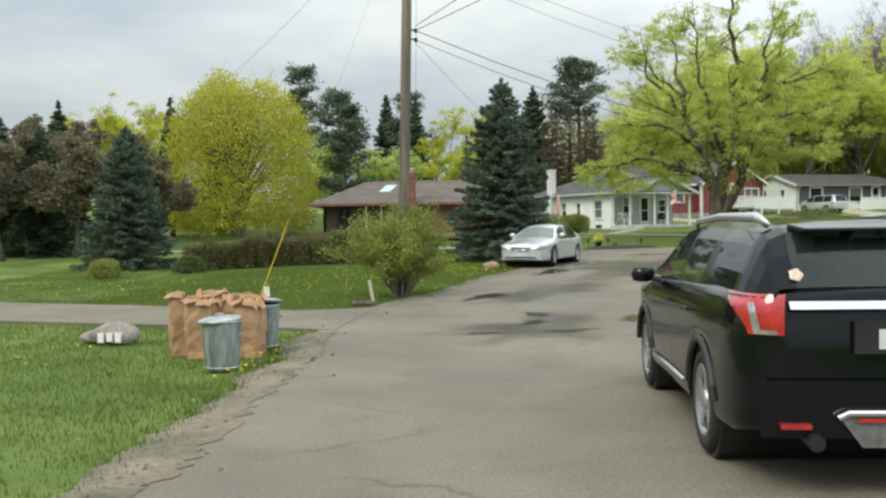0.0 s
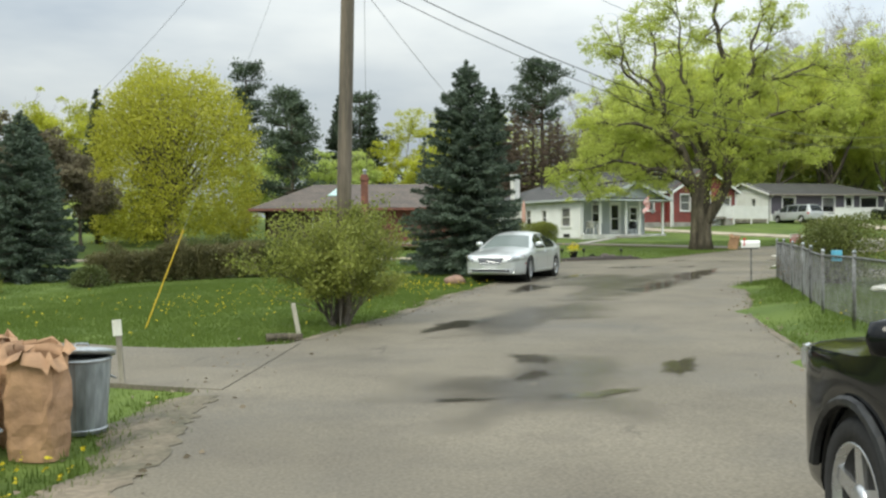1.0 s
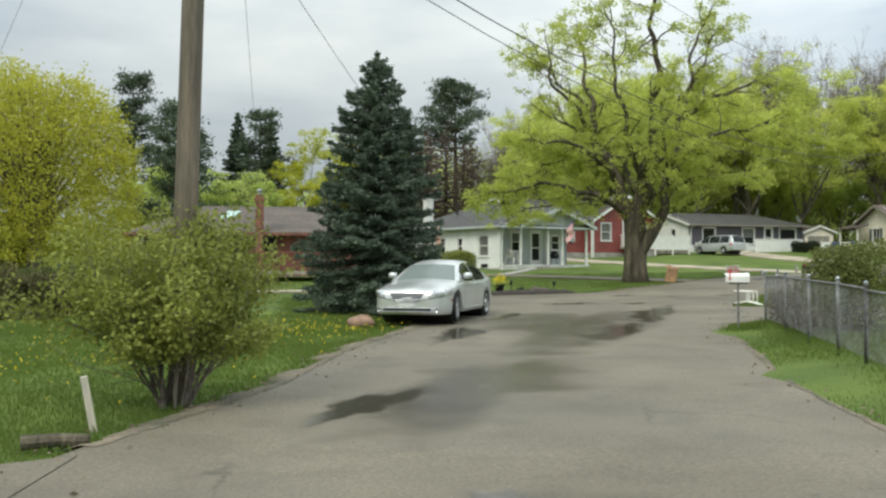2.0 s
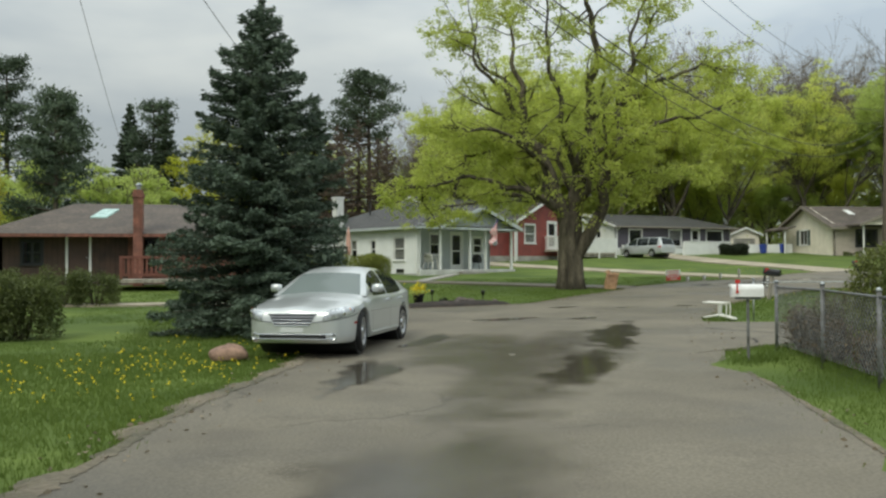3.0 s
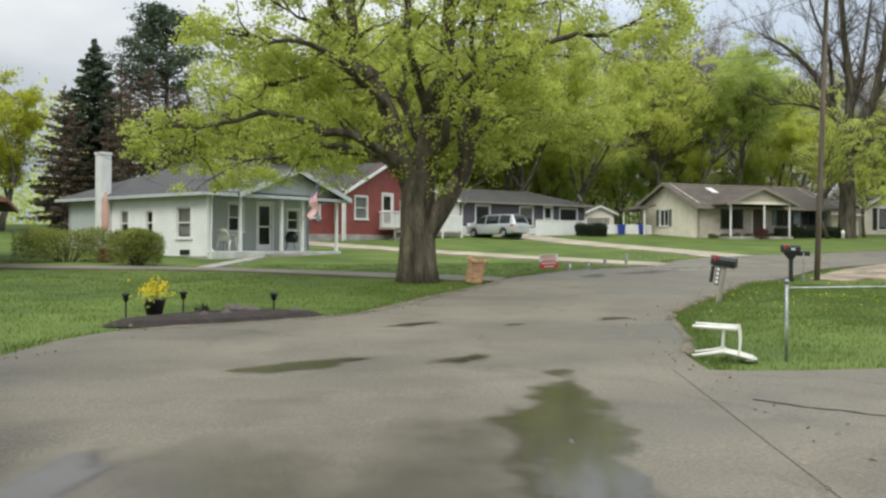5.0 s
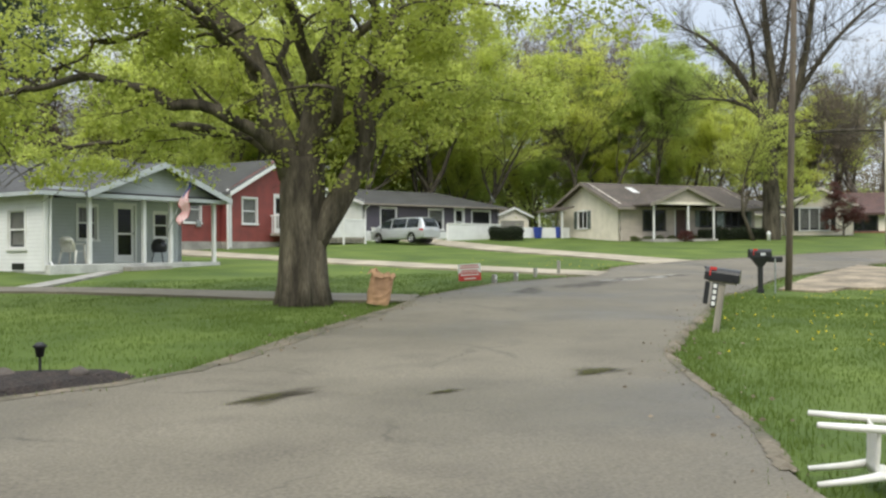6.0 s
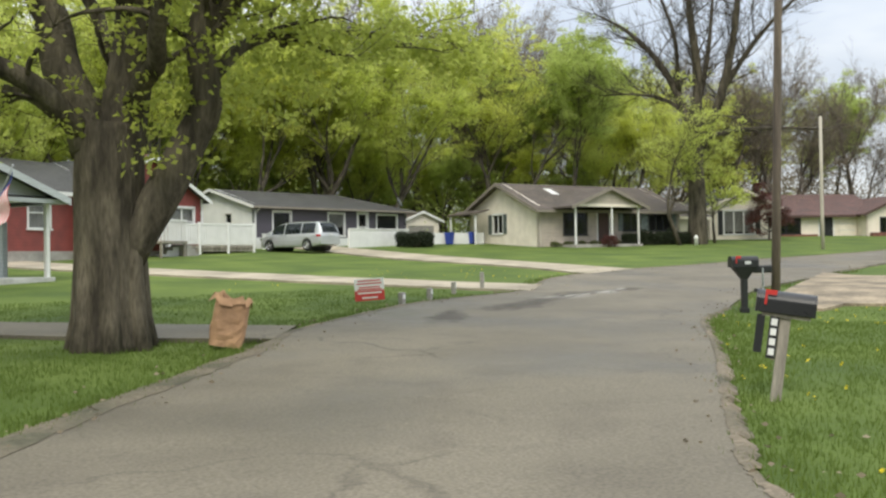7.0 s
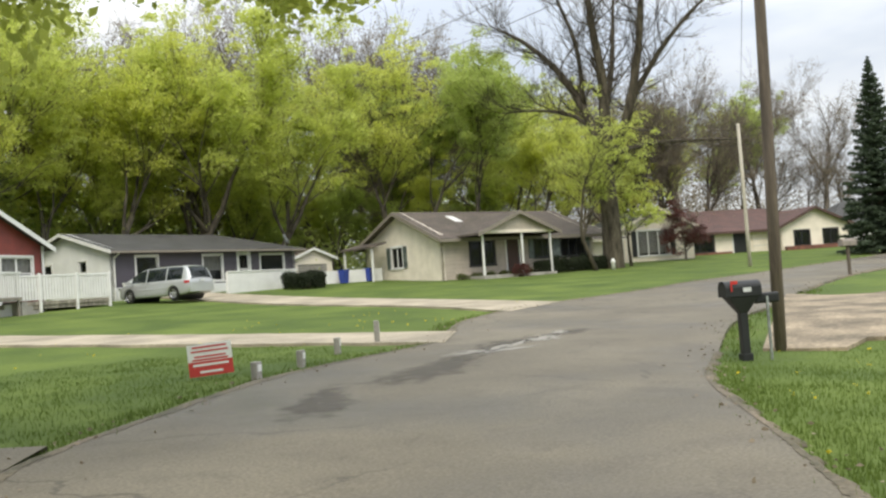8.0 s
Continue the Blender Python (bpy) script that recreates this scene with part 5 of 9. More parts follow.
def leafy_tree(m, seed, height, material, bark, label, leaves=9000, leaf=0.16, clump=0.32, fork=(3, 4), spread=0.75, levels=4, trunk=0.3, droop=0.0, upward=0.3, group="", first=0.33, tufts=150):
    """A broad-leaved tree: trunk with limbs, and a crown of many small leaves round its twigs."""
    rng = random.Random(seed)
    sh, tips = Shape(), []
    L = height * first
    grow(sh, tips, rng, (0, 0, -0.2), (rng.uniform(-0.08, 0.08), rng.uniform(-0.08, 0.08), 1), L, trunk, 0, droop, fork, spread, levels, upward)
    top = max(p[2] for p in tips)
    k = height / top
    sh.v = [(x * (0.5 + 0.5 * k), y * (0.5 + 0.5 * k), z * k) for x, y, z in sh.v]
    tips = [(x * (0.5 + 0.5 * k), y * (0.5 + 0.5 * k), z * k) for x, y, z in tips]
    t = thing("tree", label, "tree", m, group)
    part("trunk", sh, bark, t, smooth=True)
    if leaves:
        count = min(tufts, len(tips))
        cs = clumps(rng, rng.sample(tips, count), int(leaves / count), clump)
        leaf_part("crown", t, cs, leaf, rng, material, flat=0.35, aspect=1.3, simple=True)
    return t


def conifer(m, seed, height, radius, material, label, rows=26, dens=1.0, power=0.9, low=0.05, droop=0.35, leaf=0.16, ragged=0.18, name="spruce", bark=None, per=8, lean_up=0.0):
    """A spruce or fir: a straight trunk, whorls of branches that sag and lift at their ends, covered with short needle sprays."""
    rng = random.Random(seed)
    t = thing(name, label, "tree", m)
    tr = Shape()
    tr.tube([(0, 0, -0.2), (0, 0, height * 0.5), (0, 0, height * 0.99)], [height * 0.022, height * 0.013, 0.01], 8)
    cs = []
    for i in range(rows):
        f = i / (rows - 1)
        z = height * (low + (0.985 - low) * f)
        r = radius * ((1 - f) ** power) * 1.0 + 0.05
        n = max(4, int(per * (0.55 + 0.45 * (1 - f)) + 1))
        off = rng.uniform(0, 6.28)
        for k in range(n):
            a = off + 2 * math.pi * k / n + rng.uniform(-0.25, 0.25)
            zb = z + rng.uniform(-0.55, 0.55) * height / rows
            rr = r * (1 + rng.uniform(-ragged, ragged * 0.7))
            up = 0.5 * f
            pts = []
            for s in (0.0, 0.35, 0.7, 1.0):
                dz = (up + lean_up) * rr * s - droop * rr * (s - 0.45 * s * s) * (1 - f * 0.6)
                pts.append((rr * s * math.cos(a), rr * s * math.sin(a), zb + dz))
            tr.tube(pts, [0.03 * (1 - f) + 0.01, 0.02, 0.012, 0.005], 4, False)
            m_ = max(5, int(34 * rr / radius * dens * (radius / 1.7)))
            for _ in range(m_):
                s = rng.random() ** 0.7
                j = min(int(s * 3), 2)
                q = s * 3 - j
                p = [pts[j][c] * (1 - q) + pts[j + 1][c] * q for c in range(3)]
                side = (0.07 + 0.32 * rr * s * (1.05 - s) * 1.6) * rng.gauss(0, 0.55)
                cs.append((p[0] - side * math.sin(a), p[1] + side * math.cos(a), p[2] - abs(side) * 0.25 + rng.gauss(0, 0.04) - 0.03))
    part("trunk", tr, bark or M["bark"], t)
    leaf_part("crown", t, cs, leaf, rng, material, aspect=3.2, flat=0.55, simple=leaf > 0.2)
    return t


def pine(m, seed, height, material, label, clear=0.35, width=2.2, puffs=46, leaf=0.28, per=130):
    """A tall pine: bare lower trunk, level limbs, and tufted, layered foliage with gaps."""
    rng = random.Random(seed)
    t = thing("pine", label, "tree", m)
    tr, cs = Shape(), []
    tr.tube([(0, 0, -0.2), (0.05, 0.02, height * 0.5), (0, 0, height * 0.97)], [height * 0.017, height * 0.012, 0.03], 8)
    for k in range(puffs):
        f = rng.random() ** 0.8
        z = height * (clear + (0.98 - clear) * f)
        r = width * (1 - f * 0.72) * rng.uniform(0.45, 1.1) + 0.2
        a = rng.uniform(0, 6.28)
        e = (r * math.cos(a), r * math.sin(a), z + 0.25 * r)
        tr.tube([(0, 0, z - 0.1), (e[0] * 0.5, e[1] * 0.5, z), e], [0.06, 0.04, 0.015], 4, False)
        for q in (0.45, 0.75, 1.0):
            for _ in range(per // 3):
                cs.append((e[0] * q + rng.gauss(0, 0.3), e[1] * q + rng.gauss(0, 0.3), z + (e[2] - z) * q + rng.gauss(0, 0.17)))
    part("trunk", tr, M["bark"], t)
    leaf_part("crown", t, cs, leaf, rng, material, aspect=2.6)
    return t


def bush(m, seed, rx, ry, h, material, label, leaves=5000, leaf=0.07, stems=26, name="shrub", boxy=0.0, twiggy=True, fill=0.5, vase=0.0):
    """A shrub: stems that spread from the ground, and small leaves through an uneven rounded or clipped body."""
    rng = random.Random(seed)
    t = thing(name, label, "shrub", m)
    st, cs = Shape(), []
    lump = [(rng.uniform(0, 6.28), rng.uniform(-0.6, 1.0), rng.uniform(0.05, 0.16)) for _ in range(14)]

    def body(a, e):
        k = 1.0
        for la, le, amp in lump:
            k += amp * math.exp(-((math.cos(a - la) - 1) ** 2 * 6 + (e - le) ** 2 * 4)) - amp * 0.3
        c, s = math.cos(e) ** 0.85, math.sin(e) ** 0.9
        if boxy:
            c, s = math.copysign(abs(c) ** (1 - boxy), c), math.copysign(abs(s) ** (1 - boxy), s)
            ca, sa = math.cos(a), math.sin(a)
            ca, sa = math.copysign(abs(ca) ** (1 - boxy), ca), math.copysign(abs(sa) ** (1 - boxy), sa)
        else:
            ca, sa = math.cos(a), math.sin(a)
        return rx * k * c * ca, ry * k * c * sa, h * max(k * s, 0.03)
    if twiggy:
        for _ in range(stems):
            a = rng.uniform(0, 6.28)
            p = body(a, rng.uniform(0.0, 1.3))
            q = rng.uniform(0.8, 1.04)
            w = 1 - vase * max(1 - p[2] / (0.75 * h), 0)
            p = (p[0] * w, p[1] * w, p[2])
            st.tube([(rx * 0.12 * math.cos(a), ry * 0.12 * math.sin(a), -0.05), (p[0] * 0.4, p[1] * 0.4, p[2] * 0.45), (p[0] * q, p[1] * q, p[2] * q)], [0.022, 0.014, 0.004], 4, False)
        part("branchwork", st, M["bark"], t)
    for _ in range(leaves):
        p = body(rng.uniform(0, 6.28), math.asin(rng.uniform(0.0, 1)))
        q = 1 - fill * rng.random() ** 2.2
        z0 = h * 0.3
        if boxy and rng.random() < 0.4:
            p = body(rng.uniform(0, 6.28), 0.05)
            cs.append((p[0] * q, p[1] * q, h * rng.uniform(0.02, 0.6)))
            continue
        z = z0 + (p[2] - z0) * q
        w = 1 - vase * max(1 - z / (0.75 * h), 0)
        cs.append((p[0] * q * w, p[1] * q * w, z))
    leaf_part("foliage", t, cs, leaf, rng, material, spread=0.04, simple=boxy > 0)
    return t


def loose_shrub(m, seed, reach, h, material, label, stems=20, leaf=0.05, each=11):
    """An unclipped shrub: many thin stems that arch out of one foot, fork into twigs and carry small loose leaves."""
    rng = random.Random(seed)
    t = thing("shrub", label, "shrub", m)
    st, tips = Shape(), []
    for k in range(stems):
        a, out = 2.4 * k + rng.uniform(-0.4, 0.4), rng.uniform(0.15, 1.0)
        foot = (0.14 * math.cos(a), 0.14 * math.sin(a), -0.05)
        way = Vector((out * reach / h * 0.85 * math.cos(a), out * reach / h * 0.85 * math.sin(a), 1.0))
        grow(st, tips, rng, foot, way, h * rng.uniform(0.40, 0.52), rng.uniform(0.012, 0.024), 1, 0.25, (3, 4), 0.55, 3, 0.1, 0.004)
    part("branchwork", st, M["bark_grey"], t)
    cs = [p for p in tips if p[2] > 0.25 * h for _ in range(rng.randint(each // 2, each + each // 2))]
    leaf_part("foliage", t, cs, leaf, rng, material, spread=(0.075, 0.075, 0.055), aspect=1.5)
    return t


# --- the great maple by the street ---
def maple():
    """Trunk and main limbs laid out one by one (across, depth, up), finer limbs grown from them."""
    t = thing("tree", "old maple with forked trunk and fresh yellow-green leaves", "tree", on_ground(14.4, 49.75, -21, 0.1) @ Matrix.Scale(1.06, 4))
    rng = random.Random(5)
    trunk, tips = Shape(), []

    def shoot(sh, start, way, length, radius, steps, wave, sag):
        """A thin crooked shoot; returns its points and its last direction."""
        pts, d = [Vector(start)], Vector(way).normalized()
        for k in range(steps):
            d = (d + Vector((rng.gauss(0, wave), rng.gauss(0, wave), rng.gauss(0, wave * 0.8) - sag))).normalized()
            pts.append(pts[-1] + d * (length / steps))
        sh.tube([tuple(p) for p in pts], [max(radius * (1 - 0.8 * k / steps), 0.004) for k in range(steps + 1)], 4 if radius > 0.012 else 3, False)
        return pts, d

    def bough(sh, start, way, length, radius):
        """A side branch that wavers outwards, with short shoots that end in leaf clusters."""
        pts, d = shoot(sh, start, way, length, radius, 7, 0.2, 0.015)
        for k in range(2, 8):
            for _ in range(1 if rng.random() < 0.6 else 2):
                ax = Vector((rng.gauss(0, 1), rng.gauss(0, 1), rng.gauss(0, 0.6))).normalized()
                twig, _d = shoot(sh, pts[k], d * 0.5 + ax, rng.uniform(0.25, 0.7), 0.009, 3, 0.25, 0.05)
                tips.append(tuple(twig[-1]))
                if rng.random() < 0.45:
                    tips.append(tuple(twig[2]))

    def limb(pts, rad, first=False):
        s = spline([(*p, r) for p, r in zip(pts, rad)], 5 * len(pts))
        if not first:
            ph, far = [rng.uniform(0, 6.28) for _ in range(4)], len(s) - 1
            for i in range(len(s)):
                k = 0.11 * min(i / far * 2.5, 1.0)
                s[i][0] += k * (math.sin(0.55 * i + ph[0]) + 0.6 * math.sin(1.1 * i + ph[1]))
                s[i][2] += k * 0.7 * (math.sin(0.6 * i + ph[2]) - math.sin(ph[2]) + 0.5 * math.sin(1.2 * i + ph[3]))
        sh = trunk if first else Shape()
        sh.tube([tuple(p[:3]) for p in s], [p[3] for p in s], 12, True)
        if first:
            return
        for i in range(4, len(s)):
            if s[i][3] < 0.2 and s[i][2] > 2.9 and rng.random() < 0.64:
                way = Vector(s[min(i + 1, len(s) - 1)][:3] - s[i - 1][:3]).normalized()
                out = Vector((s[i][0], s[i][1], 0)) * 0.12
                ax = Vector((rng.gauss(0, 1), rng.gauss(0, 1), rng.gauss(0.1, 0.5))).normalized()
                bough(sh, s[i][:3], way * 0.55 + ax * 0.9 + out, rng.uniform(0.8, 2.0), min(s[i][3] * 0.45, 0.045))
        end = Vector(s[-1][:3] - s[-4][:3]).normalized()
        for _ in range(3):
            bough(sh, s[-1][:3], end + Vector((rng.gauss(0, 0.4), rng.gauss(0, 0.4), rng.gauss(0, 0.25))), rng.uniform(1.1, 2.0), 0.03)
        part("limb", sh, M["bark"], t, smooth=True)

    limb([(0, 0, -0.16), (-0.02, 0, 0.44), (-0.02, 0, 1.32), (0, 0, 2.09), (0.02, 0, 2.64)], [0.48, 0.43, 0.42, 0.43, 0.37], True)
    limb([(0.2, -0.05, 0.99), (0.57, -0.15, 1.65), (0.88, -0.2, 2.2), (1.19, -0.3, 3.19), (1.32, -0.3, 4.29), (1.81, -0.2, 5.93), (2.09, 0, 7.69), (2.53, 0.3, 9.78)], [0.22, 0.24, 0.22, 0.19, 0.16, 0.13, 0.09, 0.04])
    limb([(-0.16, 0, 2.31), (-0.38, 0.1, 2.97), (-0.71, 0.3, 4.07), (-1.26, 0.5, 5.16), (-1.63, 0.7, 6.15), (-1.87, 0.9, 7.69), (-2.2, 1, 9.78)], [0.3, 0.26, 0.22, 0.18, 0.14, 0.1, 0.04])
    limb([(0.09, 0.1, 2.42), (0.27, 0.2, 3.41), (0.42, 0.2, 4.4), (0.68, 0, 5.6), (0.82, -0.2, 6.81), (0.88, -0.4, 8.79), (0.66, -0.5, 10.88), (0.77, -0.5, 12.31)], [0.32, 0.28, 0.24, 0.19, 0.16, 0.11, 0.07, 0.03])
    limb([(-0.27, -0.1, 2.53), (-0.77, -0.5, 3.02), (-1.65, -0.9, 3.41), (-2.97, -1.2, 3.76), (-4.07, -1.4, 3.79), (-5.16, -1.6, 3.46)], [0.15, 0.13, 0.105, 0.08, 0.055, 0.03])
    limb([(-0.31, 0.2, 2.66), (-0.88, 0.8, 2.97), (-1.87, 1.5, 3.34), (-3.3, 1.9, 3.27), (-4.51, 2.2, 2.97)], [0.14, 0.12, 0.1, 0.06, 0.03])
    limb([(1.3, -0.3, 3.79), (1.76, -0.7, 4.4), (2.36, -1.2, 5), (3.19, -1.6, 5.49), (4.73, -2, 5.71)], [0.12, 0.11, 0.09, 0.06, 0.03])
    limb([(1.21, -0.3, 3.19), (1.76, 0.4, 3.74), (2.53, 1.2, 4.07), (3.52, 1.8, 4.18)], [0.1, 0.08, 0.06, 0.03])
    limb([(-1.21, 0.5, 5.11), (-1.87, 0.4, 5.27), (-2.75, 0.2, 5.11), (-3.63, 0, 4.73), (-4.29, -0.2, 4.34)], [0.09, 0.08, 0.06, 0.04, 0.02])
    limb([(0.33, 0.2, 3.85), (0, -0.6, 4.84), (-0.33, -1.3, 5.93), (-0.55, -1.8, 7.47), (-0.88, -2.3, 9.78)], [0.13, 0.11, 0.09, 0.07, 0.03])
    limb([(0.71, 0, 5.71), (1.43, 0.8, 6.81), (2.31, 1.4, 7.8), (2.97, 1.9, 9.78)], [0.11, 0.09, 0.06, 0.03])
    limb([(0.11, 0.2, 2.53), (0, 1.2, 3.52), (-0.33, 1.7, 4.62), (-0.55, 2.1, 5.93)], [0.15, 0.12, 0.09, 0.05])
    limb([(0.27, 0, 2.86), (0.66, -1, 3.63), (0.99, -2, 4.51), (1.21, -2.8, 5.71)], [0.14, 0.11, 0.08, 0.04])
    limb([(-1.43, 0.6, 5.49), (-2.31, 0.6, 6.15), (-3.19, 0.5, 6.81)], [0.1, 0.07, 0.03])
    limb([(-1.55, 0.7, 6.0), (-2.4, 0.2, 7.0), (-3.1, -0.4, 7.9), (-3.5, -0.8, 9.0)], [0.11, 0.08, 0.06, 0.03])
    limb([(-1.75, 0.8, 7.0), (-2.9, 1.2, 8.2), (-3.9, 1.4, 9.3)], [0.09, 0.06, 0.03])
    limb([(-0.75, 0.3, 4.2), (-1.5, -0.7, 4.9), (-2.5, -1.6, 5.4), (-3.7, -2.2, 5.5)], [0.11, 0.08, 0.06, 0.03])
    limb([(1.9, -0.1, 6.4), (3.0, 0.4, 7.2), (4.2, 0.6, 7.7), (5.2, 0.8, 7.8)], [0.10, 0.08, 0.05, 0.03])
    # furrowed flare at the foot
    sh = trunk
    for k in range(7):
        a = k * 0.9 + 0.3
        sh.tube([(0.50 * math.cos(a), 0.50 * math.sin(a), -0.35), (0.37 * math.cos(a), 0.37 * math.sin(a), 0.25), (0.32 * math.cos(a), 0.32 * math.sin(a), 1.1), (0.22 * math.cos(a), 0.22 * math.sin(a), 2.2)], [0.13, 0.13, 0.12, 0.08], 8)
    part("trunk", sh, M["bark"], t, "furrowed dark grey-brown trunk", smooth=True)
    # thinner towards the top, fuller on the low outer boughs
    tips = [p for p in tips if p[2] > 2.3 and rng.random() < (0.95 if p[2] < 4.6 else 0.82 if p[2] < 6.5 else 0.66)]
    tips = [p for p in tips if not (abs(p[0] - 0.2) < 1.5 and p[2] < 5.6 and abs(p[1]) < 2.4) or rng.random() < 0.3]
    tips = [p for p in tips if rng.random() < 0.80]
    cs = [(p[0], p[1], p[2] - 0.03) for p in tips for _ in range(rng.randint(24, 60))]
    leaf_part("crown", t, cs, 0.09, rng, M["maple"], spread=(0.125, 0.125, 0.085), aspect=1.35, flat=0.3, label="fresh yellow-green leaves in small clusters")
    # shoots hanging along the trunk
    sp = [((0.5 + rng.gauss(0, 0.35)), -0.3 + rng.gauss(0, 0.3), 2.4 + rng.uniform(-0.3, 2.6)) for _ in range(22)]
    sp += [(rng.uniform(0.9, 2.9), rng.uniform(-1.2, 1.0), 2.7 + 2.9 * rng.random()) for _ in range(60)]
    leaf_part("trunk_foliage", t, [p for p in sp for _ in range(45)], 0.095, rng, M["maple"], spread=(0.17, 0.17, 0.10), aspect=1.35)


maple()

# --- conifers ---
conifer(on_ground(2.5, 35.25), 11, 6.65, 2.15, M["spruce"], "blue-green spruce, dense down to the lawn", 29, 12.0, 0.66, 0.02, 0.40, 0.125, 0.30, per=12)
conifer(on_ground(-11.7, 36.0), 12, 5.4, 1.95, M["spruce"], "broad dark spruce at the edge of the lawn", 32, 6.0, 0.72, 0.02, 0.32, 0.14, 0.18, per=11)
conifer(on_ground(-17.6, 60.5), 13, 8.9, 1.3, M["fir"], "narrow dark conifer behind the garden", 34, 3.12, 0.8, 0.1, 0.3, 0.3, 0.3)
conifer(on_ground(-6.3, 94), 14, 11.8, 2.4, M["fir"], "dark fir behind the brick house", 34, 3.12, 0.85, 0.1, 0.3, 0.4, 0.2)
conifer(on_ground(8.0, 90.0), 15, 12.0, 3.7, M["fir"], "dark spruce behind the porch house", 34, 2.88, 0.85, 0.1, 0.3, 0.4, 0.25)
conifer(on_ground(1.5, 72.0), 16, 6.8, 1.3, M["spruce"], "small spruce behind the brick house roof", 22, 1.4, 0.9, 0.05, 0.3, 0.24, 0.2)
conifer(on_ground(-25.5, 62.0), 18, 8.8, 2.2, M["fir"], "dark spruce in the garden row", 34, 2.88, 0.85, 0.05, 0.3, 0.325, 0.2)
conifer(on_ground(-29.0, 60.0), 19, 7.6, 2.0, M["fir"], "dark spruce in the garden row", 34, 2.88, 0.85, 0.05, 0.3, 0.325, 0.2)
pine(on_ground(-13.2, 84), 21, 13.6, M["pine"], "tall grey-green pine behind the yellow tree", 0.25, 3.2, 60)
pine(on_ground(-7.6, 70), 22, 9.0, M["pine"], "spreading grey-green pine behind the hedge", 0.2, 2.8, 50)
pine(on_ground(-4.0, 88), 23, 11.5, M["pine"], "dark pine behind the brick house", 0.2, 3.0, 50)
pine(on_ground(12.6, 92), 24, 14.8, M["pine"], "tall open-crowned pine above the porch house", 0.55, 5.0, 74)
for x, y, hh, sd in ((9.2, 84.0, 9.6, 31), (11.0, 86.0, 10.2, 32), (13.5, 88.0, 9.0, 33), (6.2, 86, 8.5, 34), (10.0, 88, 9.4, 35), (12.2, 84.5, 8.8, 36)):
    conifer(on_ground(x, y), sd, hh, 2.1, M["dead_needle"], "dead brown conifer behind the porch house", 24, 1.5, 0.6, 0.12, 0.3, 0.22, 0.35)

for x, y, hh, sd in ((-21.5, 46.0, 6.6, 41), (-18.6, 44.0, 5.9, 42), (-24.0, 43.5, 6.6, 45), (-15.6, 46.5, 5.8, 46), (-26.5, 52.0, 7.8, 43), (-16.0, 66.0, 8.2, 44)):
    conifer(on_ground(x, y), sd, hh, 1.9, M["fir"], "dark spruce behind the garden thicket", 32, 3.0, 0.75, 0.03, 0.3, 0.26, 0.2)

# --- broad-leaved trees behind the houses ---
def dome_tree(m, seed, rx, h, label):
    """A dense yellow-green round-headed tree: many upright limbs and fine leaves, thickest in the outer shell."""
    rng = random.Random(seed)
    t = thing("tree", label, "tree", m)
    sh, cs = Shape(), []
    sh.tube([(0, 0, -0.2), (0, 0, 1.3)], [0.5, 0.42], 10)
    for k in range(70):
        a, e = rng.uniform(0, 6.28), rng.uniform(0.25, 1.5)
        x, y, z = rx * math.cos(e) ** 0.8 * math.cos(a), rx * math.cos(e) ** 0.8 * math.sin(a), 1.4 + (h - 1.4) * math.sin(e) ** 0.75
        sh.tube([(0, 0, 1.0), (x * 0.22, y * 0.22, 1.2 + (z - 1.2) * 0.4), (x * 0.6, y * 0.6, 1.2 + (z - 1.2) * 0.75), (x, y, z)], [0.13, 0.08, 0.045, 0.01], 5, False)
    for _ in range(7600):
        a, e = rng.uniform(0, 6.28), math.asin(rng.uniform(-0.42, 1.0))
        k = 1 + 0.05 * math.sin(3 * a + 1) + 0.05 * math.sin(5 * a + 4 * e) + rng.gauss(0, 0.03)
        q = 1 - 0.4 * rng.random() ** 2
        c = max(math.cos(e), 0) ** 0.75
        z = h * 0.34 + (h * 0.66) * k * math.copysign(abs(math.sin(e)) ** 0.9, e)
        p = (rx * k * c * math.cos(a) * q, rx * k * c * math.sin(a) * q, 0.6 + (z - 0.6) * (0.6 + 0.4 * q))
        cs += [p] * 8
    part("trunk", sh, M["bark_grey"], t)
    leaf_part("crown", t, cs, 0.16, rng, M["yellow"], spread=0.19, simple=True)


dome_tree(on_ground(-13.3, 60.5), 41, 4.6, 9.9, "dense round yellow-green tree in early leaf")
for i, (x, y, hh) in enumerate([(-0.5, 84.0, 10.4), (2.8, 86.0, 9.6), (-24, 78, 10.5), (-29, 82, 11.0), (-20.5, 80, 9.5)]):
    leafy_tree(on_ground(x, y, 60 * i), 60 + i, hh, M["yellow_bright"], M["bark_grey"], "bright yellow-green tree behind the gardens", 20000, 0.14, 0.5, trunk=0.22, tufts=260)
for i, (x, y, hh) in enumerate([(-9.6, 78, 6.6), (-5.4, 76, 6.2), (-2.4, 80, 6.8), (-11.5, 74, 5.6)]):
    leafy_tree(on_ground(x, y, 50 * i), 160 + i, hh, M["green_deep"], M["bark_grey"], "green tree in leaf behind the brick house", 9000, 0.16, 0.45, trunk=0.14, first=0.26, spread=0.85)
conifer(on_ground(-3.0, 86), 181, 10.5, 2.2, M["fir"], "dark spruce behind the brick house roof", 30, 3.0, 0.8, 0.05, 0.3, 0.3, 0.2)
pine(on_ground(-9.6, 82), 182, 11.2, M["pine"], "grey-green pine behind the yellow tree", 0.12, 3.4, 70)
wood = []
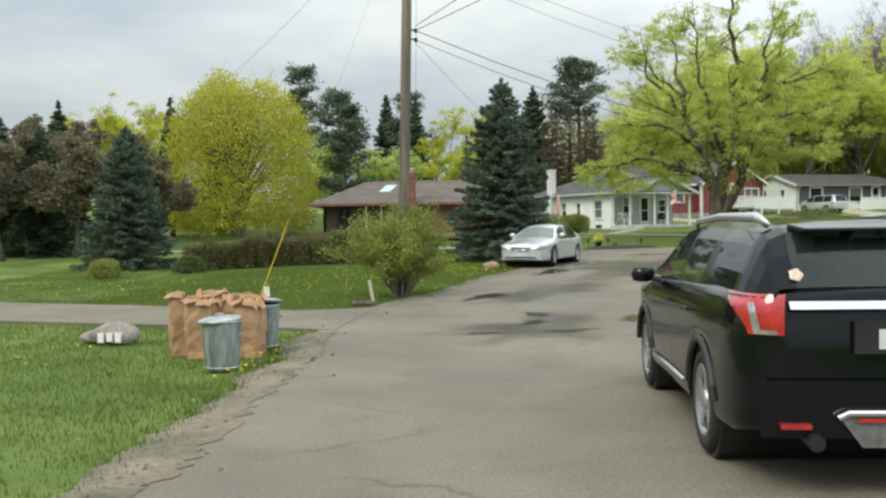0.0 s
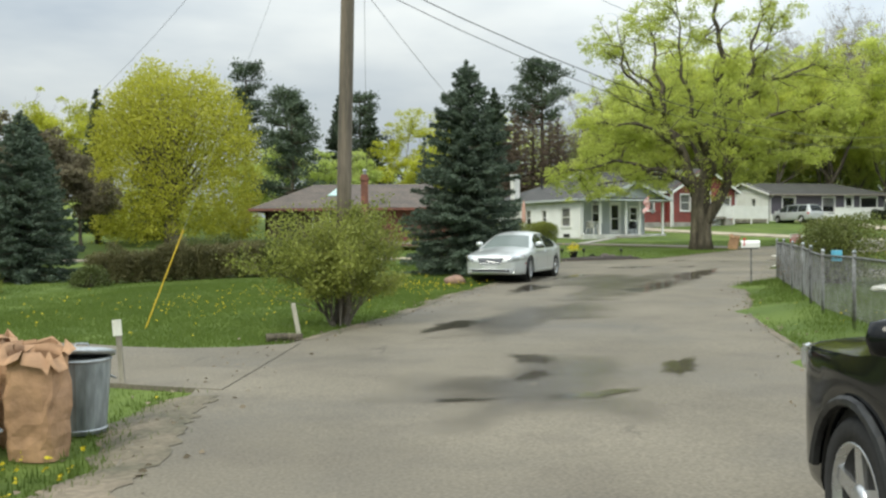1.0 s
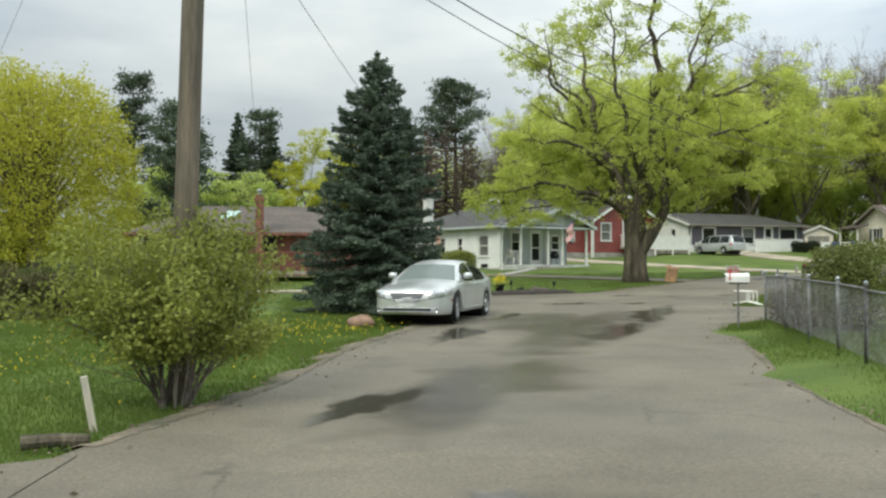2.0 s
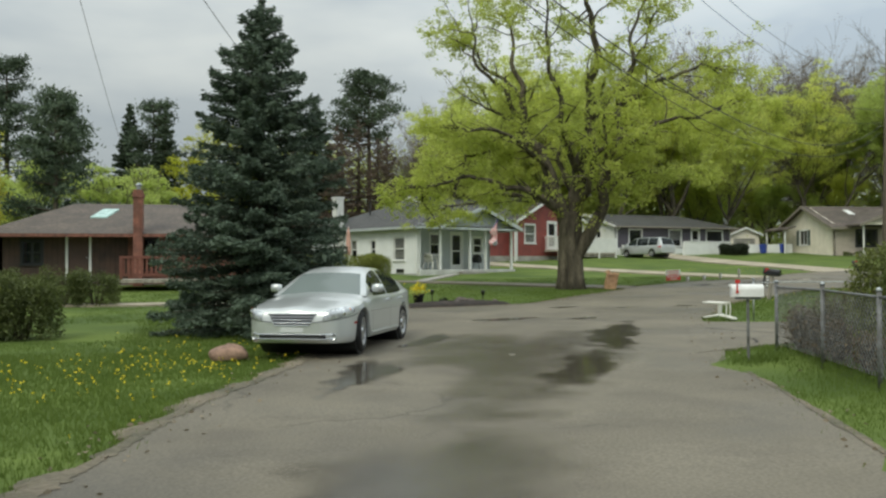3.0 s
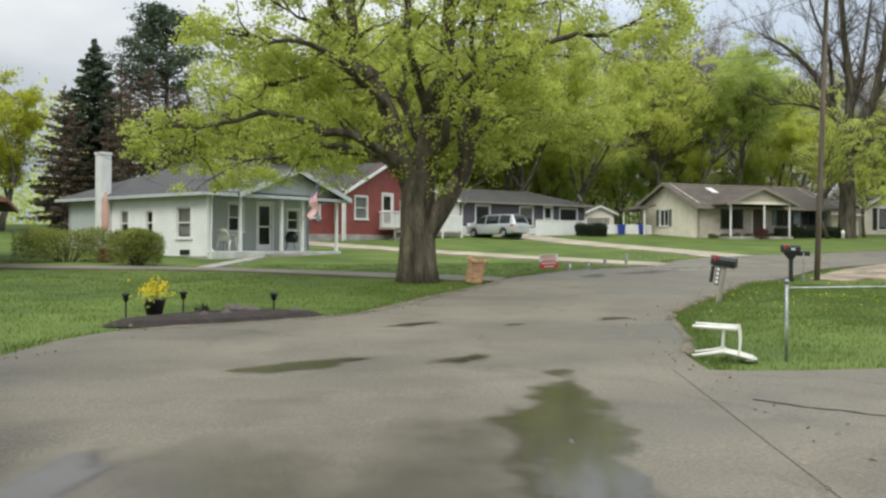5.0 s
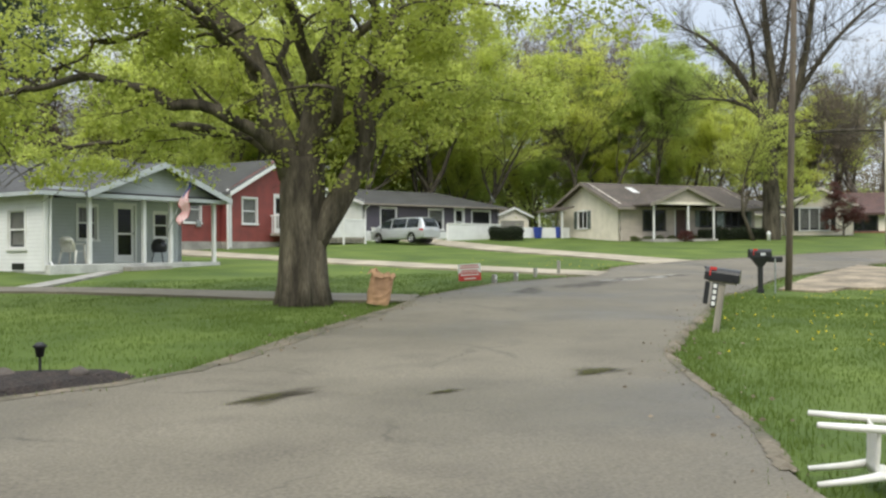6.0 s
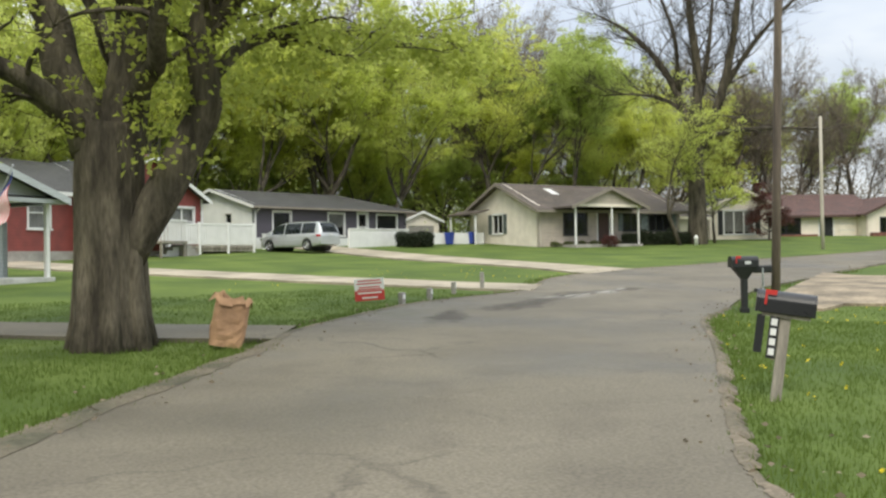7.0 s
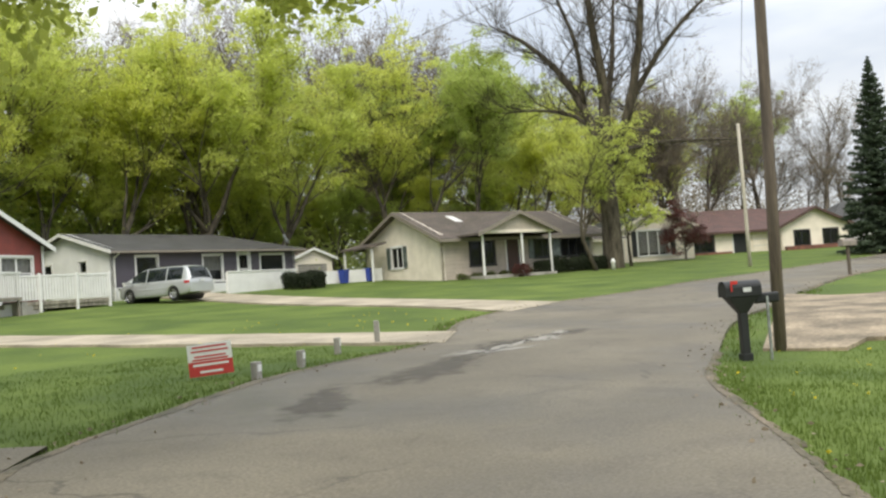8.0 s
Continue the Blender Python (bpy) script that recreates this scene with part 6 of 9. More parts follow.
for i, (mt, lb, lf, tf, sp) in enumerate([("green", "tall spring-green tree in the wood", 30000, 420, 0.66), ("lime", "tall yellow-green tree in the wood", 26000, 400, 0.7), ("green_deep", "tall deeper green tree in the wood", 30000, 420, 0.6), ("green", "tall spring-green tree in the wood", 24000, 380, 0.62), ("lime", "tall thinly leaved yellow-green tree in the wood", 17000, 340, 0.7)]):
    wood.append(leafy_tree(on_ground(38 + i * 9, 104 + 3 * (i % 2), 40 * i), 80 + i, 15.0 + 0.8 * i, M[mt], M["wood_bark"], lb, lf, 0.165, 0.60, (3, 4), sp, 4, 0.24, group="trees of the wood", first=0.31, tufts=tf))
rw = random.Random(9)
spots = []
for row, (y0, n) in enumerate([(97, 11), (106, 6)]):
    for k in range(n):
        spots.append((12 + k * (98 / n) + rw.uniform(-2, 2), y0 + rw.uniform(-2.5, 2.5) + (4 if k < 3 else 0) - 0.12 * k * (1 if k > 6 else 0)))
spots += [(27, 96), (21, 98), (17.5, 95), (31, 94.5), (44, 92.5), (40, 95), (60, 91), (66, 93), (72, 95), (80, 96), (88, 94), (96, 92), (25, 93.5), (34.5, 93), (29, 100), (52.5, 91.5), (56.5, 94.5), (37.5, 98), (63, 88.5), (24, 90.5), (27.5, 91)]
for i, (x, y) in enumerate(p for p in spots if p[0] > 22.5):
    k = rw.uniform(0.86, 1.10) * (1.04 if x < 42 else 0.93 if x < 58 else 0.84)
    copy_thing(wood[(1, 0, 4, 2, 3)[i % 5]], on_ground(x, y, rw.uniform(0, 360)) @ Matrix.Scale(k, 4))
for i in range(20):
    x = 20 + 2.5 * i + rw.uniform(-0.8, 0.8)
    young = copy_thing(wood[(2, 0, 3, 1)[i % 4]], on_ground(x, 95.0 + 3.2 * (i % 3) + rw.uniform(-1, 1), rw.uniform(0, 360)) @ Matrix.Scale(rw.uniform(0.40, 0.62), 4))
    tagged(young, "young spring-green tree at the wood's edge", "tree", "young trees of the wood")
under = leafy_tree(on_ground(33.0, 97.5), 119, 6.0, M["green_deep"], M["wood_bark"], "low green undergrowth tree at the foot of the wood", 15000, 0.15, 0.55, (3, 4), 0.95, 4, 0.10, first=0.2, group="undergrowth of the wood", tufts=260)
for i in range(17):
    copy_thing(under, on_ground(19 + 3.0 * i + rw.uniform(-1, 1), 97 + 2.5 * (i % 3) + rw.uniform(-1, 1), rw.uniform(0, 360)) @ Matrix.Scale(rw.uniform(0.75, 1.15), 4))


def bare_tree():
    """The tall leafless tree before the cream house: thick trunk, spreading forks, fine bare twigs."""
    t = thing("tree", "tall tree with bare dark spreading branches", "tree", on_ground(57.55, 76.75, -50))
    rng = random.Random(15)
    tips = []

    def limb(pts, rad, first=False):
        s = spline([(*p, r) for p, r in zip(pts, rad)], 4 * len(pts))
        sh = Shape()
        sh.tube([tuple(p[:3]) for p in s], [p[3] for p in s], 9, True)
        if first:
            part("trunk", sh, M["bark"], t, smooth=True)
            return
        for i in range(3, len(s)):
            way = Vector(s[min(i + 1, len(s) - 1)][:3] - s[i - 1][:3]).normalized()
            for _ in range(2):
                ax = Vector((rng.gauss(0, 1), rng.gauss(0, 1), rng.gauss(0, 0.7))).normalized()
                grow(sh, tips, rng, s[i][:3], way * 0.6 + ax * 0.8 + Vector((0, 0, 0.2)), rng.uniform(1.3, 2.6), max(s[i][3] * 0.3, 0.03), 2, 0.1, (3, 4), 0.7, 4, 0.25, 0.012)
        part("limb", sh, M["bark"], t, smooth=True)

    limb([(0, 0, -0.43), (0.03, 0, 2.73), (-0.03, 0, 5.73), (0.1, 0, 8.07)], [0.66, 0.55, 0.5, 0.42], True)
    limb([(0.03, 0, 6.4), (-0.83, 0.5, 9.07), (-2.17, 1, 11.73), (-4.17, 1.6, 14.07), (-6.33, 2, 15.57)], [0.3, 0.26, 0.2, 0.13, 0.05])
    limb([(0.1, 0, 7.4), (0.17, -0.4, 11.07), (-0.17, -0.8, 14.07), (-0.43, -1, 18.07), (-0.83, -1.2, 21.4)], [0.34, 0.28, 0.22, 0.14, 0.05])
    limb([(0.33, 0, 6.07), (1.5, -0.6, 8.9), (2.33, -1, 12.4), (2.83, -1.4, 16.07), (3.67, -1.6, 19.73)], [0.32, 0.28, 0.22, 0.16, 0.06])
    limb([(1.77, -0.6, 9.57), (3.5, -1.4, 12.07), (5.5, -2.2, 14.07), (7.5, -2.8, 15.4)], [0.18, 0.14, 0.09, 0.04])
    limb([(0.33, 0.2, 6.57), (2.17, 1.2, 7.13), (4.83, 2.2, 7.33), (8.17, 3, 7.2)], [0.18, 0.15, 0.11, 0.05])
    limb([(-0.5, 0.3, 8.23), (-1.83, 1.4, 9.4), (-3.83, 2.4, 10.07), (-5.83, 3, 10.23)], [0.16, 0.12, 0.08, 0.04])
    limb([(0.1, 0.2, 8.4), (0.83, 1.6, 12.07), (1.17, 2.8, 15.4), (1.5, 3.6, 18.73)], [0.2, 0.16, 0.1, 0.05])
    limb([(-1, 0.6, 9.73), (-1.17, -0.6, 13.07), (-2.17, -1.6, 16.07), (-2.83, -2.2, 19.07)], [0.15, 0.12, 0.08, 0.04])


bare_tree()
conifer(on_ground(69.0, 66.2), 171, 11.5, 2.2, M["fir"], "dark evergreen beyond the service pole", 44, 5.0, 0.85, 0.05, 0.3, 0.24, 0.3, per=10)
bare_b = leafy_tree(on_ground(62, 99, 0), 96, 17.5, M["brownish"], M["bark_grey"], "grey-brown budding tree in the wood", 15000, 0.085, 0.42, fork=(4, 5), levels=4, spread=0.6, trunk=0.36, group="bare trees of the wood", tufts=700)
for x, y, k in ((60, 104, 1.32), (66, 104, 1.28), (55.5, 106, 1.3), (50, 108, 1.3), (68, 97, 1.0), (47.5, 97, 1.22), (51, 98, 1.18), (74, 90, 0.9), (82, 88, 1.0), (90, 86, 0.95), (64, 103, 1.1), (34, 104, 1.1), (97, 84, 1.0), (104, 80, 1.0), (78, 100, 1.1), (110, 74, 1.0), (75.5, 89.5, 0.85), (81, 90.5, 0.95), (84, 88.5, 0.8), (87, 91, 0.7), (12, 93, 0.6), (14, 90, 0.62), (16, 93, 0.66), (18.5, 91, 0.64), (93.5, 88, 0.62), (97, 86.5, 0.58), (102, 85, 0.6), (78, 92, 0.95), (24, 108, 1.0), (29, 106, 1.05), (38.5, 108, 1.15), (43, 106, 1.2), (46, 110, 1.25), (53, 103, 1.25), (57.5, 101, 1.2), (26, 102, 0.55), (31.5, 103, 0.6), (36, 102, 0.6), (41, 103, 0.55), (45, 102, 0.62), (49.5, 103, 0.58), (54, 100, 0.6), (58, 98, 0.55)):
    copy_thing(bare_b, on_ground(x, y, rw.uniform(0, 360)) @ Matrix.Scale(k, 4))
leafy_tree(on_ground(55.0, 75.9, 20), 97, 10.5, M["green"], M["bark"], "slender leafy tree beside the tall bare one", 6500, 0.13, 0.42, trunk=0.16, first=0.4)
leafy_tree(on_ground(59.5, 77.0, 70), 98, 7.0, M["green"], M["bark"], "young leafy tree behind the tall bare one", 2600, 0.17, 0.35, trunk=0.12, first=0.4)
leafy_tree(on_ground(66.2, 77.8), 99, 3.9, M["redleaf"], M["bark_grey"], "small reddish ornamental tree before the cottage", 6500, 0.10, 0.32, trunk=0.09, first=0.3, spread=1.0)
leafy_tree(on_ground(20.5, 90, 130), 100, 11.0, M["maple"], M["bark"], "yellow-green tree behind the red house", 9000, 0.2, 0.42, trunk=0.25)
leafy_tree(on_ground(16.4, 81.0, 10), 131, 12.6, M["green"], M["bark"], "broad spring-green tree behind the porch house", 20000, 0.16, 0.55, trunk=0.26, first=0.27, spread=0.85, tufts=300)
leafy_tree(on_ground(40.6, 94.4, 15), 102, 13.6, M["maple"], M["bark"], "broad yellow-green tree behind the white house", 19000, 0.22, 0.5, (3, 4), 0.8, 4, 0.45, first=0.30)
# left garden: budding thicket
thicket = leafy_tree(on_ground(-19.5, 45), 110, 6.2, M["thicket"], M["bark"], "dark budding tree in the garden thicket", 12000, 0.16, 0.45, levels=4, trunk=0.13, first=0.25, spread=0.7, group="garden thicket")
for x, y, k in ((-22.5, 47, 1.0), (-17.0, 48, 0.9), (-25.5, 44, 1.1), (-21, 52, 1.15), (-27, 50, 1.2), (-30, 46, 1.2), (-16.5, 42.5, 0.9), (-19, 41, 1.0), (-23, 42, 1.15), (-15.5, 52, 0.8), (-18, 54, 1.0), (-24, 56, 1.2)):
    copy_thing(thicket, on_ground(x, y, rw.uniform(0, 360)) @ Matrix.Scale(k, 4))

# --- shrubs and hedges ---
loose_shrub(on_ground(-0.36, 20.85), 201, 0.90, 1.95, M["shrub"], "loose olive-green shrub round the pole's foot", 26, 0.05, 16)
for i in range(7):
    f = i / 6
    bush(on_ground(-8.4 + 3.9 * f, 34.6 + 0.2 * f), 210 + i, 0.85, 0.8, 1.45, M["barberry"], "clipped brownish hedge shrub", 9000, 0.06, 20, "hedge_shrub", 0.45)["group"] = "hedge by the lawn"
for i in range(8):
    bush(on_ground(-8.4 + 0.93 * i, 44.3), 230 + i, 0.85, 0.7, 1.4, M["hedge"], "clipped green garden hedge shrub", 6000, 0.06, 20, "hedge_shrub", 0.45)["group"] = "hedge by the garden path"
for i in range(4):
    bush(on_ground(-4.0 + 0.7 * i, 34.9), 260 + i, 0.85, 0.8, 1.5, M["hedge"], "clipped green hedge shrub behind the lawn", 9000, 0.06, 20, "hedge_shrub", 0.45)["group"] = "hedge by the lawn"
bush(on_ground(-10.6, 30.6), 221, 0.85, 0.8, 0.95, M["shrub"], "low rounded olive shrub by the spruce", 4000, 0.06)
bush(on_ground(-8.5, 32.8), 222, 0.7, 0.7, 0.95, M["hedge"], "small rounded green shrub", 3000, 0.06)
bush(on_ground(8.1, 58.5), 223, 1.25, 1.1, 1.95, M["shrub"], "clipped rounded shrub before the white wall", 13000, 0.06, 60, fill=0.7, vase=0.32)
bush(on_ground(6.0, 60.6), 224, 1.9, 0.9, 1.6, M["shrub"], "low clipped shrub by the chimney", 12000, 0.06, boxy=0.3)
bush(on_ground(10.0, 26.0), 225, 1.3, 1.4, 2.3, M["dark_shrub"], "large rounded dark green shrub behind the chain-link fence", 13000, 0.055, 70, fill=0.8, vase=0.2)
bush(on_ground(10.7, 27.6), 226, 0.8, 0.7, 1.2, M["barberry"], "brownish twiggy shrub at the fence corner", 3000, 0.06, 50)
bush(on_ground(9.9, 27.45), 231, 0.5, 0.5, 1.15, M["barberry"], "dry brown shrub at the fence corner", 2200, 0.05, 90, fill=0.9, vase=0.3)
bush(on_ground(9.75, 26.5), 232, 0.45, 0.5, 0.95, M["barberry"], "dry brown shrub at the fence corner", 1800, 0.05, 80, fill=0.9, vase=0.3)
bush(on_ground(40.0, 82.4), 227, 1.45, 0.9, 1.15, M["yew"], "clipped dark yew by the low fence", 14000, 0.08, boxy=0.35)
for i in range(6):
    bush(on_ground(52.4 + 0.95 * i, 77.4 - 0.05 * i), 240 + i, 0.66, 0.6, 1.05, M["yew"], "clipped dark yew under the front windows", 5200, 0.08, 20, "hedge_shrub", 0.5)["group"] = "yews at the cream house"
bush(on_ground(50.0, 76.9), 228, 0.7, 0.6, 1.0, M["redleaf"], "small reddish shrub before the porch", 1500, 0.08)
for i in range(6):
    bush(on_ground(47.0 + 1.0 * i, 78.2), 250 + i, 0.45, 0.35, 0.4, M["hedge"], "low green plants along the foundation", 700, 0.07, 10, "plant")["group"] = "foundation plants"


# ---------- vehicles ----------
from mathutils.bvhtree import BVHTree

M["silver"] = mat("silver_paint", (0.57, 0.595, 0.59), 0.32, metal=0.45, var=0.04, scale=1, fine=60, bump=0.0, coat=0.8, rough_var=0.04)
M["van_silver"] = mat("grey_green_silver_paint", (0.52, 0.54, 0.55), 0.35, metal=0.45, var=0.04, scale=1, fine=60, bump=0.0, coat=0.7, rough_var=0.04)
M["peach_paper"] = mat("peach_sticker", (0.62, 0.42, 0.30), 0.6, var=0.3, scale=30, fine=90, bump=0.0, other=(0.75, 0.68, 0.60))
M["black_paint"] = mat("black_paint", (0.005, 0.006, 0.007), 0.10, metal=0.0, var=0.1, scale=1, fine=60, bump=0.0, coat=0.0, rough_var=0.03, spec=0.3)
M["car_glass"] = glass_mat("car_glass", (0.012, 0.018, 0.018), 0.02, 0.82)
# the windscreen's pale tint stands in for bright sky reflected in it
M["windscreen"] = glass_mat("sky_pale_windscreen", (0.24, 0.28, 0.27), 0.06, 0.72)
M["tyre"] = mat("tyre_rubber", (0.018, 0.018, 0.018), 0.85, var=0.2, bump=0.3, fine=60)
M["alloy"] = mat("alloy_wheel", (0.55, 0.56, 0.57), 0.3, metal=0.85, var=0.06, bump=0.0)
M["chrome"] = mat("chrome_trim", (0.75, 0.76, 0.77), 0.12, metal=1.0, var=0.03, bump=0.0)
M["lamp_clear"] = mat("clear_lamp", (0.50, 0.52, 0.53), 0.15, metal=0.6, var=0.25, scale=9, fine=24, bump=0.3, coat=1.0)
M["lamp_red"] = mat("red_lamp", (0.42, 0.018, 0.020), 0.15, var=0.2, scale=9, fine=30, bump=0.05, coat=1.0)
M["lamp_amber"] = mat("amber_lamp", (0.55, 0.20, 0.05), 0.2, var=0.1, bump=0.0, coat=1.0)
M["seat_dark"] = mat("seat_cloth", (0.05, 0.05, 0.05), 0.9, bump=0.1)
M["plate"] = mat("plate_white", (0.60, 0.62, 0.62), 0.5, var=0.05, bump=0.0)


def glide(line, y):
    """The value at y of an outline (y, value) that runs from front to back: smooth through its points, without overshoot."""
    xs, vs = [-p[0] for p in line], [p[1] for p in line]
    x = min(max(-y, xs[0]), xs[-1])
    k = max(i for i in range(len(xs) - 1) if xs[i] <= x)
    step = [(vs[i + 1] - vs[i]) / (xs[i + 1] - xs[i]) for i in range(len(xs) - 1)]

    def slope(i):
        if i == 0 or i == len(xs) - 1:
            return step[min(i, len(step) - 1)]
        a, b = step[i - 1], step[i]
        return 0.0 if a * b <= 0 else 2 * a * b / (a + b)
    h = xs[k + 1] - xs[k]
    s = (x - xs[k]) / h
    return (2 * s ** 3 - 3 * s ** 2 + 1) * vs[k] + (s ** 3 - 2 * s ** 2 + s) * h * slope(k) + (3 * s ** 2 - 2 * s ** 3) * vs[k + 1] + (s ** 3 - s ** 2) * h * slope(k + 1)


def vehicle(name, label, m, spec, paint):
    """A car from lofted sections: y forward, x to its right. spec holds its outlines (y, value)."""
    t = thing(name, label, "car", m)
    y1, y0 = spec["top"][0][0], spec["top"][-1][0]
    ev = lambda key, y: glide(spec[key], y)
    ys = sorted(set(np.round(np.concatenate([np.linspace(y0, y1, 72), [y0 + 0.02, y0 + 0.06, y0 + 0.12, y1 - 0.01, y1 - 0.025, y1 - 0.045, y1 - 0.07, y1 - 0.1, y1 - 0.13, y1 - 0.17, y1 - 0.21]]), 3)))
    r_arch, wz = spec["wheel"] * 1.13, spec["wheel"]

    def low(y):
        z = ev("low", y)
        for wy in spec["axles"]:
            d = r_arch ** 2 - (y - wy) ** 2
            if d > 0:
                z = max(z, wz + math.sqrt(d))
        return z
    rows = []
    for y in ys:
        w, zt, zb = ev("wide", y), ev("top", y), low(y)
        zt = max(zt, zb + 0.1)
        zs = spec["shoulder"]
        zm = min(max(zs, zb + 0.04), zt - 0.03)
        ring = [(0, zb), (w * 0.82, zb), (w * 0.95, zb + 0.012), (w * 0.985, zb + min(0.05, (zm - zb) * 0.15)), (w, zb + min(0.11, (zm - zb) * 0.33)), (w * 1.006, (zb + zm) / 2), (w * 1.004, zb + (zm - zb) * 0.8)]
        # the shoulder rolls over into the bonnet, and is squarer below the windows
        e = 2 / glide([(9, 2.6), (spec["screen"][0] + 0.25, 2.8), (spec["screen"][0] - 0.35, 6.0), (-9, 6.0)], y)
        for a in (0, 14, 28, 42, 55, 67, 78):
            ring.append((w * math.cos(radians(a)) ** e, zm + (zt - zm) * math.sin(radians(a)) ** e))
        ring += [(ring[-1][0] * 0.55, zt + 0.018), (0, zt + 0.026)]
        full = [(x, y, z) for x, z in ring] + [(-x, y, z) for x, z in ring[-2::-1]]
        rows.append(full)
    body = Shape()
    body.sheet(rows, True)
    body.face(*rows[0])
    body.face(*rows[-1][::-1])
    bd = part("body", body, paint, t, smooth=True)
    tree = BVHTree.FromPolygons(body.v, body.f)

    def skin(cy, deg, z, off=0.012):
        """A point just off the body's skin, seen from (0, cy) in the direction deg (0: ahead, 90: its right side)."""
        d = Vector((math.sin(radians(deg)), math.cos(radians(deg)), 0))
        o = Vector((0, cy, z)) + d * 6
        hit = tree.ray_cast(o, -d)[0]
        return tuple((hit if hit else Vector((0, cy, z)) + d) + d * off)
    es = bd.modifiers.new("EdgeSplit", 'EDGE_SPLIT')
    es.split_angle = radians(38)
    # wheel housings close the arches from inside
    for wy in spec["axles"]:
        hs = Shape()
        hs.m = Matrix.Translation((0, wy, wz)) @ pose(0, 0, 0, 0, 90, 0)
        hs.lathe([(r_arch * 0.99, -ev("wide", wy) + 0.06), (r_arch * 0.99, ev("wide", wy) - 0.06)], 24)
        part("wheel_housing", hs, M["black_plastic"], t)
    # cabin
    cab = spec["roof"]
    cy1, cy0 = cab[0][0], cab[-1][0]
    cys = sorted(set(np.round(np.concatenate([np.linspace(cy0, cy1, 34), [c for s in spec["side_glass"] for c in s], [spec["screen"][1], spec["rear"][1]]]), 3)))
    crow = []
    for y in cys:
        wb, h = min(ev("wide", y) * 0.955, spec["cabin_w"]), glide(cab, y)
        zb = spec["belt"] - 0.05
        h = max(h, zb + 0.02)
        f = (h - zb) / (spec["peak"] - zb)
        wt = wb - spec["tumble"] * f
        crow.append([(wb, y, zb), (wb - (wb - wt) * 0.32, y, zb + (h - zb) * 0.36), (wb - (wb - wt) * 0.72, y, zb + (h - zb) * 0.72), (wt, y, zb + (h - zb) * 0.90), (wt - 0.10, y, h - 0.004 * f), (wt * 0.5, y, h + 0.022 * f), (0, y, h + 0.03 * f)])
    shell, scr, rear = Shape(), Shape(), Shape()
    sides = {}
    n = len(cys)

    def mir(p):
        return (-p[0], p[1], p[2])
    for i in range(n - 1):
        ym = (cys[i] + cys[i + 1]) / 2
        for k in range(6):
            q = (crow[i][k], crow[i + 1][k], crow[i + 1][k + 1], crow[i][k + 1])
            dest = shell
            if k >= 4 and ym > spec["screen"][1]:
                dest = scr
            elif k >= 4 and ym < spec["rear"][1]:
                dest = rear
            elif k < 3:
                for j, (a, b) in enumerate(spec["side_glass"]):
                    if a < ym < b and crow[i][3][2] - crow[i][0][2] > 0.12:
                        dest = sides.setdefault(j, (Shape(), Shape()))
            if isinstance(dest, tuple):
                dest[0].face(*q)
                dest[1].face(*[mir(p) for p in q[::-1]])
            else:
                dest.face(*q)
                dest.face(*[mir(p) for p in q[::-1]])
    part("roof", shell, paint, t, smooth=True)
    part("windscreen", scr, spec.get("screen_mat", M["windscreen"]), t, smooth=True)
    part("rear_window", rear, M["car_glass"], t, smooth=True)
    for a, b in sides.values():
        part("side_window", a, M["car_glass"], t, smooth=True)
        part("side_window", b, M["car_glass"], t, smooth=True)
    # inside: dash and seats
    for x in (-0.38, 0.38):
        for yy in spec["seats"]:
            st = Shape()
            st.box(x - 0.24, x + 0.24, yy - 0.12, yy + 0.02, spec["belt"] - 0.45, spec["belt"] + 0.12)
            st.box(x - 0.13, x + 0.13, yy - 0.13, yy - 0.02, spec["belt"] + 0.14, spec["belt"] + 0.32)
            part("seat", st, M["seat_dark"], t, bevel=0.03)
    ds = Shape()
    ds.box(-0.66, 0.66, spec["screen"][1] - 0.05, spec["screen"][1] + 0.3, spec["belt"] - 0.3, spec["belt"] - 0.03)
    part("dashboard", ds, M["seat_dark"], t, bevel=0.03)
    # wheels
    for wy in spec["axles"]:
        for s in (-1, 1):
            x = s * (ev("wide", wy) - 0.115)
            mw = Matrix.Translation((x, wy, wz)) @ pose(0, 0, 0, 0, 0, spec.get("steer", 0) if wy > 0 else 0) @ pose(0, 0, 0, 0, 90 * s, 0)
            ty = Shape()
            ty.m = mw
            r, w = spec["wheel"], 0.105
            ty.lathe([(r * 0.68, -w), (r * 0.92, -w), (r * 0.985, -w * 0.75), (r, -w * 0.3), (r, w * 0.3), (r * 0.985, w * 0.75), (r * 0.92, w), (r * 0.70, w), (r * 0.68, w * 0.6)], 28)
            tob = part("wheel", ty, M["tyre"], t, "black rubber tyre on alloy rim", smooth=True)
            rm = Shape()
            rm.m = mw
            rm.lathe([(r * 0.2, -0.02), (r * 0.6, -0.05), (r * 0.665, 0.05), (r * 0.70, 0.102), (r * 0.655, 0.106), (r * 0.62, 0.03), (r * 0.12, 0.012)], 28)
            part("rim", rm, M["black_metal"] if spec.get("dark_rim") else M["alloy"], tob, smooth=True)
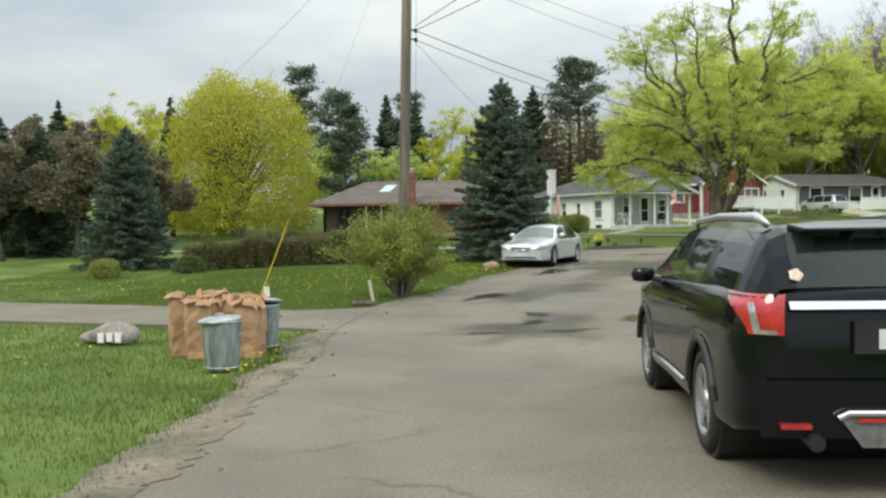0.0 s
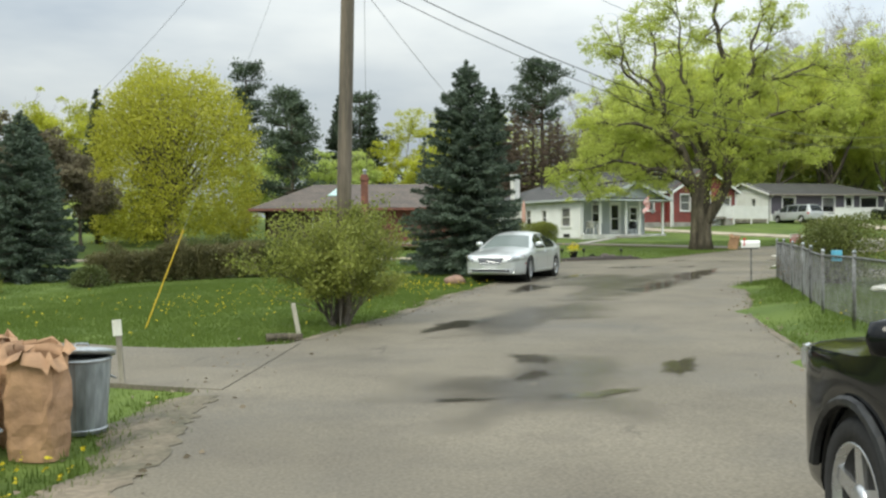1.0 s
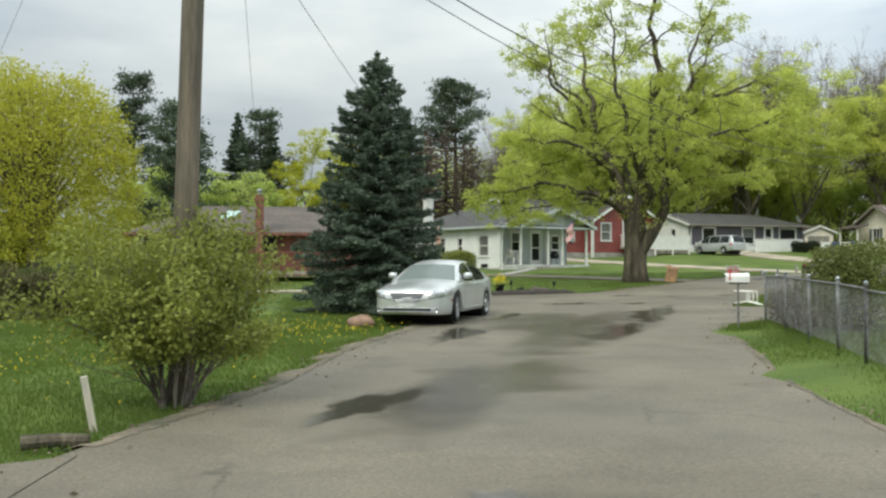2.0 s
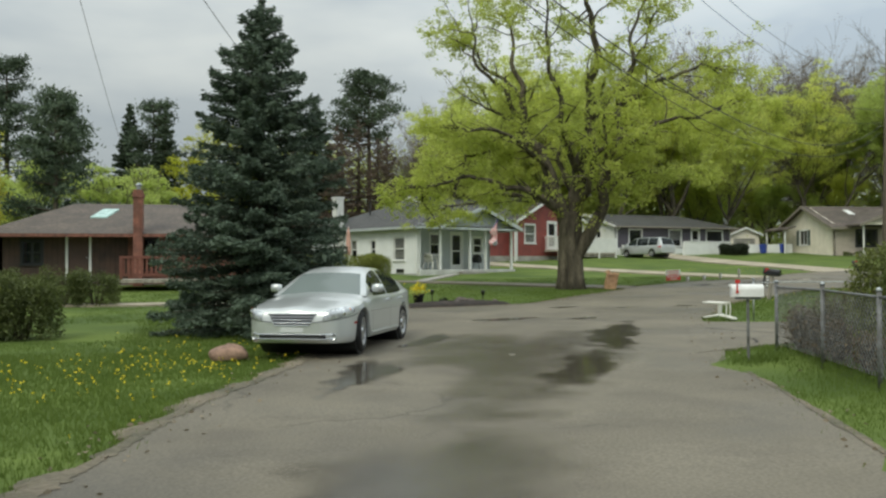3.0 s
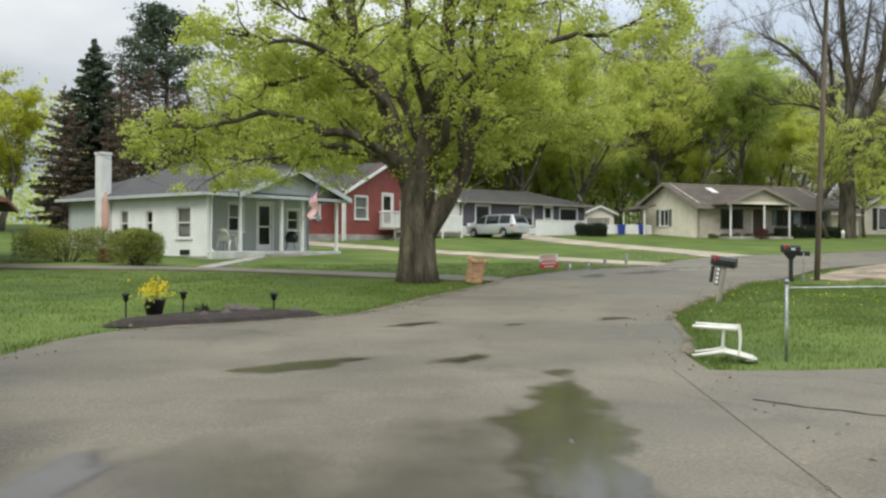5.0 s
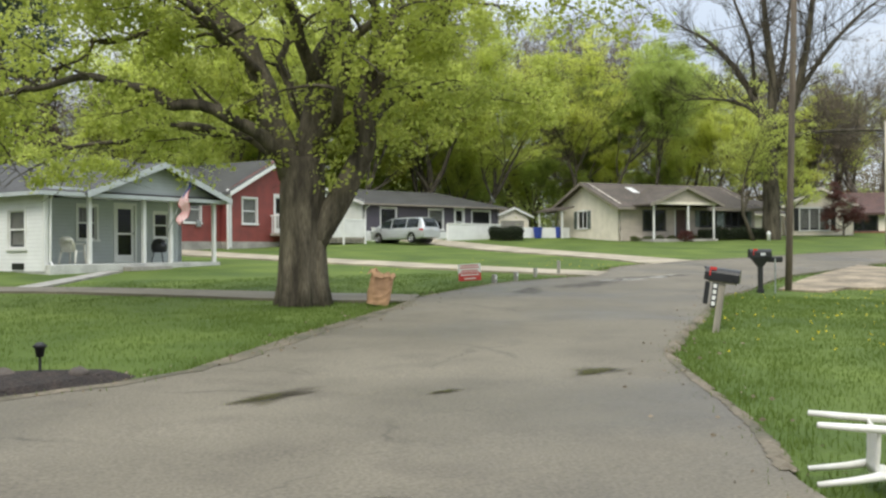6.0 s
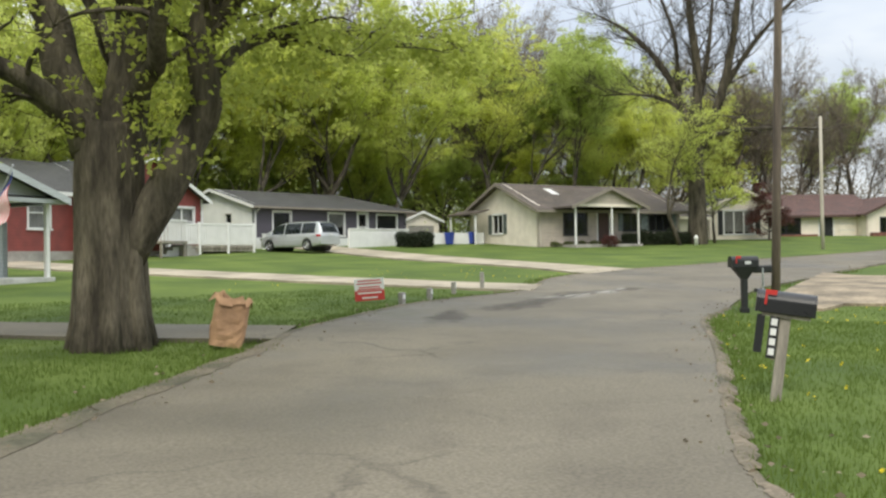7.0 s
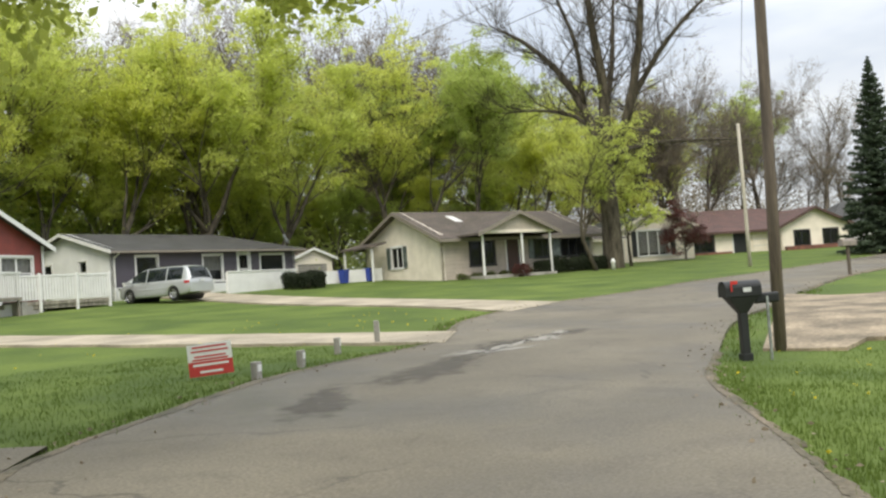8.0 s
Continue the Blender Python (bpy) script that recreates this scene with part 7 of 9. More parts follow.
            for k in range(spec.get("spokes", 6)):
                sp = Shape()
                sp.m = mw @ Matrix.Rotation(2 * math.pi * k / spec.get("spokes", 6), 4, 'Z')
                sp.add([(r * 0.08, -0.05, 0.075), (r * 0.66, -0.032, 0.09), (r * 0.66, 0.032, 0.09), (r * 0.08, 0.05, 0.075), (r * 0.08, -0.05, 0.03), (r * 0.66, -0.032, 0.03), (r * 0.66, 0.032, 0.03), (r * 0.08, 0.05, 0.03)], [(0, 1, 2, 3), (0, 4, 5, 1), (1, 5, 6, 2), (2, 6, 7, 3), (3, 7, 4, 0)])
                part("spoke", sp, M["alloy"], tob)
            hb = Shape()
            hb.m = mw
            hb.lathe([(r * 0.2, 0.02), (r * 0.2, 0.085), (r * 0.12, 0.098), (0.005, 0.1)], 14)
            part("hub_cap", hb, M["alloy"], tob, smooth=True)
    # mirrors
    for s in (-1, 1):
        yy, zz, xx = spec["mirror"]
        mi = Shape()
        mi.m = Matrix.Translation((s * xx, yy, zz))
        mi.lathe([(0.03, -0.075), (0.085, -0.06), (0.1, 0.0), (0.085, 0.06), (0.03, 0.075)], 12)
        mi.v = [(s * xx + (v[0] - s * xx) * 1.15, yy + (v[1] - yy) * 0.75, v[2]) for v in mi.v]
        mo = part("mirror", mi, spec.get("mirror_mat", paint), t, smooth=True)
        ar = Shape()
        ar.tube([(s * (xx - 0.16), yy - 0.02, zz - 0.05), (s * (xx - 0.03), yy, zz - 0.03)], 0.028, 8)
        part("mirror_arm", ar, M["black_plastic"], mo)
    # door handles and seams
    for s in (-1, 1):
        for yy in spec["handles"]:
            w = ev("wide", yy) + 0.012
            hd = Shape()
            hd.tube([(s * (w - 0.02), yy - 0.1, spec["handle_z"]), (s * (w + 0.02), yy - 0.07, spec["handle_z"] + 0.005), (s * (w + 0.02), yy + 0.07, spec["handle_z"] + 0.005), (s * (w - 0.02), yy + 0.1, spec["handle_z"])], 0.013, 6)
            part("door_handle", hd, spec.get("handle_mat", M["chrome"]), t)
        for yy in spec["seams"]:
            w = ev("wide", yy)
            zb, zs = max(low(yy), 0.22) + 0.08, spec["shoulder"]
            sm = Shape()
            zt = spec["belt"] - 0.06
            sm.sheet([[(s * (w * 1.004 + 0.003), yy - 0.004, z), (s * (w * 1.004 + 0.003), yy + 0.004, z)] for z in np.linspace(zb, zs, 4)], s < 0)
            part("door_seam", sm, M["black_plastic"], t)
    return t, ev, skin


def sedan():
    spec = dict(
        top=[(2.42, 0.56), (2.40, 0.66), (2.35, 0.735), (2.22, 0.790), (1.9, 0.860), (1.5, 0.925), (1.0, 0.975), (0.6, 0.965), (-1.3, 0.985), (-1.7, 1.03), (-2.1, 1.04), (-2.32, 1.01), (-2.40, 0.88), (-2.42, 0.72)],
        wide=[(2.42, 0.46), (2.40, 0.56), (2.36, 0.65), (2.28, 0.735), (2.15, 0.805), (1.95, 0.862), (1.5, 0.90), (0.5, 0.908), (-1.2, 0.908), (-1.8, 0.885), (-2.2, 0.81), (-2.36, 0.71), (-2.42, 0.6)],
        low=[(2.42, 0.27), (2.38, 0.22), (2.3, 0.20), (1.9, 0.19), (1.0, 0.21), (-1.0, 0.21), (-2.0, 0.24), (-2.3, 0.30), (-2.42, 0.42)],
        shoulder=0.72, axles=(1.38, -1.385), wheel=0.345,
        roof=[(1.08, 0.93), (0.8, 1.08), (0.45, 1.27), (0.2, 1.365), (-0.2, 1.42), (-0.7, 1.415), (-1.1, 1.345), (-1.5, 1.21), (-1.95, 1.03)],
        cabin_w=0.85, belt=0.965, peak=1.42, tumble=0.27, side_glass=[(-0.28, 0.62), (-1.42, -0.36)], screen=(1.08, 0.36), rear=(-1.95, -0.95), steer=7,
        seats=(-0.15, -1.0), mirror=(0.68, 1.06, 0.945), handles=(-0.18, -1.12), handle_z=0.84, seams=(0.86, -0.32, -1.12), spokes=6)
    f = Vector((-0.405, -0.914, 0))
    left = Vector((0.914, -0.405, 0))
    c = Vector((4.42, 31.72, 0)) - left * 0.80
    t, ev, skin_at = vehicle("car", "silver four-door saloon parked at the road edge", on_ground(c.x, c.y, math.degrees(math.atan2(-f.x, f.y)), 0.03) @ Matrix.Scale(0.91, 4), spec, M["silver"])

    def skin(y, a, z, out=0.0):
        return skin_at(y, a, z if z < 0.45 else 0.45 + (z - 0.45) * 0.95, out)
    # front: grille with bars, lamps, lower intake, plate blank
    gr = Shape()
    gr.sheet([[skin(1.2, a * (1 - 0.28 * k / 4), 0.690 - 0.19 * k / 4, 0.004) for a in np.linspace(-18.5, 18.5, 13)] for k in range(5)])
    g_ob = part("grille", gr, M["black_plastic"], t, "dark grille with bright cross bars")
    for k in range(5):
        f_ = k / 4
        br = Shape()
        br.tube([skin(1.2, a * (1 - 0.28 * f_), 0.690 - 0.19 * f_, 0.012) for a in np.linspace(-19, 19, 13)], 0.009 if k else 0.012, 6)
        part("grille_bar", br, M["chrome"], g_ob)
    for s in (-1, 1):
        hl = Shape()
        hl.sheet([[skin(1.2, s * a, lo + (hi - lo) * v, 0.014) for a, lo, hi in zip(np.linspace(23, 53, 11), np.linspace(0.575, 0.70, 11), (0.72, 0.745, 0.765, 0.78, 0.79, 0.80, 0.808, 0.814, 0.815, 0.81, 0.79))] for v in np.linspace(0, 1, 5)], s > 0)
        ho = part("headlight", hl, M["lamp_clear"], t, "clear wraparound headlight", smooth=True)
        for a, zz, rr in ((29, 0.665, 0.062), (38, 0.70, 0.056)):
            bl = Shape()
            bl.m = Matrix.Translation(skin(1.2, s * a, zz, -0.014)) @ pose(0, 0, 0, -90, 0, -s * a * 0.7)
            bl.lathe([(rr, 0.0), (rr * 0.92, 0.012), (rr * 0.5, 0.018), (0.005, 0.02)], 16)
            part("reflector", bl, M["chrome"], ho, smooth=True)
        am = Shape()
        am.m = Matrix.Translation(skin(1.2, s * 46, 0.755, 0.004)) @ pose(0, 0, 0, -90, 0, -s * 45)
        am.lathe([(0.024, 0), (0.02, 0.010), (0.005, 0.014)], 10)
        part("turn_lamp", am, M["lamp_amber"], ho, smooth=True)
        fg = Shape()
        fg.m = Matrix.Translation(skin(1.2, s * 30, 0.315, -0.01)) @ pose(0, 0, 0, -90, 0, -20 * s)
        fg.lathe([(0.062, -0.02), (0.062, 0.02), (0.052, 0.025), (0.048, 0.012), (0.005, 0.02)], 18)
        part("fog_lamp", fg, M["lamp_clear"], t, "round chrome-ringed fog lamp", smooth=True)
        mk = Shape()
        mk.sheet([[skin(1.2, s * a, z, 0.006) for a in np.linspace(52, 60, 4)] for z in (0.50, 0.54)], s > 0)
        part("side_marker", mk, M["lamp_red"], t, "small red side marker")
        bs = Shape()
        bs.tube([(s * (ev("wide", y) + 0.004), y, 0.30) for y in np.linspace(-0.9, 0.95, 9)], 0.022, 6)
        part("sill_strip", bs, M["silver"], t)
        rb = Shape()
        rb.tube([(s * (ev("wide", y) * 1.003), y, 0.685) for y in np.linspace(-1.9, 1.0, 12)], 0.009, 5)
        part("body_crease", rb, M["silver"], t)
        bl_ = Shape()
        bl_.tube([skin(1.2, s * a, 0.565 + 0.003 * (a - 22), 0.002) for a in np.linspace(14, 60, 12)], 0.007, 5)
        part("bumper_seam", bl_, M["black_plastic"], t)
    it = Shape()
    it.sheet([[skin(1.2, a, z, 0.010) for a in np.linspace(-25, 25, 13)] for z in (0.345, 0.29)])
    part("lower_intake", it, M["black_plastic"], t)
    for zz in (0.28, 0.355):
        cr = Shape()
        cr.tube([skin(1.2, a, zz, 0.016) for a in np.linspace(-30, 30, 15)], 0.008, 6)
        part("chrome_bar", cr, M["chrome"], t)
    pl = Shape()
    pl.sheet([[skin(1.2, a, z, 0.012) for a in np.linspace(-9, 9, 5)] for z in (0.465, 0.385)])
    part("plate_holder", pl, M["plate"], t)
    wp = Shape()
    wp.tube([(-0.45, 0.99, 0.955), (-0.1, 0.93, 0.98), (0.12, 0.91, 0.985)], 0.012, 5)
    part("wiper", wp, M["black_plastic"], t)
    an = Shape()
    an.m = Matrix.Translation((0, -1.0, 1.28))
    an.lathe([(0.035, 0), (0.02, 0.05), (0.005, 0.07)], 8)
    part("aerial", an, M["silver"], t)
    for s in (-1, 1):
        tl = Shape()
        tl.sheet([[skin_at(-1.2, 180 - s * a, z, 0.008) for a in np.linspace(30, 46, 6)] for z in (0.78, 0.86, 0.94)], s < 0)
        part("tail_light", tl, M["lamp_red"], t, smooth=True)


sedan()


def suv():
    spec = dict(
        top=[(2.50, 0.70), (2.45, 0.95), (2.3, 1.05), (1.9, 1.10), (1.35, 1.17), (1.0, 1.20), (-2.2, 1.29), (-2.42, 1.29), (-2.48, 1.22), (-2.5, 0.9)],
        wide=[(2.50, 0.70), (2.4, 0.86), (2.1, 0.95), (1.5, 0.99), (0.0, 0.985), (-1.5, 0.99), (-2.0, 0.98), (-2.25, 0.95), (-2.40, 0.88), (-2.47, 0.80), (-2.5, 0.70)],
        low=[(2.50, 0.45), (2.3, 0.28), (1.9, 0.27), (0.9, 0.28), (-0.9, 0.28), (-1.9, 0.30), (-2.3, 0.36), (-2.5, 0.48)],
        shoulder=0.98, axles=(1.50, -1.36), wheel=0.385,
        roof=[(1.30, 1.16), (0.95, 1.35), (0.55, 1.58), (0.35, 1.66), (-0.3, 1.70), (-1.4, 1.69), (-2.05, 1.665), (-2.24, 1.62), (-2.36, 1.48), (-2.47, 1.28)],
        cabin_w=0.93, belt=1.235, peak=1.70, tumble=0.22, side_glass=[(-0.10, 0.80), (-0.98, -0.20), (-2.05, -1.20)], screen=(1.30, 0.36), rear=(-2.47, -2.22),
        seats=(0.05, -0.85), mirror=(0.82, 1.20, 1.10), handles=(-0.0, -0.92), handle_z=1.02, seams=(0.98, -0.14, -1.08), spokes=5, handle_mat=M["black_paint"], mirror_mat=M["black_paint"])
    t, ev, skin = vehicle("car", "black four-door sport utility vehicle, wet with rain", on_ground(3.46, 8.2, -3.2, 0.03) @ Matrix.Scale(0.9, 4), spec, M["black_paint"])
    for s in (-1, 1):
        rr = Shape()
        rr.tube([(s * 0.68, 0.30, 1.655), (s * 0.70, 0.12, 1.700), (s * 0.71, -0.8, 1.735), (s * 0.70, -1.85, 1.725), (s * 0.68, -2.02, 1.67)], [0.02, 0.028, 0.028, 0.032, 0.024], 8)
        part("roof_rail", rr, M["alloy"], t, "silver roof rail", smooth=True)
        # tail lights wrap the corner
        tl = Shape()
        tl.sheet([[skin(-1.2, 180 - s * a, 0.99 + 0.25 * v, 0.010) for a in np.linspace(28.5, 37 + 13 * v ** 1.6, 9)] for v in np.linspace(0, 1, 7)], s < 0)
        tlo = part("tail_light", tl, M["lamp_red"], t, "red wraparound tail light with white inset", smooth=True)
        wi = Shape()
        wi.sheet([[skin(-1.2, 180 - s * (a + 2 * v), 1.0 + 0.19 * v, 0.018) for a in np.linspace(33.4, 35.4, 3)] for v in np.linspace(0, 1, 4)], s < 0)
        wi.sheet([[skin(-1.2, 180 - s * a, z, 0.018) for a in np.linspace(30, 35.4, 4)] for z in (0.995, 1.02)], s < 0)
        part("reverse_lamp", wi, M["lamp_clear"], tlo)
        ms = Shape()
        ms.tube([(s * (ev("wide", y) + 0.008), y, 0.43) for y in np.linspace(-0.75, 0.85, 7)], 0.018, 6)
        part("chrome_strip", ms, M["chrome"], t)
        for wy in spec["axles"]:
            cl = Shape()
            cl.tube([(s * (ev("wide", wy) + 0.004), wy + 0.45 * math.cos(a), 0.385 + 0.45 * math.sin(a)) for a in np.linspace(0.15, math.pi - 0.15, 13)], 0.028, 6)
            part("arch_trim", cl, M["black_plastic"], t)
        rf = Shape()
        rf.box(s * 0.66 - 0.09, s * 0.66 + 0.09, -2.585, -2.5, 0.43, 0.46)
        part("reflector", rf, M["lamp_red"], t)
        hl = Shape()
        hl.box(s * 0.72 - 0.17, s * 0.72 + 0.17, 2.25, 2.46, 0.85, 1.0)
        part("headlight", hl, M["lamp_clear"], t, bevel=0.04)
        ex = Shape()
        ex.tube([(s * 0.55, -2.45, 0.36), (s * 0.55, -2.62, 0.35)], 0.05, 14)
        part("exhaust_tip", ex, M["black_metal"], t)
    bar = Shape()
    bar.sheet([[(x, -2.535 + 0.02 * x * x + dy, z) for x in np.linspace(-0.68, 0.68, 9)] for z, dy in ((1.145, 0.01), (1.155, -0.018), (1.20, 0.015))], False)
    part("chrome_bar", bar, M["chrome"], t, "wide chrome tailgate bar")
    pl = Shape()
    pl.box(-0.30, 0.30, -2.54, -2.51, 0.88, 1.08)
    po = part("plate_recess", pl, M["black_plastic"], t)
    nb = Shape()
    nb.box(-0.16, 0.16, -2.55, -2.541, 0.91, 1.03)
    part("number_plate", nb, M["plate"], po)
    sp = Shape()
    sp.add([(-0.60, -2.18, 1.675), (0.60, -2.18, 1.675), (0.55, -2.40, 1.645), (-0.55, -2.40, 1.645), (-0.60, -2.18, 1.63), (0.60, -2.18, 1.63), (0.55, -2.40, 1.625), (-0.55, -2.40, 1.625)], [(3, 2, 1, 0), (4, 5, 6, 7), (2, 3, 7, 6), (0, 1, 5, 4), (1, 2, 6, 5), (3, 0, 4, 7)])
    part("spoiler", sp, M["black_paint"], t, bevel=0.012)
    bp = Shape()
    bp.sheet([[(x, -2.56 + 0.06 * abs(x) ** 3, z - 0.03 * (z < 0.5)) for x in np.linspace(-0.86, 0.86, 11)] for z in (0.40, 0.46, 0.66, 0.72)], False)
    part("bumper", bp, M["black_paint"], t, smooth=True)
    sk = Shape()
    sk.sheet([[(x * (1 - 0.35 * (0.52 - z) / 0.2), -2.585, z) for x in np.linspace(-0.42, 0.42, 5)] for z in (0.32, 0.40, 0.52)], False)
    so = part("skid_plate", sk, M["galv_dull"], t, "grey skid plate with a bright upper edge")
    se = Shape()
    se.tube([(-0.42, -2.60, 0.50), (-0.36, -2.60, 0.53), (0.36, -2.60, 0.53), (0.42, -2.60, 0.50)], 0.018, 6)
    part("edge", se, M["chrome"], so)
    rs = Shape()
    rs.box(-0.3, 0.3, -2.60, -2.588, 0.475, 0.50)
    part("reflector", rs, M["lamp_red"], so)
    hi = Shape()
    hi.tube([(0, -2.45, 0.42), (0, -2.66, 0.42)], 0.055, 12)
    part("hitch", hi, M["black_metal"], t)
    sticker = Shape()
    sticker.m = Matrix.Translation((-0.62, -2.445, 1.36)) @ pose(0, 0, 0, 58)
    sticker.lathe([(0.048, 0), (0.03, 0.003)], 5)
    part("sticker", sticker, M["peach_paper"], t, "small peach window sticker")
    wp = Shape()
    wp.tube([(-0.05, -2.50, 1.31), (0.35, -2.47, 1.34)], 0.014, 6)
    part("rear_wiper", wp, M["black_plastic"], t)


suv()


def minivan():
    spec = dict(
        top=[(2.50, 0.62), (2.42, 0.78), (2.2, 0.87), (1.8, 0.98), (1.55, 1.05), (1.0, 1.02), (-2.2, 1.05), (-2.42, 1.05), (-2.48, 0.98), (-2.5, 0.8)],
        wide=[(2.50, 0.62), (2.4, 0.78), (2.1, 0.92), (1.5, 0.97), (0.0, 0.97), (-1.5, 0.97), (-2.2, 0.95), (-2.42, 0.88), (-2.5, 0.82)],
        low=[(2.50, 0.35), (2.3, 0.22), (1.9, 0.22), (0.9, 0.22), (-0.9, 0.22), (-1.9, 0.24), (-2.3, 0.30), (-2.5, 0.40)],
        shoulder=0.80, axles=(1.58, -1.45), wheel=0.33,
        roof=[(1.95, 1.03), (1.5, 1.25), (1.05, 1.50), (0.75, 1.62), (0.2, 1.70), (-1.3, 1.71), (-2.0, 1.67), (-2.2, 1.60), (-2.36, 1.36), (-2.48, 1.06)],
        cabin_w=0.91, belt=1.03, peak=1.71, tumble=0.22, side_glass=[(0.42, 1.35), (-0.92, 0.34), (-2.02, -1.0)], screen=(1.95, 0.78), rear=(-2.48, -2.16),
        seats=(0.6, -0.4), mirror=(1.3, 1.05, 1.06), handles=(0.5, 0.2), handle_z=0.92, seams=(1.25, 0.38, -0.96), spokes=5, handle_mat=M["black_plastic"])
    t, ev, skin = vehicle("minivan", "silver minivan with dark windows parked on the drive", on_ground(31.50, 79.92, 22, 0.04) @ Matrix.Scale(0.83, 4), spec, M["van_silver"])
    for s in (-1, 1):
        tl = Shape()
        tl.sheet([[skin(-1.2, 180 - s * a, z, 0.012) for a in np.linspace(34, 44, 5)] for z in (0.80, 0.92, 1.02)], s < 0)
        part("tail_light", tl, M["lamp_red"], t, "red corner tail light")
        hl = Shape()
        hl.box(s * 0.68 - 0.18, s * 0.68 + 0.18, 2.2, 2.45, 0.68, 0.82)
        part("headlight", hl, M["lamp_clear"], t, bevel=0.04)
        rr = Shape()
        rr.tube([(s * 0.62, 0.6, 1.68), (s * 0.62, -0.6, 1.745), (s * 0.62, -1.9, 1.71)], 0.018, 6)
        part("roof_rail", rr, M["black_plastic"], t)
        mo = Shape()
        mo.tube([(s * (ev("wide", y) + 0.006), y, 0.62) for y in np.linspace(-1.0, 1.1, 7)], 0.025, 6)
        part("side_moulding", mo, M["van_silver"], t)
    pl = Shape()
    pl.box(-0.17, 0.17, -2.53, -2.50, 0.86, 0.98)
    part("number_plate", pl, M["plate"], t)
    bp = Shape()
    bp.sheet([[(x, -2.54 + 0.08 * abs(x) ** 3, z) for x in np.linspace(-0.86, 0.86, 9)] for z in (0.36, 0.44, 0.64, 0.70)], False)
    part("bumper", bp, M["van_silver"], t, smooth=True)


minivan()


# ---------- poles and wires ----------
def utility_pole(name, x, y, top, r0, r1, material, label, lean=(0, 0), arms=True):
    t = thing(name, label, "utility pole", on_ground(x, y))
    sh = Shape()
    sh.tube([(lean[0] * k * top, lean[1] * k * top, -0.3 + (top + 0.3) * k) for k in (0, 0.3, 0.6, 1.0)], [r0, r0 * 0.7 + r1 * 0.3, r0 * 0.4 + r1 * 0.6, r1], 14)
    part("shaft", sh, material, t, smooth=True)
    return t


P1 = (-0.36, 21.1)
pole_a = utility_pole("utility_pole", *P1, 9.6, 0.128, 0.10, M["pole_wood"], "weathered grey-brown wooden utility pole", (0.030, 0.0))
for k, (dx, dz) in enumerate(((0.30, 5.55), (0.30, 5.75), (0.28, 7.2))):
    br = Shape()
    br.tube([(0.15, 0, dz), (dx + 0.10, 0.02, dz + 0.02)], 0.02, 6)
    br.m = Matrix.Translation((dx + 0.08, 0.02, dz))
    br.lathe([(0.02, -0.05), (0.045, -0.02), (0.03, 0.0), (0.045, 0.02), (0.02, 0.05)], 10)
    part("bracket", br, M["black_metal"], pole_a)
P2 = (27.6, 49.25)
pole_b = utility_pole("utility_pole", *P2, 10.5, 0.092, 0.072, M["pole_dark"], "weathered brown wooden utility pole by the lane", (0.022, -0.018))
P3 = (56.75, 67.44)
pole_c = utility_pole("service_pole", *P3, 7.2, 0.10, 0.08, M["pale_pole"], "pale slim service pole in the lawn")


def wire(a, b, sag, label, r=0.012):
    a, b = Vector(a), Vector(b)
    sh = Shape()
    pts = []
    for k in range(17):
        s = k / 16
        p = a.lerp(b, s)
        pts.append((p.x, p.y, p.z - 4 * sag * s * (1 - s)))
    sh.tube(pts, r, 5)
    return solid("overhead_wire", sh, M["wire"], label, "cable", group="overhead wires")


za, zb_ = ground_z(*P1), ground_z(*P2)
A = lambda z: (P1[0] + 0.2 + 0.03 * z, P1[1], za + z)
B = lambda z: (P2[0], P2[1], zb_ + z)
wire(A(5.75), B(6.6), 2.0, "thick black cable bundle between the poles", 0.0096)
wire(A(5.55), B(6.35), 2.1, "black telephone cable between the poles", 0.0072)
wire(A(7.55), B(8.6), 1.6, "thin overhead power line between the poles", 0.0054)
wire(A(7.25), B(8.3), 1.75, "thin overhead power line between the poles", 0.0054)
wire(A(5.85), (8.0, 2.0, 6.9), 0.2, "overhead cable looping across the street", 0.0084)
wire(A(5.75), (12.0, 0.0, 7.2), 0.25, "overhead cable looping across the street", 0.0084)
wire(A(5.5), (10.6, 66.5, 3.9), 0.9, "thin service wire to the porch house", 0.0048)
wire(A(8.9), (-16.0, 47.0, 5.5), 0.8, "thin service wire over the garden", 0.0048)
wire(A(7.6), (-1.8, 57, 4.2), 0.6, "thin service wire to the brick house", 0.0048)
wire(B(6.6), (*P3, ground_z(*P3) + 7.0), 0.5, "overhead wire to the pale service pole", 0.0060)
wire(B(8.9), (42.48, 88.4, 15.89), 0.3, "black cable from the lane's pole into the wood", 0.011)
wire(B(7.2), (54.57, 98.95, 19.4), 0.4, "black cable from the lane's pole into the wood", 0.011)
wire(B(6.7), (52.29, 95.7, 18.16), 0.9, "thin cable from the lane's pole into the wood", 0.009)
wire(B(8.9), (70, 30, 12), 0.6, "overhead power line along the lane", 0.0060)

gy = thing("guy_wire", "steel guy wire with yellow plastic guard", "guy wire", on_ground(-3.45, 20.8))
gg = Shape()
gg.tube([(0, 0, -0.05), (0.63, 0, 1.55)], 0.011, 8)
part("guard", gg, M["yellow_plastic"], gy)
gw = Shape()
gw.tube([(0.63, 0, 1.55), (P1[0] + 3.45 + 0.15, P1[1] - 20.8, 8.4)], 0.003, 5)
part("cable", gw, M["galv"], gy)


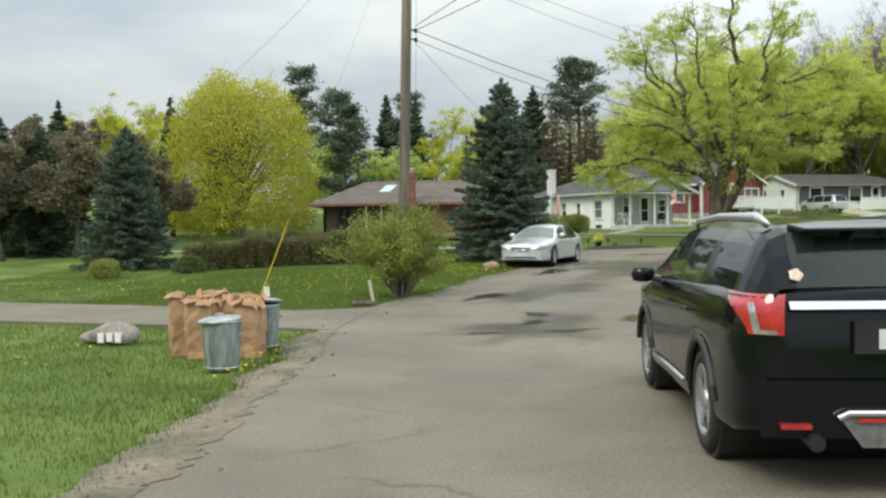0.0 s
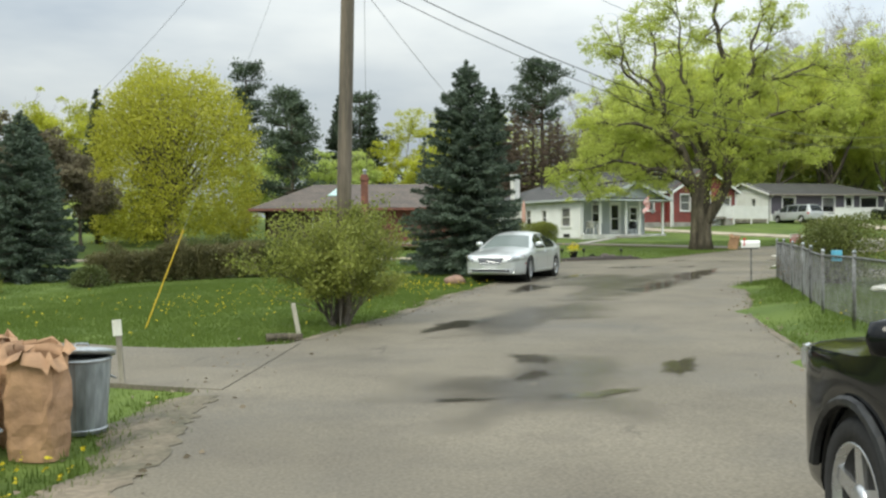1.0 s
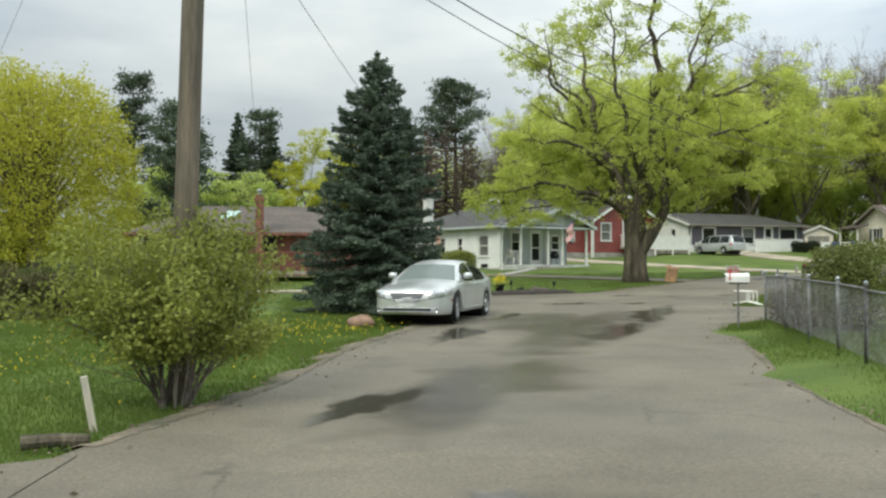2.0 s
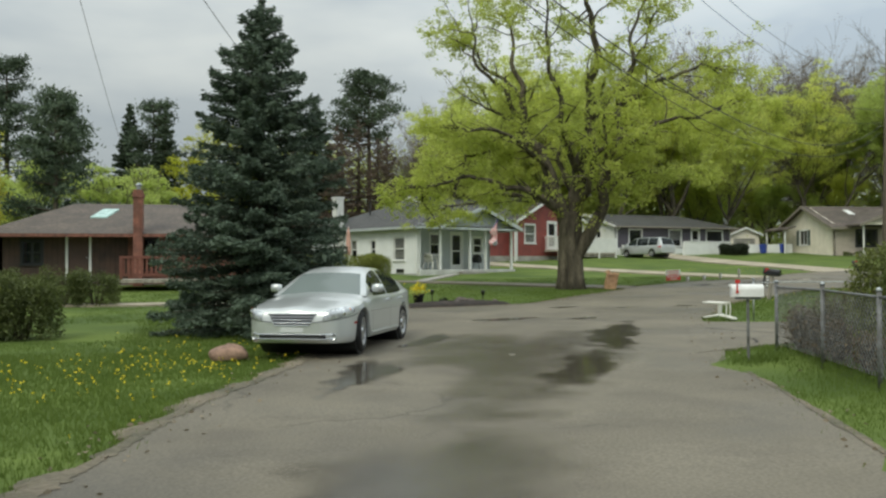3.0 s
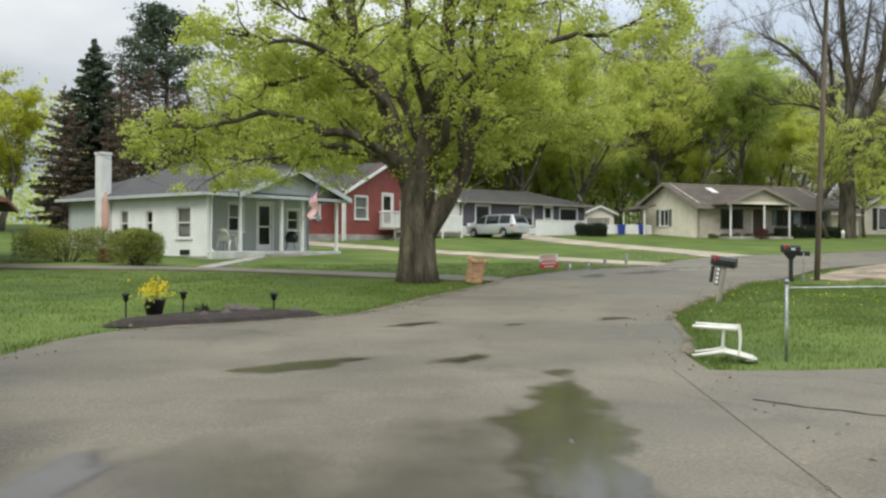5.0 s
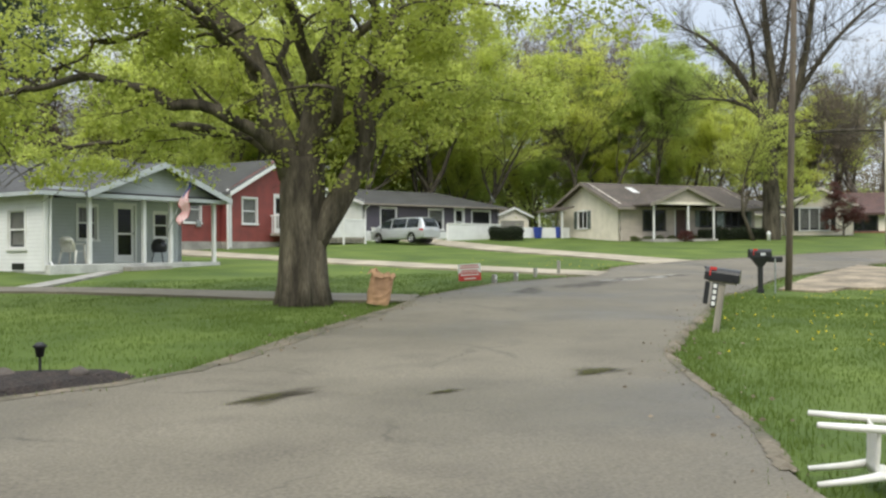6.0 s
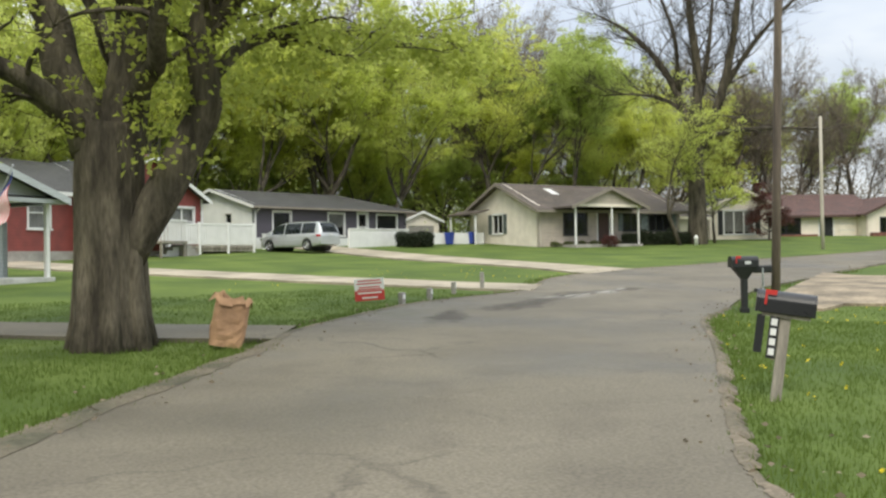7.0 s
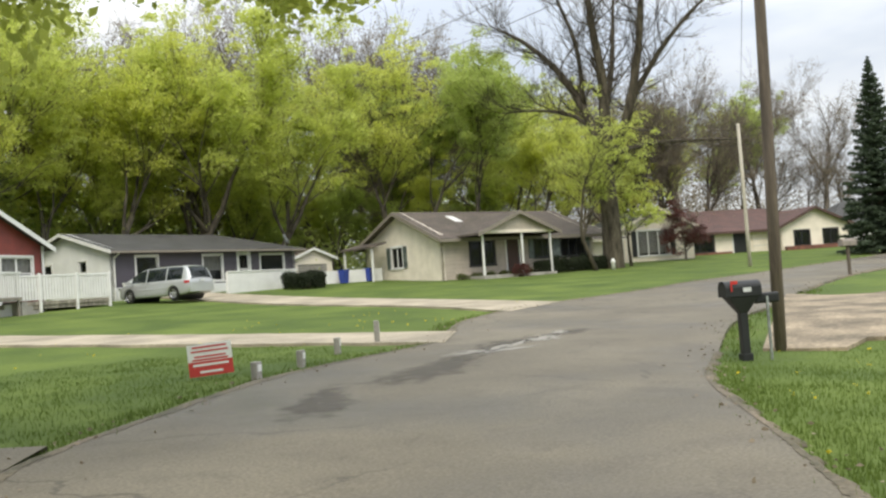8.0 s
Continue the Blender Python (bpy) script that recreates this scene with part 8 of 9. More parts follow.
# ---------- at the near driveway: yard bags, bins, stone ----------
def paper_bag(m, seed, h=0.85, label="tall brown paper yard-waste bag with crumpled top"):
    rng = random.Random(seed)
    t = thing("yard_waste_bag", label, "paper bag", m, "yard-waste bags at the driveway")
    w, d = 0.21, 0.16
    rows = []
    for k in range(9):
        z = h * k / 8
        q = 1 + 0.10 * math.sin(math.pi * k / 8) + rng.uniform(-0.03, 0.03)
        ring = []
        for i in range(20):
            a = 2 * math.pi * i / 20
            x = w * q * math.copysign(abs(math.cos(a)) ** 0.45, math.cos(a)) + rng.uniform(-0.012, 0.012)
            y = d * q * math.copysign(abs(math.sin(a)) ** 0.45, math.sin(a)) + rng.uniform(-0.012, 0.012)
            dz = 0.0 if k < 7 else rng.uniform(-0.02, 0.03) * (k - 6)
            ring.append((x * (1 if k < 8 else rng.uniform(0.9, 1.06)), y * (1 if k < 8 else rng.uniform(0.88, 1.06)), z + dz))
        rows.append(ring + ring[:1])
    sh = Shape()
    sh.sheet(rows)
    sh.face(*[p for p in rows[0][:-1]][::-1])
    part("sack", sh, M["paper_bag"], t)
    # the mouth is folded and crumpled outwards, side by side
    for i in (0, 5, 10, 15):
        rim = [Vector(rows[-1][(i + q) % 20]) for q in range(6)]
        up, fall = rng.uniform(-0.01, 0.07), rng.uniform(0.02, 0.10)
        mid, end = [], []
        for p in rim:
            o = Vector((p.x, p.y, 0)).normalized()
            mid.append(p + o * rng.uniform(-0.01, 0.03) + Vector((0, 0, up + rng.uniform(-0.015, 0.02))))
            end.append(p + o * rng.uniform(0.04, 0.09) + Vector((0, 0, up - fall + rng.uniform(-0.03, 0.03))))
        fl = Shape()
        fl.sheet([[tuple(p) for p in r] for r in (rim, mid, end)])
        part("folded_rim", fl, M["paper_bag"], t, smooth=True)
    fi = Shape()
    fi.sheet([[(0.75 * p[0] * s, 0.75 * p[1] * s, h * 0.86 + rng.uniform(-0.02, 0.03)) for p in rows[4]] for s in (0.05, 0.6, 1.15)], True)
    part("garden_waste", fi, M["mulch"], t)
    return t


for i, (x, y, tn, hh) in enumerate([(-2.70, 12.75, 10, 0.86), (-2.40, 12.45, -8, 0.85), (-2.38, 12.95, 20, 0.92), (-2.04, 12.9, 5, 0.86), (-1.82, 12.5, -12, 0.82)]):
    paper_bag(on_ground(x + 0.11, y - 0.2, tn, -0.02) @ Matrix.Scale(0.84, 4), 300 + i, hh)
lone = paper_bag(on_ground(15.62, 48.9, 30, -0.02), 310, 0.62, "leaning brown paper yard-waste bag near the maple")
lone.matrix_world = on_ground(15.62, 48.9, -25, 0.0) @ pose(0, 0, 0, 0, 11, 0)
del lone["group"]


def steel_bin(m, label, lid):
    t = thing("dustbin", label, "rubbish bin", m)
    sh = Shape()
    prof, n = [], 40
    rows = []
    for k, z in enumerate(np.linspace(0, 0.62, 14)):
        r = 0.205 + 0.045 * z / 0.62
        ring = []
        for i in range(n):
            a = 2 * math.pi * i / n
            q = r * (1 + (0.018 if i % 2 and 0 < k < 13 else 0))
            ring.append((q * math.cos(a), q * math.sin(a), z))
        rows.append(ring + ring[:1])
    sh.sheet(rows)
    sh.face(*rows[0][:-1][::-1])
    part("body", sh, M["bin_zinc"], t)
    for z in (0.03, 0.60):
        rb = Shape()
        rr = 0.207 + 0.045 * z / 0.62
        rb.tube([(rr * math.cos(a), rr * math.sin(a), z) for a in np.linspace(0, 2 * math.pi, 33)], 0.013, 6, False)
        part("hoop", rb, M["galv"], t)
    for s in (-1, 1):
        hd = Shape()
        hd.tube([(s * 0.235, -0.07, 0.45), (s * 0.285, -0.06, 0.42), (s * 0.285, 0.06, 0.42), (s * 0.235, 0.07, 0.45)], 0.008, 6)
        part("handle", hd, M["galv"], t)
    ld = Shape()
    ld.m = lid
    ld.lathe([(0.268, -0.035), (0.272, 0.0), (0.262, 0.006), (0.2, 0.022), (0.1, 0.032), (0.005, 0.035)], 26)
    lo = part("lid", ld, M["galv"], t, "domed steel lid", smooth=True)
    lh = Shape()
    lh.m = lid
    lh.tube([(-0.06, 0, 0.03), (-0.05, 0, 0.065), (0.05, 0, 0.065), (0.06, 0, 0.03)], 0.008, 6)
    part("handle", lh, M["galv"], lo)
    return t


steel_bin(on_ground(-1.79, 11.28, 0, -0.01) @ Matrix.Scale(0.9, 4), "dented galvanised dustbin with loose lid", Matrix.Translation((-0.02, 0.0, 0.63)) @ pose(0, 0, 0, 3, -4, 0))
steel_bin(on_ground(-1.72, 13.1, 40, -0.01) @ Matrix.Scale(0.93, 4), "galvanised dustbin behind the paper bags", Matrix.Translation((0.03, 0.02, 0.66)) @ pose(0, 0, 0, -9, 5, 0))


def boulder(m, seed, rx, ry, rz, material, label, name="stone", category="stone"):
    rng = random.Random(seed)
    rows = []
    for k in range(9):
        e = -0.5 + (math.pi / 2 + 0.5) * k / 8
        ring = []
        for i in range(16):
            a = 2 * math.pi * i / 16
            q = 1 + 0.13 * math.sin(2 * a + seed) + 0.08 * math.sin(3 * a + 2 * e + seed * 2) + rng.uniform(-0.03, 0.03)
            ring.append((rx * q * math.cos(e) * math.cos(a), ry * q * math.cos(e) * math.sin(a), rz * (0.35 + 0.65 * q * math.sin(e))))
        rows.append(ring + ring[:1])
    sh = Shape()
    sh.sheet(rows)
    return solid(name, sh, material, label, category, m, smooth=True)


st = thing("house_number_stone", "low field stone with pale painted marks", "stone", on_ground(-3.95, 13.8))
bs = boulder(pose(0, 0, 0), 3, 0.36, 0.2, 0.26, M["stone"], "")
bs.name = "boulder"
bs.parent = st
del bs["category"]
for k in range(3):
    nb = Shape()
    nb.box(-0.16 + 0.12 * k, -0.08 + 0.12 * k, -0.235, -0.19, 0.02 + 0.015 * (k % 2), 0.15)
    part("painted_mark", nb, M["white_paint"], st)
boulder(on_ground(-4.35, 14.0), 4, 0.2, 0.16, 0.14, M["stone"], "small grey field stone in the grass")
boulder(on_ground(1.9, 30.5), 5, 0.32, 0.22, 0.22, M["stone_red"], "reddish stone at the lawn's edge")
ml = thing("marker_post", "short weathered white marker post, leaning", "post", on_ground(-0.86, 19.6, 20) @ pose(0, 0, 0, 0, -10, 0))
sh = Shape()
sh.box(-0.03, 0.03, -0.025, 0.025, -0.15, 0.46)
part("stake", sh, M["pale_pole"], ml, bevel=0.006)
mk = thing("marker_post", "thin white driveway marker stake", "post", on_ground(-2.05, 15.2) @ pose(0, 0, 0, 0, -4, 0))
sh = Shape()
sh.box(-0.025, 0.025, -0.02, 0.02, -0.1, 0.62)
part("stake", sh, M["grey_wood"], mk, bevel=0.004)
rf = Shape()
rf.box(-0.045, 0.045, -0.03, -0.021, 0.50, 0.66)
part("reflector", rf, M["white_plastic"], mk)
lg = Shape()
lg.tube([(0, 0, 0.05), (0.25, 0.02, 0.055), (0.5, 0.0, 0.045)], [0.06, 0.055, 0.05], 9)
solid("log", lg, M["bark"], "short dark log in the grass", "log", on_ground(-1.2, 18.75, 10))


# ---------- mailboxes ----------
def box_shell(w, l, h):
    """The arched body of a mailbox, lying along y."""
    prof = [(-w, 0), (-w, h * 0.55)] + [(-w * math.cos(a), h * 0.55 + h * 0.45 * math.sin(a)) for a in np.linspace(0.15, math.pi - 0.15, 11)] + [(w, h * 0.55), (w, 0)]
    sh = Shape()
    sh.sheet([[(x, y, z) for x, z in prof + prof[:1]] for y in (0, l)])
    sh.face(*[(x, 0, z) for x, z in prof][::-1])
    sh.face(*[(x, l, z) for x, z in prof])
    return sh


def mailbox(m, label, shell, post_mat, size, post, flag=True, post_lean=0.0, thin=1.0, moulded=False, raised=False):
    t = thing("mailbox", label, "mailbox", m)
    w, l, h = size
    bx = box_shell(w, l, h)
    bx.v = [(x, y - l * 0.5, z + post) for x, y, z in bx.v]
    bo = part("box", bx, shell, t, bevel=0.006)
    dr = box_shell(w * 1.03, 0.02, h * 1.02)
    dr.v = [(x, y - l * 0.5 - 0.022, z + post) for x, y, z in dr.v]
    part("door", dr, shell, bo)
    lt = Shape()
    lt.box(-0.02, 0.02, -l * 0.5 - 0.05, -l * 0.5 - 0.02, post + h * 0.82, post + h * 0.98)
    part("latch", lt, shell, bo)
    ps = Shape()
    if moulded:
        ps.box(-0.055, 0.055, -0.055, 0.055, -0.2, post - 0.24)
        ps.add([(-0.055, -0.055, post - 0.24), (0.055, -0.055, post - 0.24), (0.055, 0.055, post - 0.24), (-0.055, 0.055, post - 0.24), (-w * 0.9, -l * 0.46, post), (w * 0.9, -l * 0.46, post), (w * 0.9, l * 0.42, post), (-w * 0.9, l * 0.42, post)], [(0, 1, 5, 4), (1, 2, 6, 5), (2, 3, 7, 6), (3, 0, 4, 7), (4, 5, 6, 7)])
        ps.box(-0.075, 0.075, -0.075, 0.075, -0.2, 0.12)
    else:
        ps.box(-0.045 * thin, 0.045 * thin, -0.045 * thin, 0.045 * thin, -0.2, post - 0.03)
    if post_lean:
        ps.v = [(x + post_lean * (post - z), y, z) for x, y, z in ps.v]
    part("post", ps, post_mat, t, bevel=0.006)
    br = Shape()
    br.box(-w * 0.7, w * 0.7, -l * 0.42, l * 0.42, post - 0.03, post - 0.002)
    part("bracket", br, post_mat, t)
    if flag:
        fg = Shape()
        if raised:
            fg.box(w + 0.006, w + 0.014, -l * 0.40, -l * 0.355, post + h * 0.35, post + h * 1.1)
            fg.box(w + 0.005, w + 0.015, -l * 0.44, -l * 0.28, post + h * 1.08, post + h * 1.36)
            fg.box(w + 0.004, w + 0.018, -l * 0.42, -l * 0.335, post + h * 0.30, post + h * 0.50)
        else:
            fg.box(w + 0.006, w + 0.014, -l * 0.40, -l * 0.36, post + h * 0.35, post + h * 0.8)
            fg.box(w + 0.006, w + 0.014, -l * 0.40, -l * 0.2, post + h * 0.8, post + h * 1.02)
        part("flag", fg, M["red_plastic"], bo, "small red signal flag")
    return t


mailbox(on_ground(8.86, 27.85, 248, 0.0), "white metal mailbox on a thin grey steel post", M["white_paint"], M["galv_dull"], (0.08, 0.40, 0.175), 0.95, True, thin=0.4, raised=True)
mb = mailbox(Matrix.Translation((18.2, 42.4, ground_z(18.2, 42.4))) @ Matrix.Rotation(radians(8), 4, Vector((0.66, 0.75, 0))) @ pose(0, 0, -0.02, 0, 0, 218), "black metal mailbox on a leaning wooden post", M["black_metal"], M["grey_wood"], (0.10, 0.48, 0.20), 0.76, True, 0.04)
npl = Shape()
npl.box(0.05, 0.07, -0.13, -0.05, 0.36, 0.74)
no_ = part("number_plate", npl, M["black_plastic"], mb, "dark plate with pale figures as bars")
for k in range(4):
    bar_ = Shape()
    bar_.box(0.0705, 0.076, -0.115, -0.065, 0.39 + 0.088 * k, 0.45 + 0.088 * k)
    part("mark", bar_, M["white_paint"], no_)
npl = Shape()
npl.box(0.05, 0.07, -0.24, -0.17, 0.40, 0.74)
part("number_plate", npl, M["black_plastic"], mb)
m3 = mailbox(on_ground(26.4, 49.08, 240, -0.02), "black plastic mailbox on a moulded black post", M["black_plastic"], M["black_plastic"], (0.115, 0.52, 0.22), 0.92, True, 0.0, 1.0, True)
sh = Shape()
sh.box(-0.06, 0.06, 0.18, 0.56, 0.80, 0.95)
part("newspaper_tube", sh, M["black_plastic"], m3, bevel=0.03)
lb = Shape()
lb.box(0.117, 0.122, -0.02, 0.10, 0.98, 1.04)
part("label_plate", lb, M["plate"], m3)
sh = Shape()
sh.box(0.05, 0.08, 0.34, 0.37, -0.1, 0.9)
part("stake", sh, M["galv"], m3)
mailbox(on_ground(47.0, 57.6, 70, 0.0), "weathered metal mailbox on a wooden post", M["stone"], M["pole_dark"], (0.13, 0.6, 0.25), 1.05, False)

# ---------- chain-link fences ----------
def fence_run(label, pts, h, slats=True, mesh=True, step=2.1):
    t = thing("fence", label, "fence", pose(0, 0, 0))
    for i, (x, y) in enumerate(pts):
        z = ground_z(x, y)
        ps = Shape()
        ps.tube([(x, y, z - 0.1), (x, y, z + h + 0.06)], 0.026 if mesh else 0.02, 10)
        po = part("post", ps, M["galv_dull"] if mesh else M["galv"], t, smooth=True)
        cp = Shape()
        cp.m = Matrix.Translation((x, y, z + h + 0.06))
        cp.lathe([(0.032, 0), (0.032, 0.02), (0.016, 0.04), (0.005, 0.045)], 10)
        part("post_cap", cp, M["galv"], po, smooth=True)
    for (x0, y0), (x1, y1) in zip(pts, pts[1:]):
        z0, z1 = ground_z(x0, y0), ground_z(x1, y1)
        rl = Shape()
        rl.tube([(x0, y0, z0 + h), (x1, y1, z1 + h)], 0.016 if mesh else 0.011, 8)
        part("rail", rl, M["galv_dull"] if mesh else M["galv"], t, smooth=True)
        if not mesh:
            continue
        L = math.hypot(x1 - x0, y1 - y0)
        at = lambda s, zz: (x0 + (x1 - x0) * s, y0 + (y1 - y0) * s, z0 + (z1 - z0) * s + zz)
        ml_ = Shape()
        n = int(L / 0.09)
        for k in range(-int(h / 0.09), n):
            for sg in (1, -1):
                a, b = (k * 0.09, 0.05), (k * 0.09 + (h - 0.05), h)
                if sg < 0:
                    a, b = (k * 0.09 + (h - 0.05), 0.05), (k * 0.09, h)
                lo_, hi_ = min(a[0], b[0]), max(a[0], b[0])
                if hi_ < 0 or lo_ > L:
                    continue
                f = lambda q: (a[0] + (b[0] - a[0]) * q, a[1] + (b[1] - a[1]) * q)
                qs = sorted(((0 - a[0]) / (b[0] - a[0]), (L - a[0]) / (b[0] - a[0])))
                q0, q1 = max(0, qs[0]), min(1, qs[1])
                if q1 - q0 < 0.02:
                    continue
                (xa, za_), (xb, zb2) = f(q0), f(q1)
                ml_.tube([at(xa / L, za_), at(xb / L, zb2)], 0.0035, 3, False)
        part("wire_mesh", ml_, M["galv_dull"], t, kind="stuff")
        if slats:
            n = int(L / 0.085)
            base = Shape()
            dx, dy = (x1 - x0) / L, (y1 - y0) / L
            base.add([(-0.033 * dx, -0.033 * dy, 0.05), (0.033 * dx, 0.033 * dy, 0.05), (0.033 * dx, 0.033 * dy, h - 0.03), (-0.033 * dx, -0.033 * dy, h - 0.03)], [(0, 1, 2, 3)])
            me = base.mesh("slat", M["slat"])
            for k in range(n):
                ob = new("slat", me)
                ob.parent = t
                ob.location = at((k + 0.5) / n, 0)
    return t


M["slat"] = mat("grey_slat", (0.19, 0.21, 0.23), 0.6, var=0.12, bump=0.05, each=0.22)
fence_run("weathered grey chain-link fence with dry vines", [(9.80, 28.65), (9.15, 26.6), (8.65, 24.9), (8.2, 23.3), (7.75, 21.9)], 0.90, False)
fence_run("open galvanised chain-link fence and gate post", [(7.75, 21.9), (7.3, 20.4), (6.85, 18.4), (6.4, 16.2), (6.0, 13.6), (5.8, 10.5)], 0.88, False)
fence_run("galvanised fence post with a long top rail", [(13.5, 35.45), (17.6, 34.75), (22.2, 34.1)], 0.84, False, False)
for i, (x, y) in enumerate([(9.62, 28.0), (9.4, 27.3), (9.2, 26.6), (8.9, 25.6)]):
    bush(on_ground(x + 0.16, y, 72), 270 + i, 0.5, 0.22, 0.95 - 0.1 * i, M["dry_vine"], "dry brown vine grown through the fence", 1300 - 260 * i, 0.045, 90 - 15 * i, "vine", 0.2, fill=0.9)["group"] = "vines on the fence"
hang = thing("bird_feeder", "light blue plastic box on the fence", "container", on_ground(7.75, 20.9))
sh = Shape()
sh.box(-0.07, 0.07, -0.06, 0.06, 0.70, 0.88)
part("box", sh, M["cyan_plastic"], hang, bevel=0.01)
boulder(on_ground(9.9, 23.5), 41, 0.25, 0.2, 0.12, M["white_plastic"], "pale discarded plastic tub behind the fence", "tub", "container")


# ---------- plastic chairs ----------
def plastic_chair(m, label):
    """A moulded garden chair: slotted seat, arched back with slots, arms and splayed legs."""
    t = thing("plastic_chair", label, "chair", m)
    se = Shape()
    se.sheet([[(x * (0.24 - 0.02 * (y > 0)), y, 0.40 + 0.015 * x * x - 0.03 * (y + 0.2)) for x in np.linspace(-1, 1, 9)] for y in np.linspace(-0.23, 0.22, 7)])
    s_ob = part("seat", se, M["white_plastic"], t, smooth=True)
    so = s_ob.modifiers.new("Solidify", 'SOLIDIFY')
    so.thickness = 0.018
    bk = Shape()
    for k in range(5):
        x = -0.17 + 0.085 * k
        bk.tube([(x, 0.22, 0.39), (x * 1.08, 0.27, 0.60), (x * 1.05, 0.34, 0.80 - 0.3 * x * x)], 0.039, 6)
    bk.tube([(-0.225, 0.21, 0.39), (-0.24, 0.27, 0.62), (-0.20, 0.335, 0.78), (-0.1, 0.355, 0.83), (0.1, 0.355, 0.83), (0.20, 0.335, 0.78), (0.24, 0.27, 0.62), (0.225, 0.21, 0.39)], 0.024, 8)
    for z0, z1 in ((0.42, 0.50), (0.70, 0.80)):
        bk.box(-0.20, 0.20, 0.235 + 0.45 * (z0 - 0.42), 0.255 + 0.45 * (z0 - 0.42), z0, z1)
    part("backrest", bk, M["white_plastic"], t, smooth=True)
    for s in (-1, 1):
        am = Shape()
        am.sheet([[(s * (0.255 + w), y, 0.60 + 0.02 * math.cos(6 * y)) for w in (-0.045, 0.04)] for y in np.linspace(-0.27, 0.28, 7)], s > 0)
        ao = part("armrest", am, M["white_plastic"], t)
        so = ao.modifiers.new("Solidify", 'SOLIDIFY')
        so.thickness = 0.02
        for y0, y1, zt in ((-0.22, -0.26, 0.60), (0.20, 0.30, 0.42)):
            lg_ = Shape()
            lg_.tube([(s * 0.25, y0, zt), (s * 0.265, (y0 + y1) / 2, 0.25), (s * 0.29, y1, 0.0)], [0.042, 0.036, 0.028], 8)
            part("leg", lg_, M["white_plastic"], t, smooth=True)
    return t


plastic_chair(on_ground(12.58, 35.98, 0, 0.225) @ Matrix(((-0.68, 0, 0.73, 0), (-0.73, 0, -0.68, 0), (0, -1, 0, 0), (0, 0, 0, 1))) @ Matrix.Diagonal((0.72, 0.62, 0.84, 1)), "white plastic garden chair tipped onto its back")
ph = pose(10.8, 62.05, 1.27, 0, 0, 28.7)
plastic_chair(ph @ pose(1.22, 0.35, 0.2, 0, 0, 110), "white plastic chair on the porch")
gr = thing("barbecue", "dark covered barbecue on the porch", "barbecue", ph @ pose(5.3, 1.2, 0.2))
sh = Shape()
sh.lathe([(0.24, 0.35), (0.28, 0.5), (0.28, 0.6), (0.2, 0.78), (0.05, 0.84)], 14)
part("kettle", sh, M["black_metal"], gr, smooth=True)
for a in (0.3, 2.4, 4.5):
    lgs = Shape()
    lgs.tube([(0.16 * math.cos(a), 0.16 * math.sin(a), 0.4), (0.26 * math.cos(a), 0.26 * math.sin(a), 0.0)], 0.015, 6)
    part("leg", lgs, M["black_metal"], gr)

# flag on the porch post
fl = thing("flag", "striped red, white and blue flag hanging from an angled pole", "flag", ph @ pose(4.55, -0.14, 1.25))
sh = Shape()
sh.tube([(0, 0, 0), (0.50, -0.62, 1.92)], 0.016, 6)
sh.m = Matrix.Translation((0.50, -0.62, 1.93))
sh.lathe([(0.01, -0.02), (0.03, 0.0), (0.01, 0.03)], 8)
part("pole", sh, M["galv"], fl)
M["flag_red"] = mat("flag_red", (0.55, 0.09, 0.10), 0.8, var=0.08, bump=0.1)
M["flag_blue"] = mat("flag_blue", (0.05, 0.07, 0.22), 0.8, var=0.08, bump=0.1)


def fold(a, s):
    """A point of the hanging cloth: a along the hoist (0 to 0.85), s along the fly (0 to 1)."""
    px, py, pz = 0.47 - 0.26 * a, -0.58 + 0.32 * a, 1.80 - 1.0 * a
    return (px - 0.16 * s + 0.07 * math.sin(9 * s + 5 * a), py - 0.06 * math.sin(9 * s + 2 + 4 * a) - 0.05 * s, pz - 1.35 * s * (1 - 0.5 * a))


for k in range(13):
    sh = Shape()
    sh.sheet([[fold(a, s) for s in np.linspace(0.0, 1.0, 13)] for a in (0.85 * k / 13, 0.85 * (k + 1) / 13)])
    part("stripe", sh, M["flag_red"] if k % 2 == 0 else M["white_paint"], fl)
sh = Shape()
sh.sheet([[tuple(Vector(fold(a, s)) + Vector((-0.008, -0.010, 0.004))) for s in np.linspace(0.0, 0.26, 6)] for a in np.linspace(0, 0.46, 6)])
part("canton", sh, M["flag_blue"], fl)

# closed parasol and garden hose by the white wall
pu = thing("parasol", "closed faded pink garden parasol", "parasol", on_ground(7.2, 60.4))
sh = Shape()
sh.tube([(0, 0, 0), (0, 0, 2.4)], 0.02, 8)
part("pole", sh, M["white_paint"], pu)
sh = Shape()
sh.lathe([(0.10, 1.05), (0.13, 1.25), (0.11, 1.7), (0.08, 2.1), (0.02, 2.36)], 9, 0.12, random.Random(3))
part("canopy", sh, M["pink_cloth"], pu)
sh = Shape()
sh.lathe([(0.26, 0.0), (0.26, 0.35), (0.22, 0.42), (0.05, 0.45)], 14)
part("base", sh, M["brick"], pu, "red base tub")
hs_ = thing("hose_reel", "dark green hose reel by the wall", "hose reel", ph @ pose(-0.35, 3.0, 0.0, 0, 0, 90))
sh = Shape()
sh.m = pose(0, 0, 0.45, 90)
sh.lathe([(0.12, -0.12), (0.22, -0.12), (0.22, -0.10), (0.15, -0.08), (0.15, 0.08), (0.22, 0.10), (0.22, 0.12), (0.12, 0.12)], 18)
part("reel", sh, M["fir_plastic"], hs_)
sh = Shape()
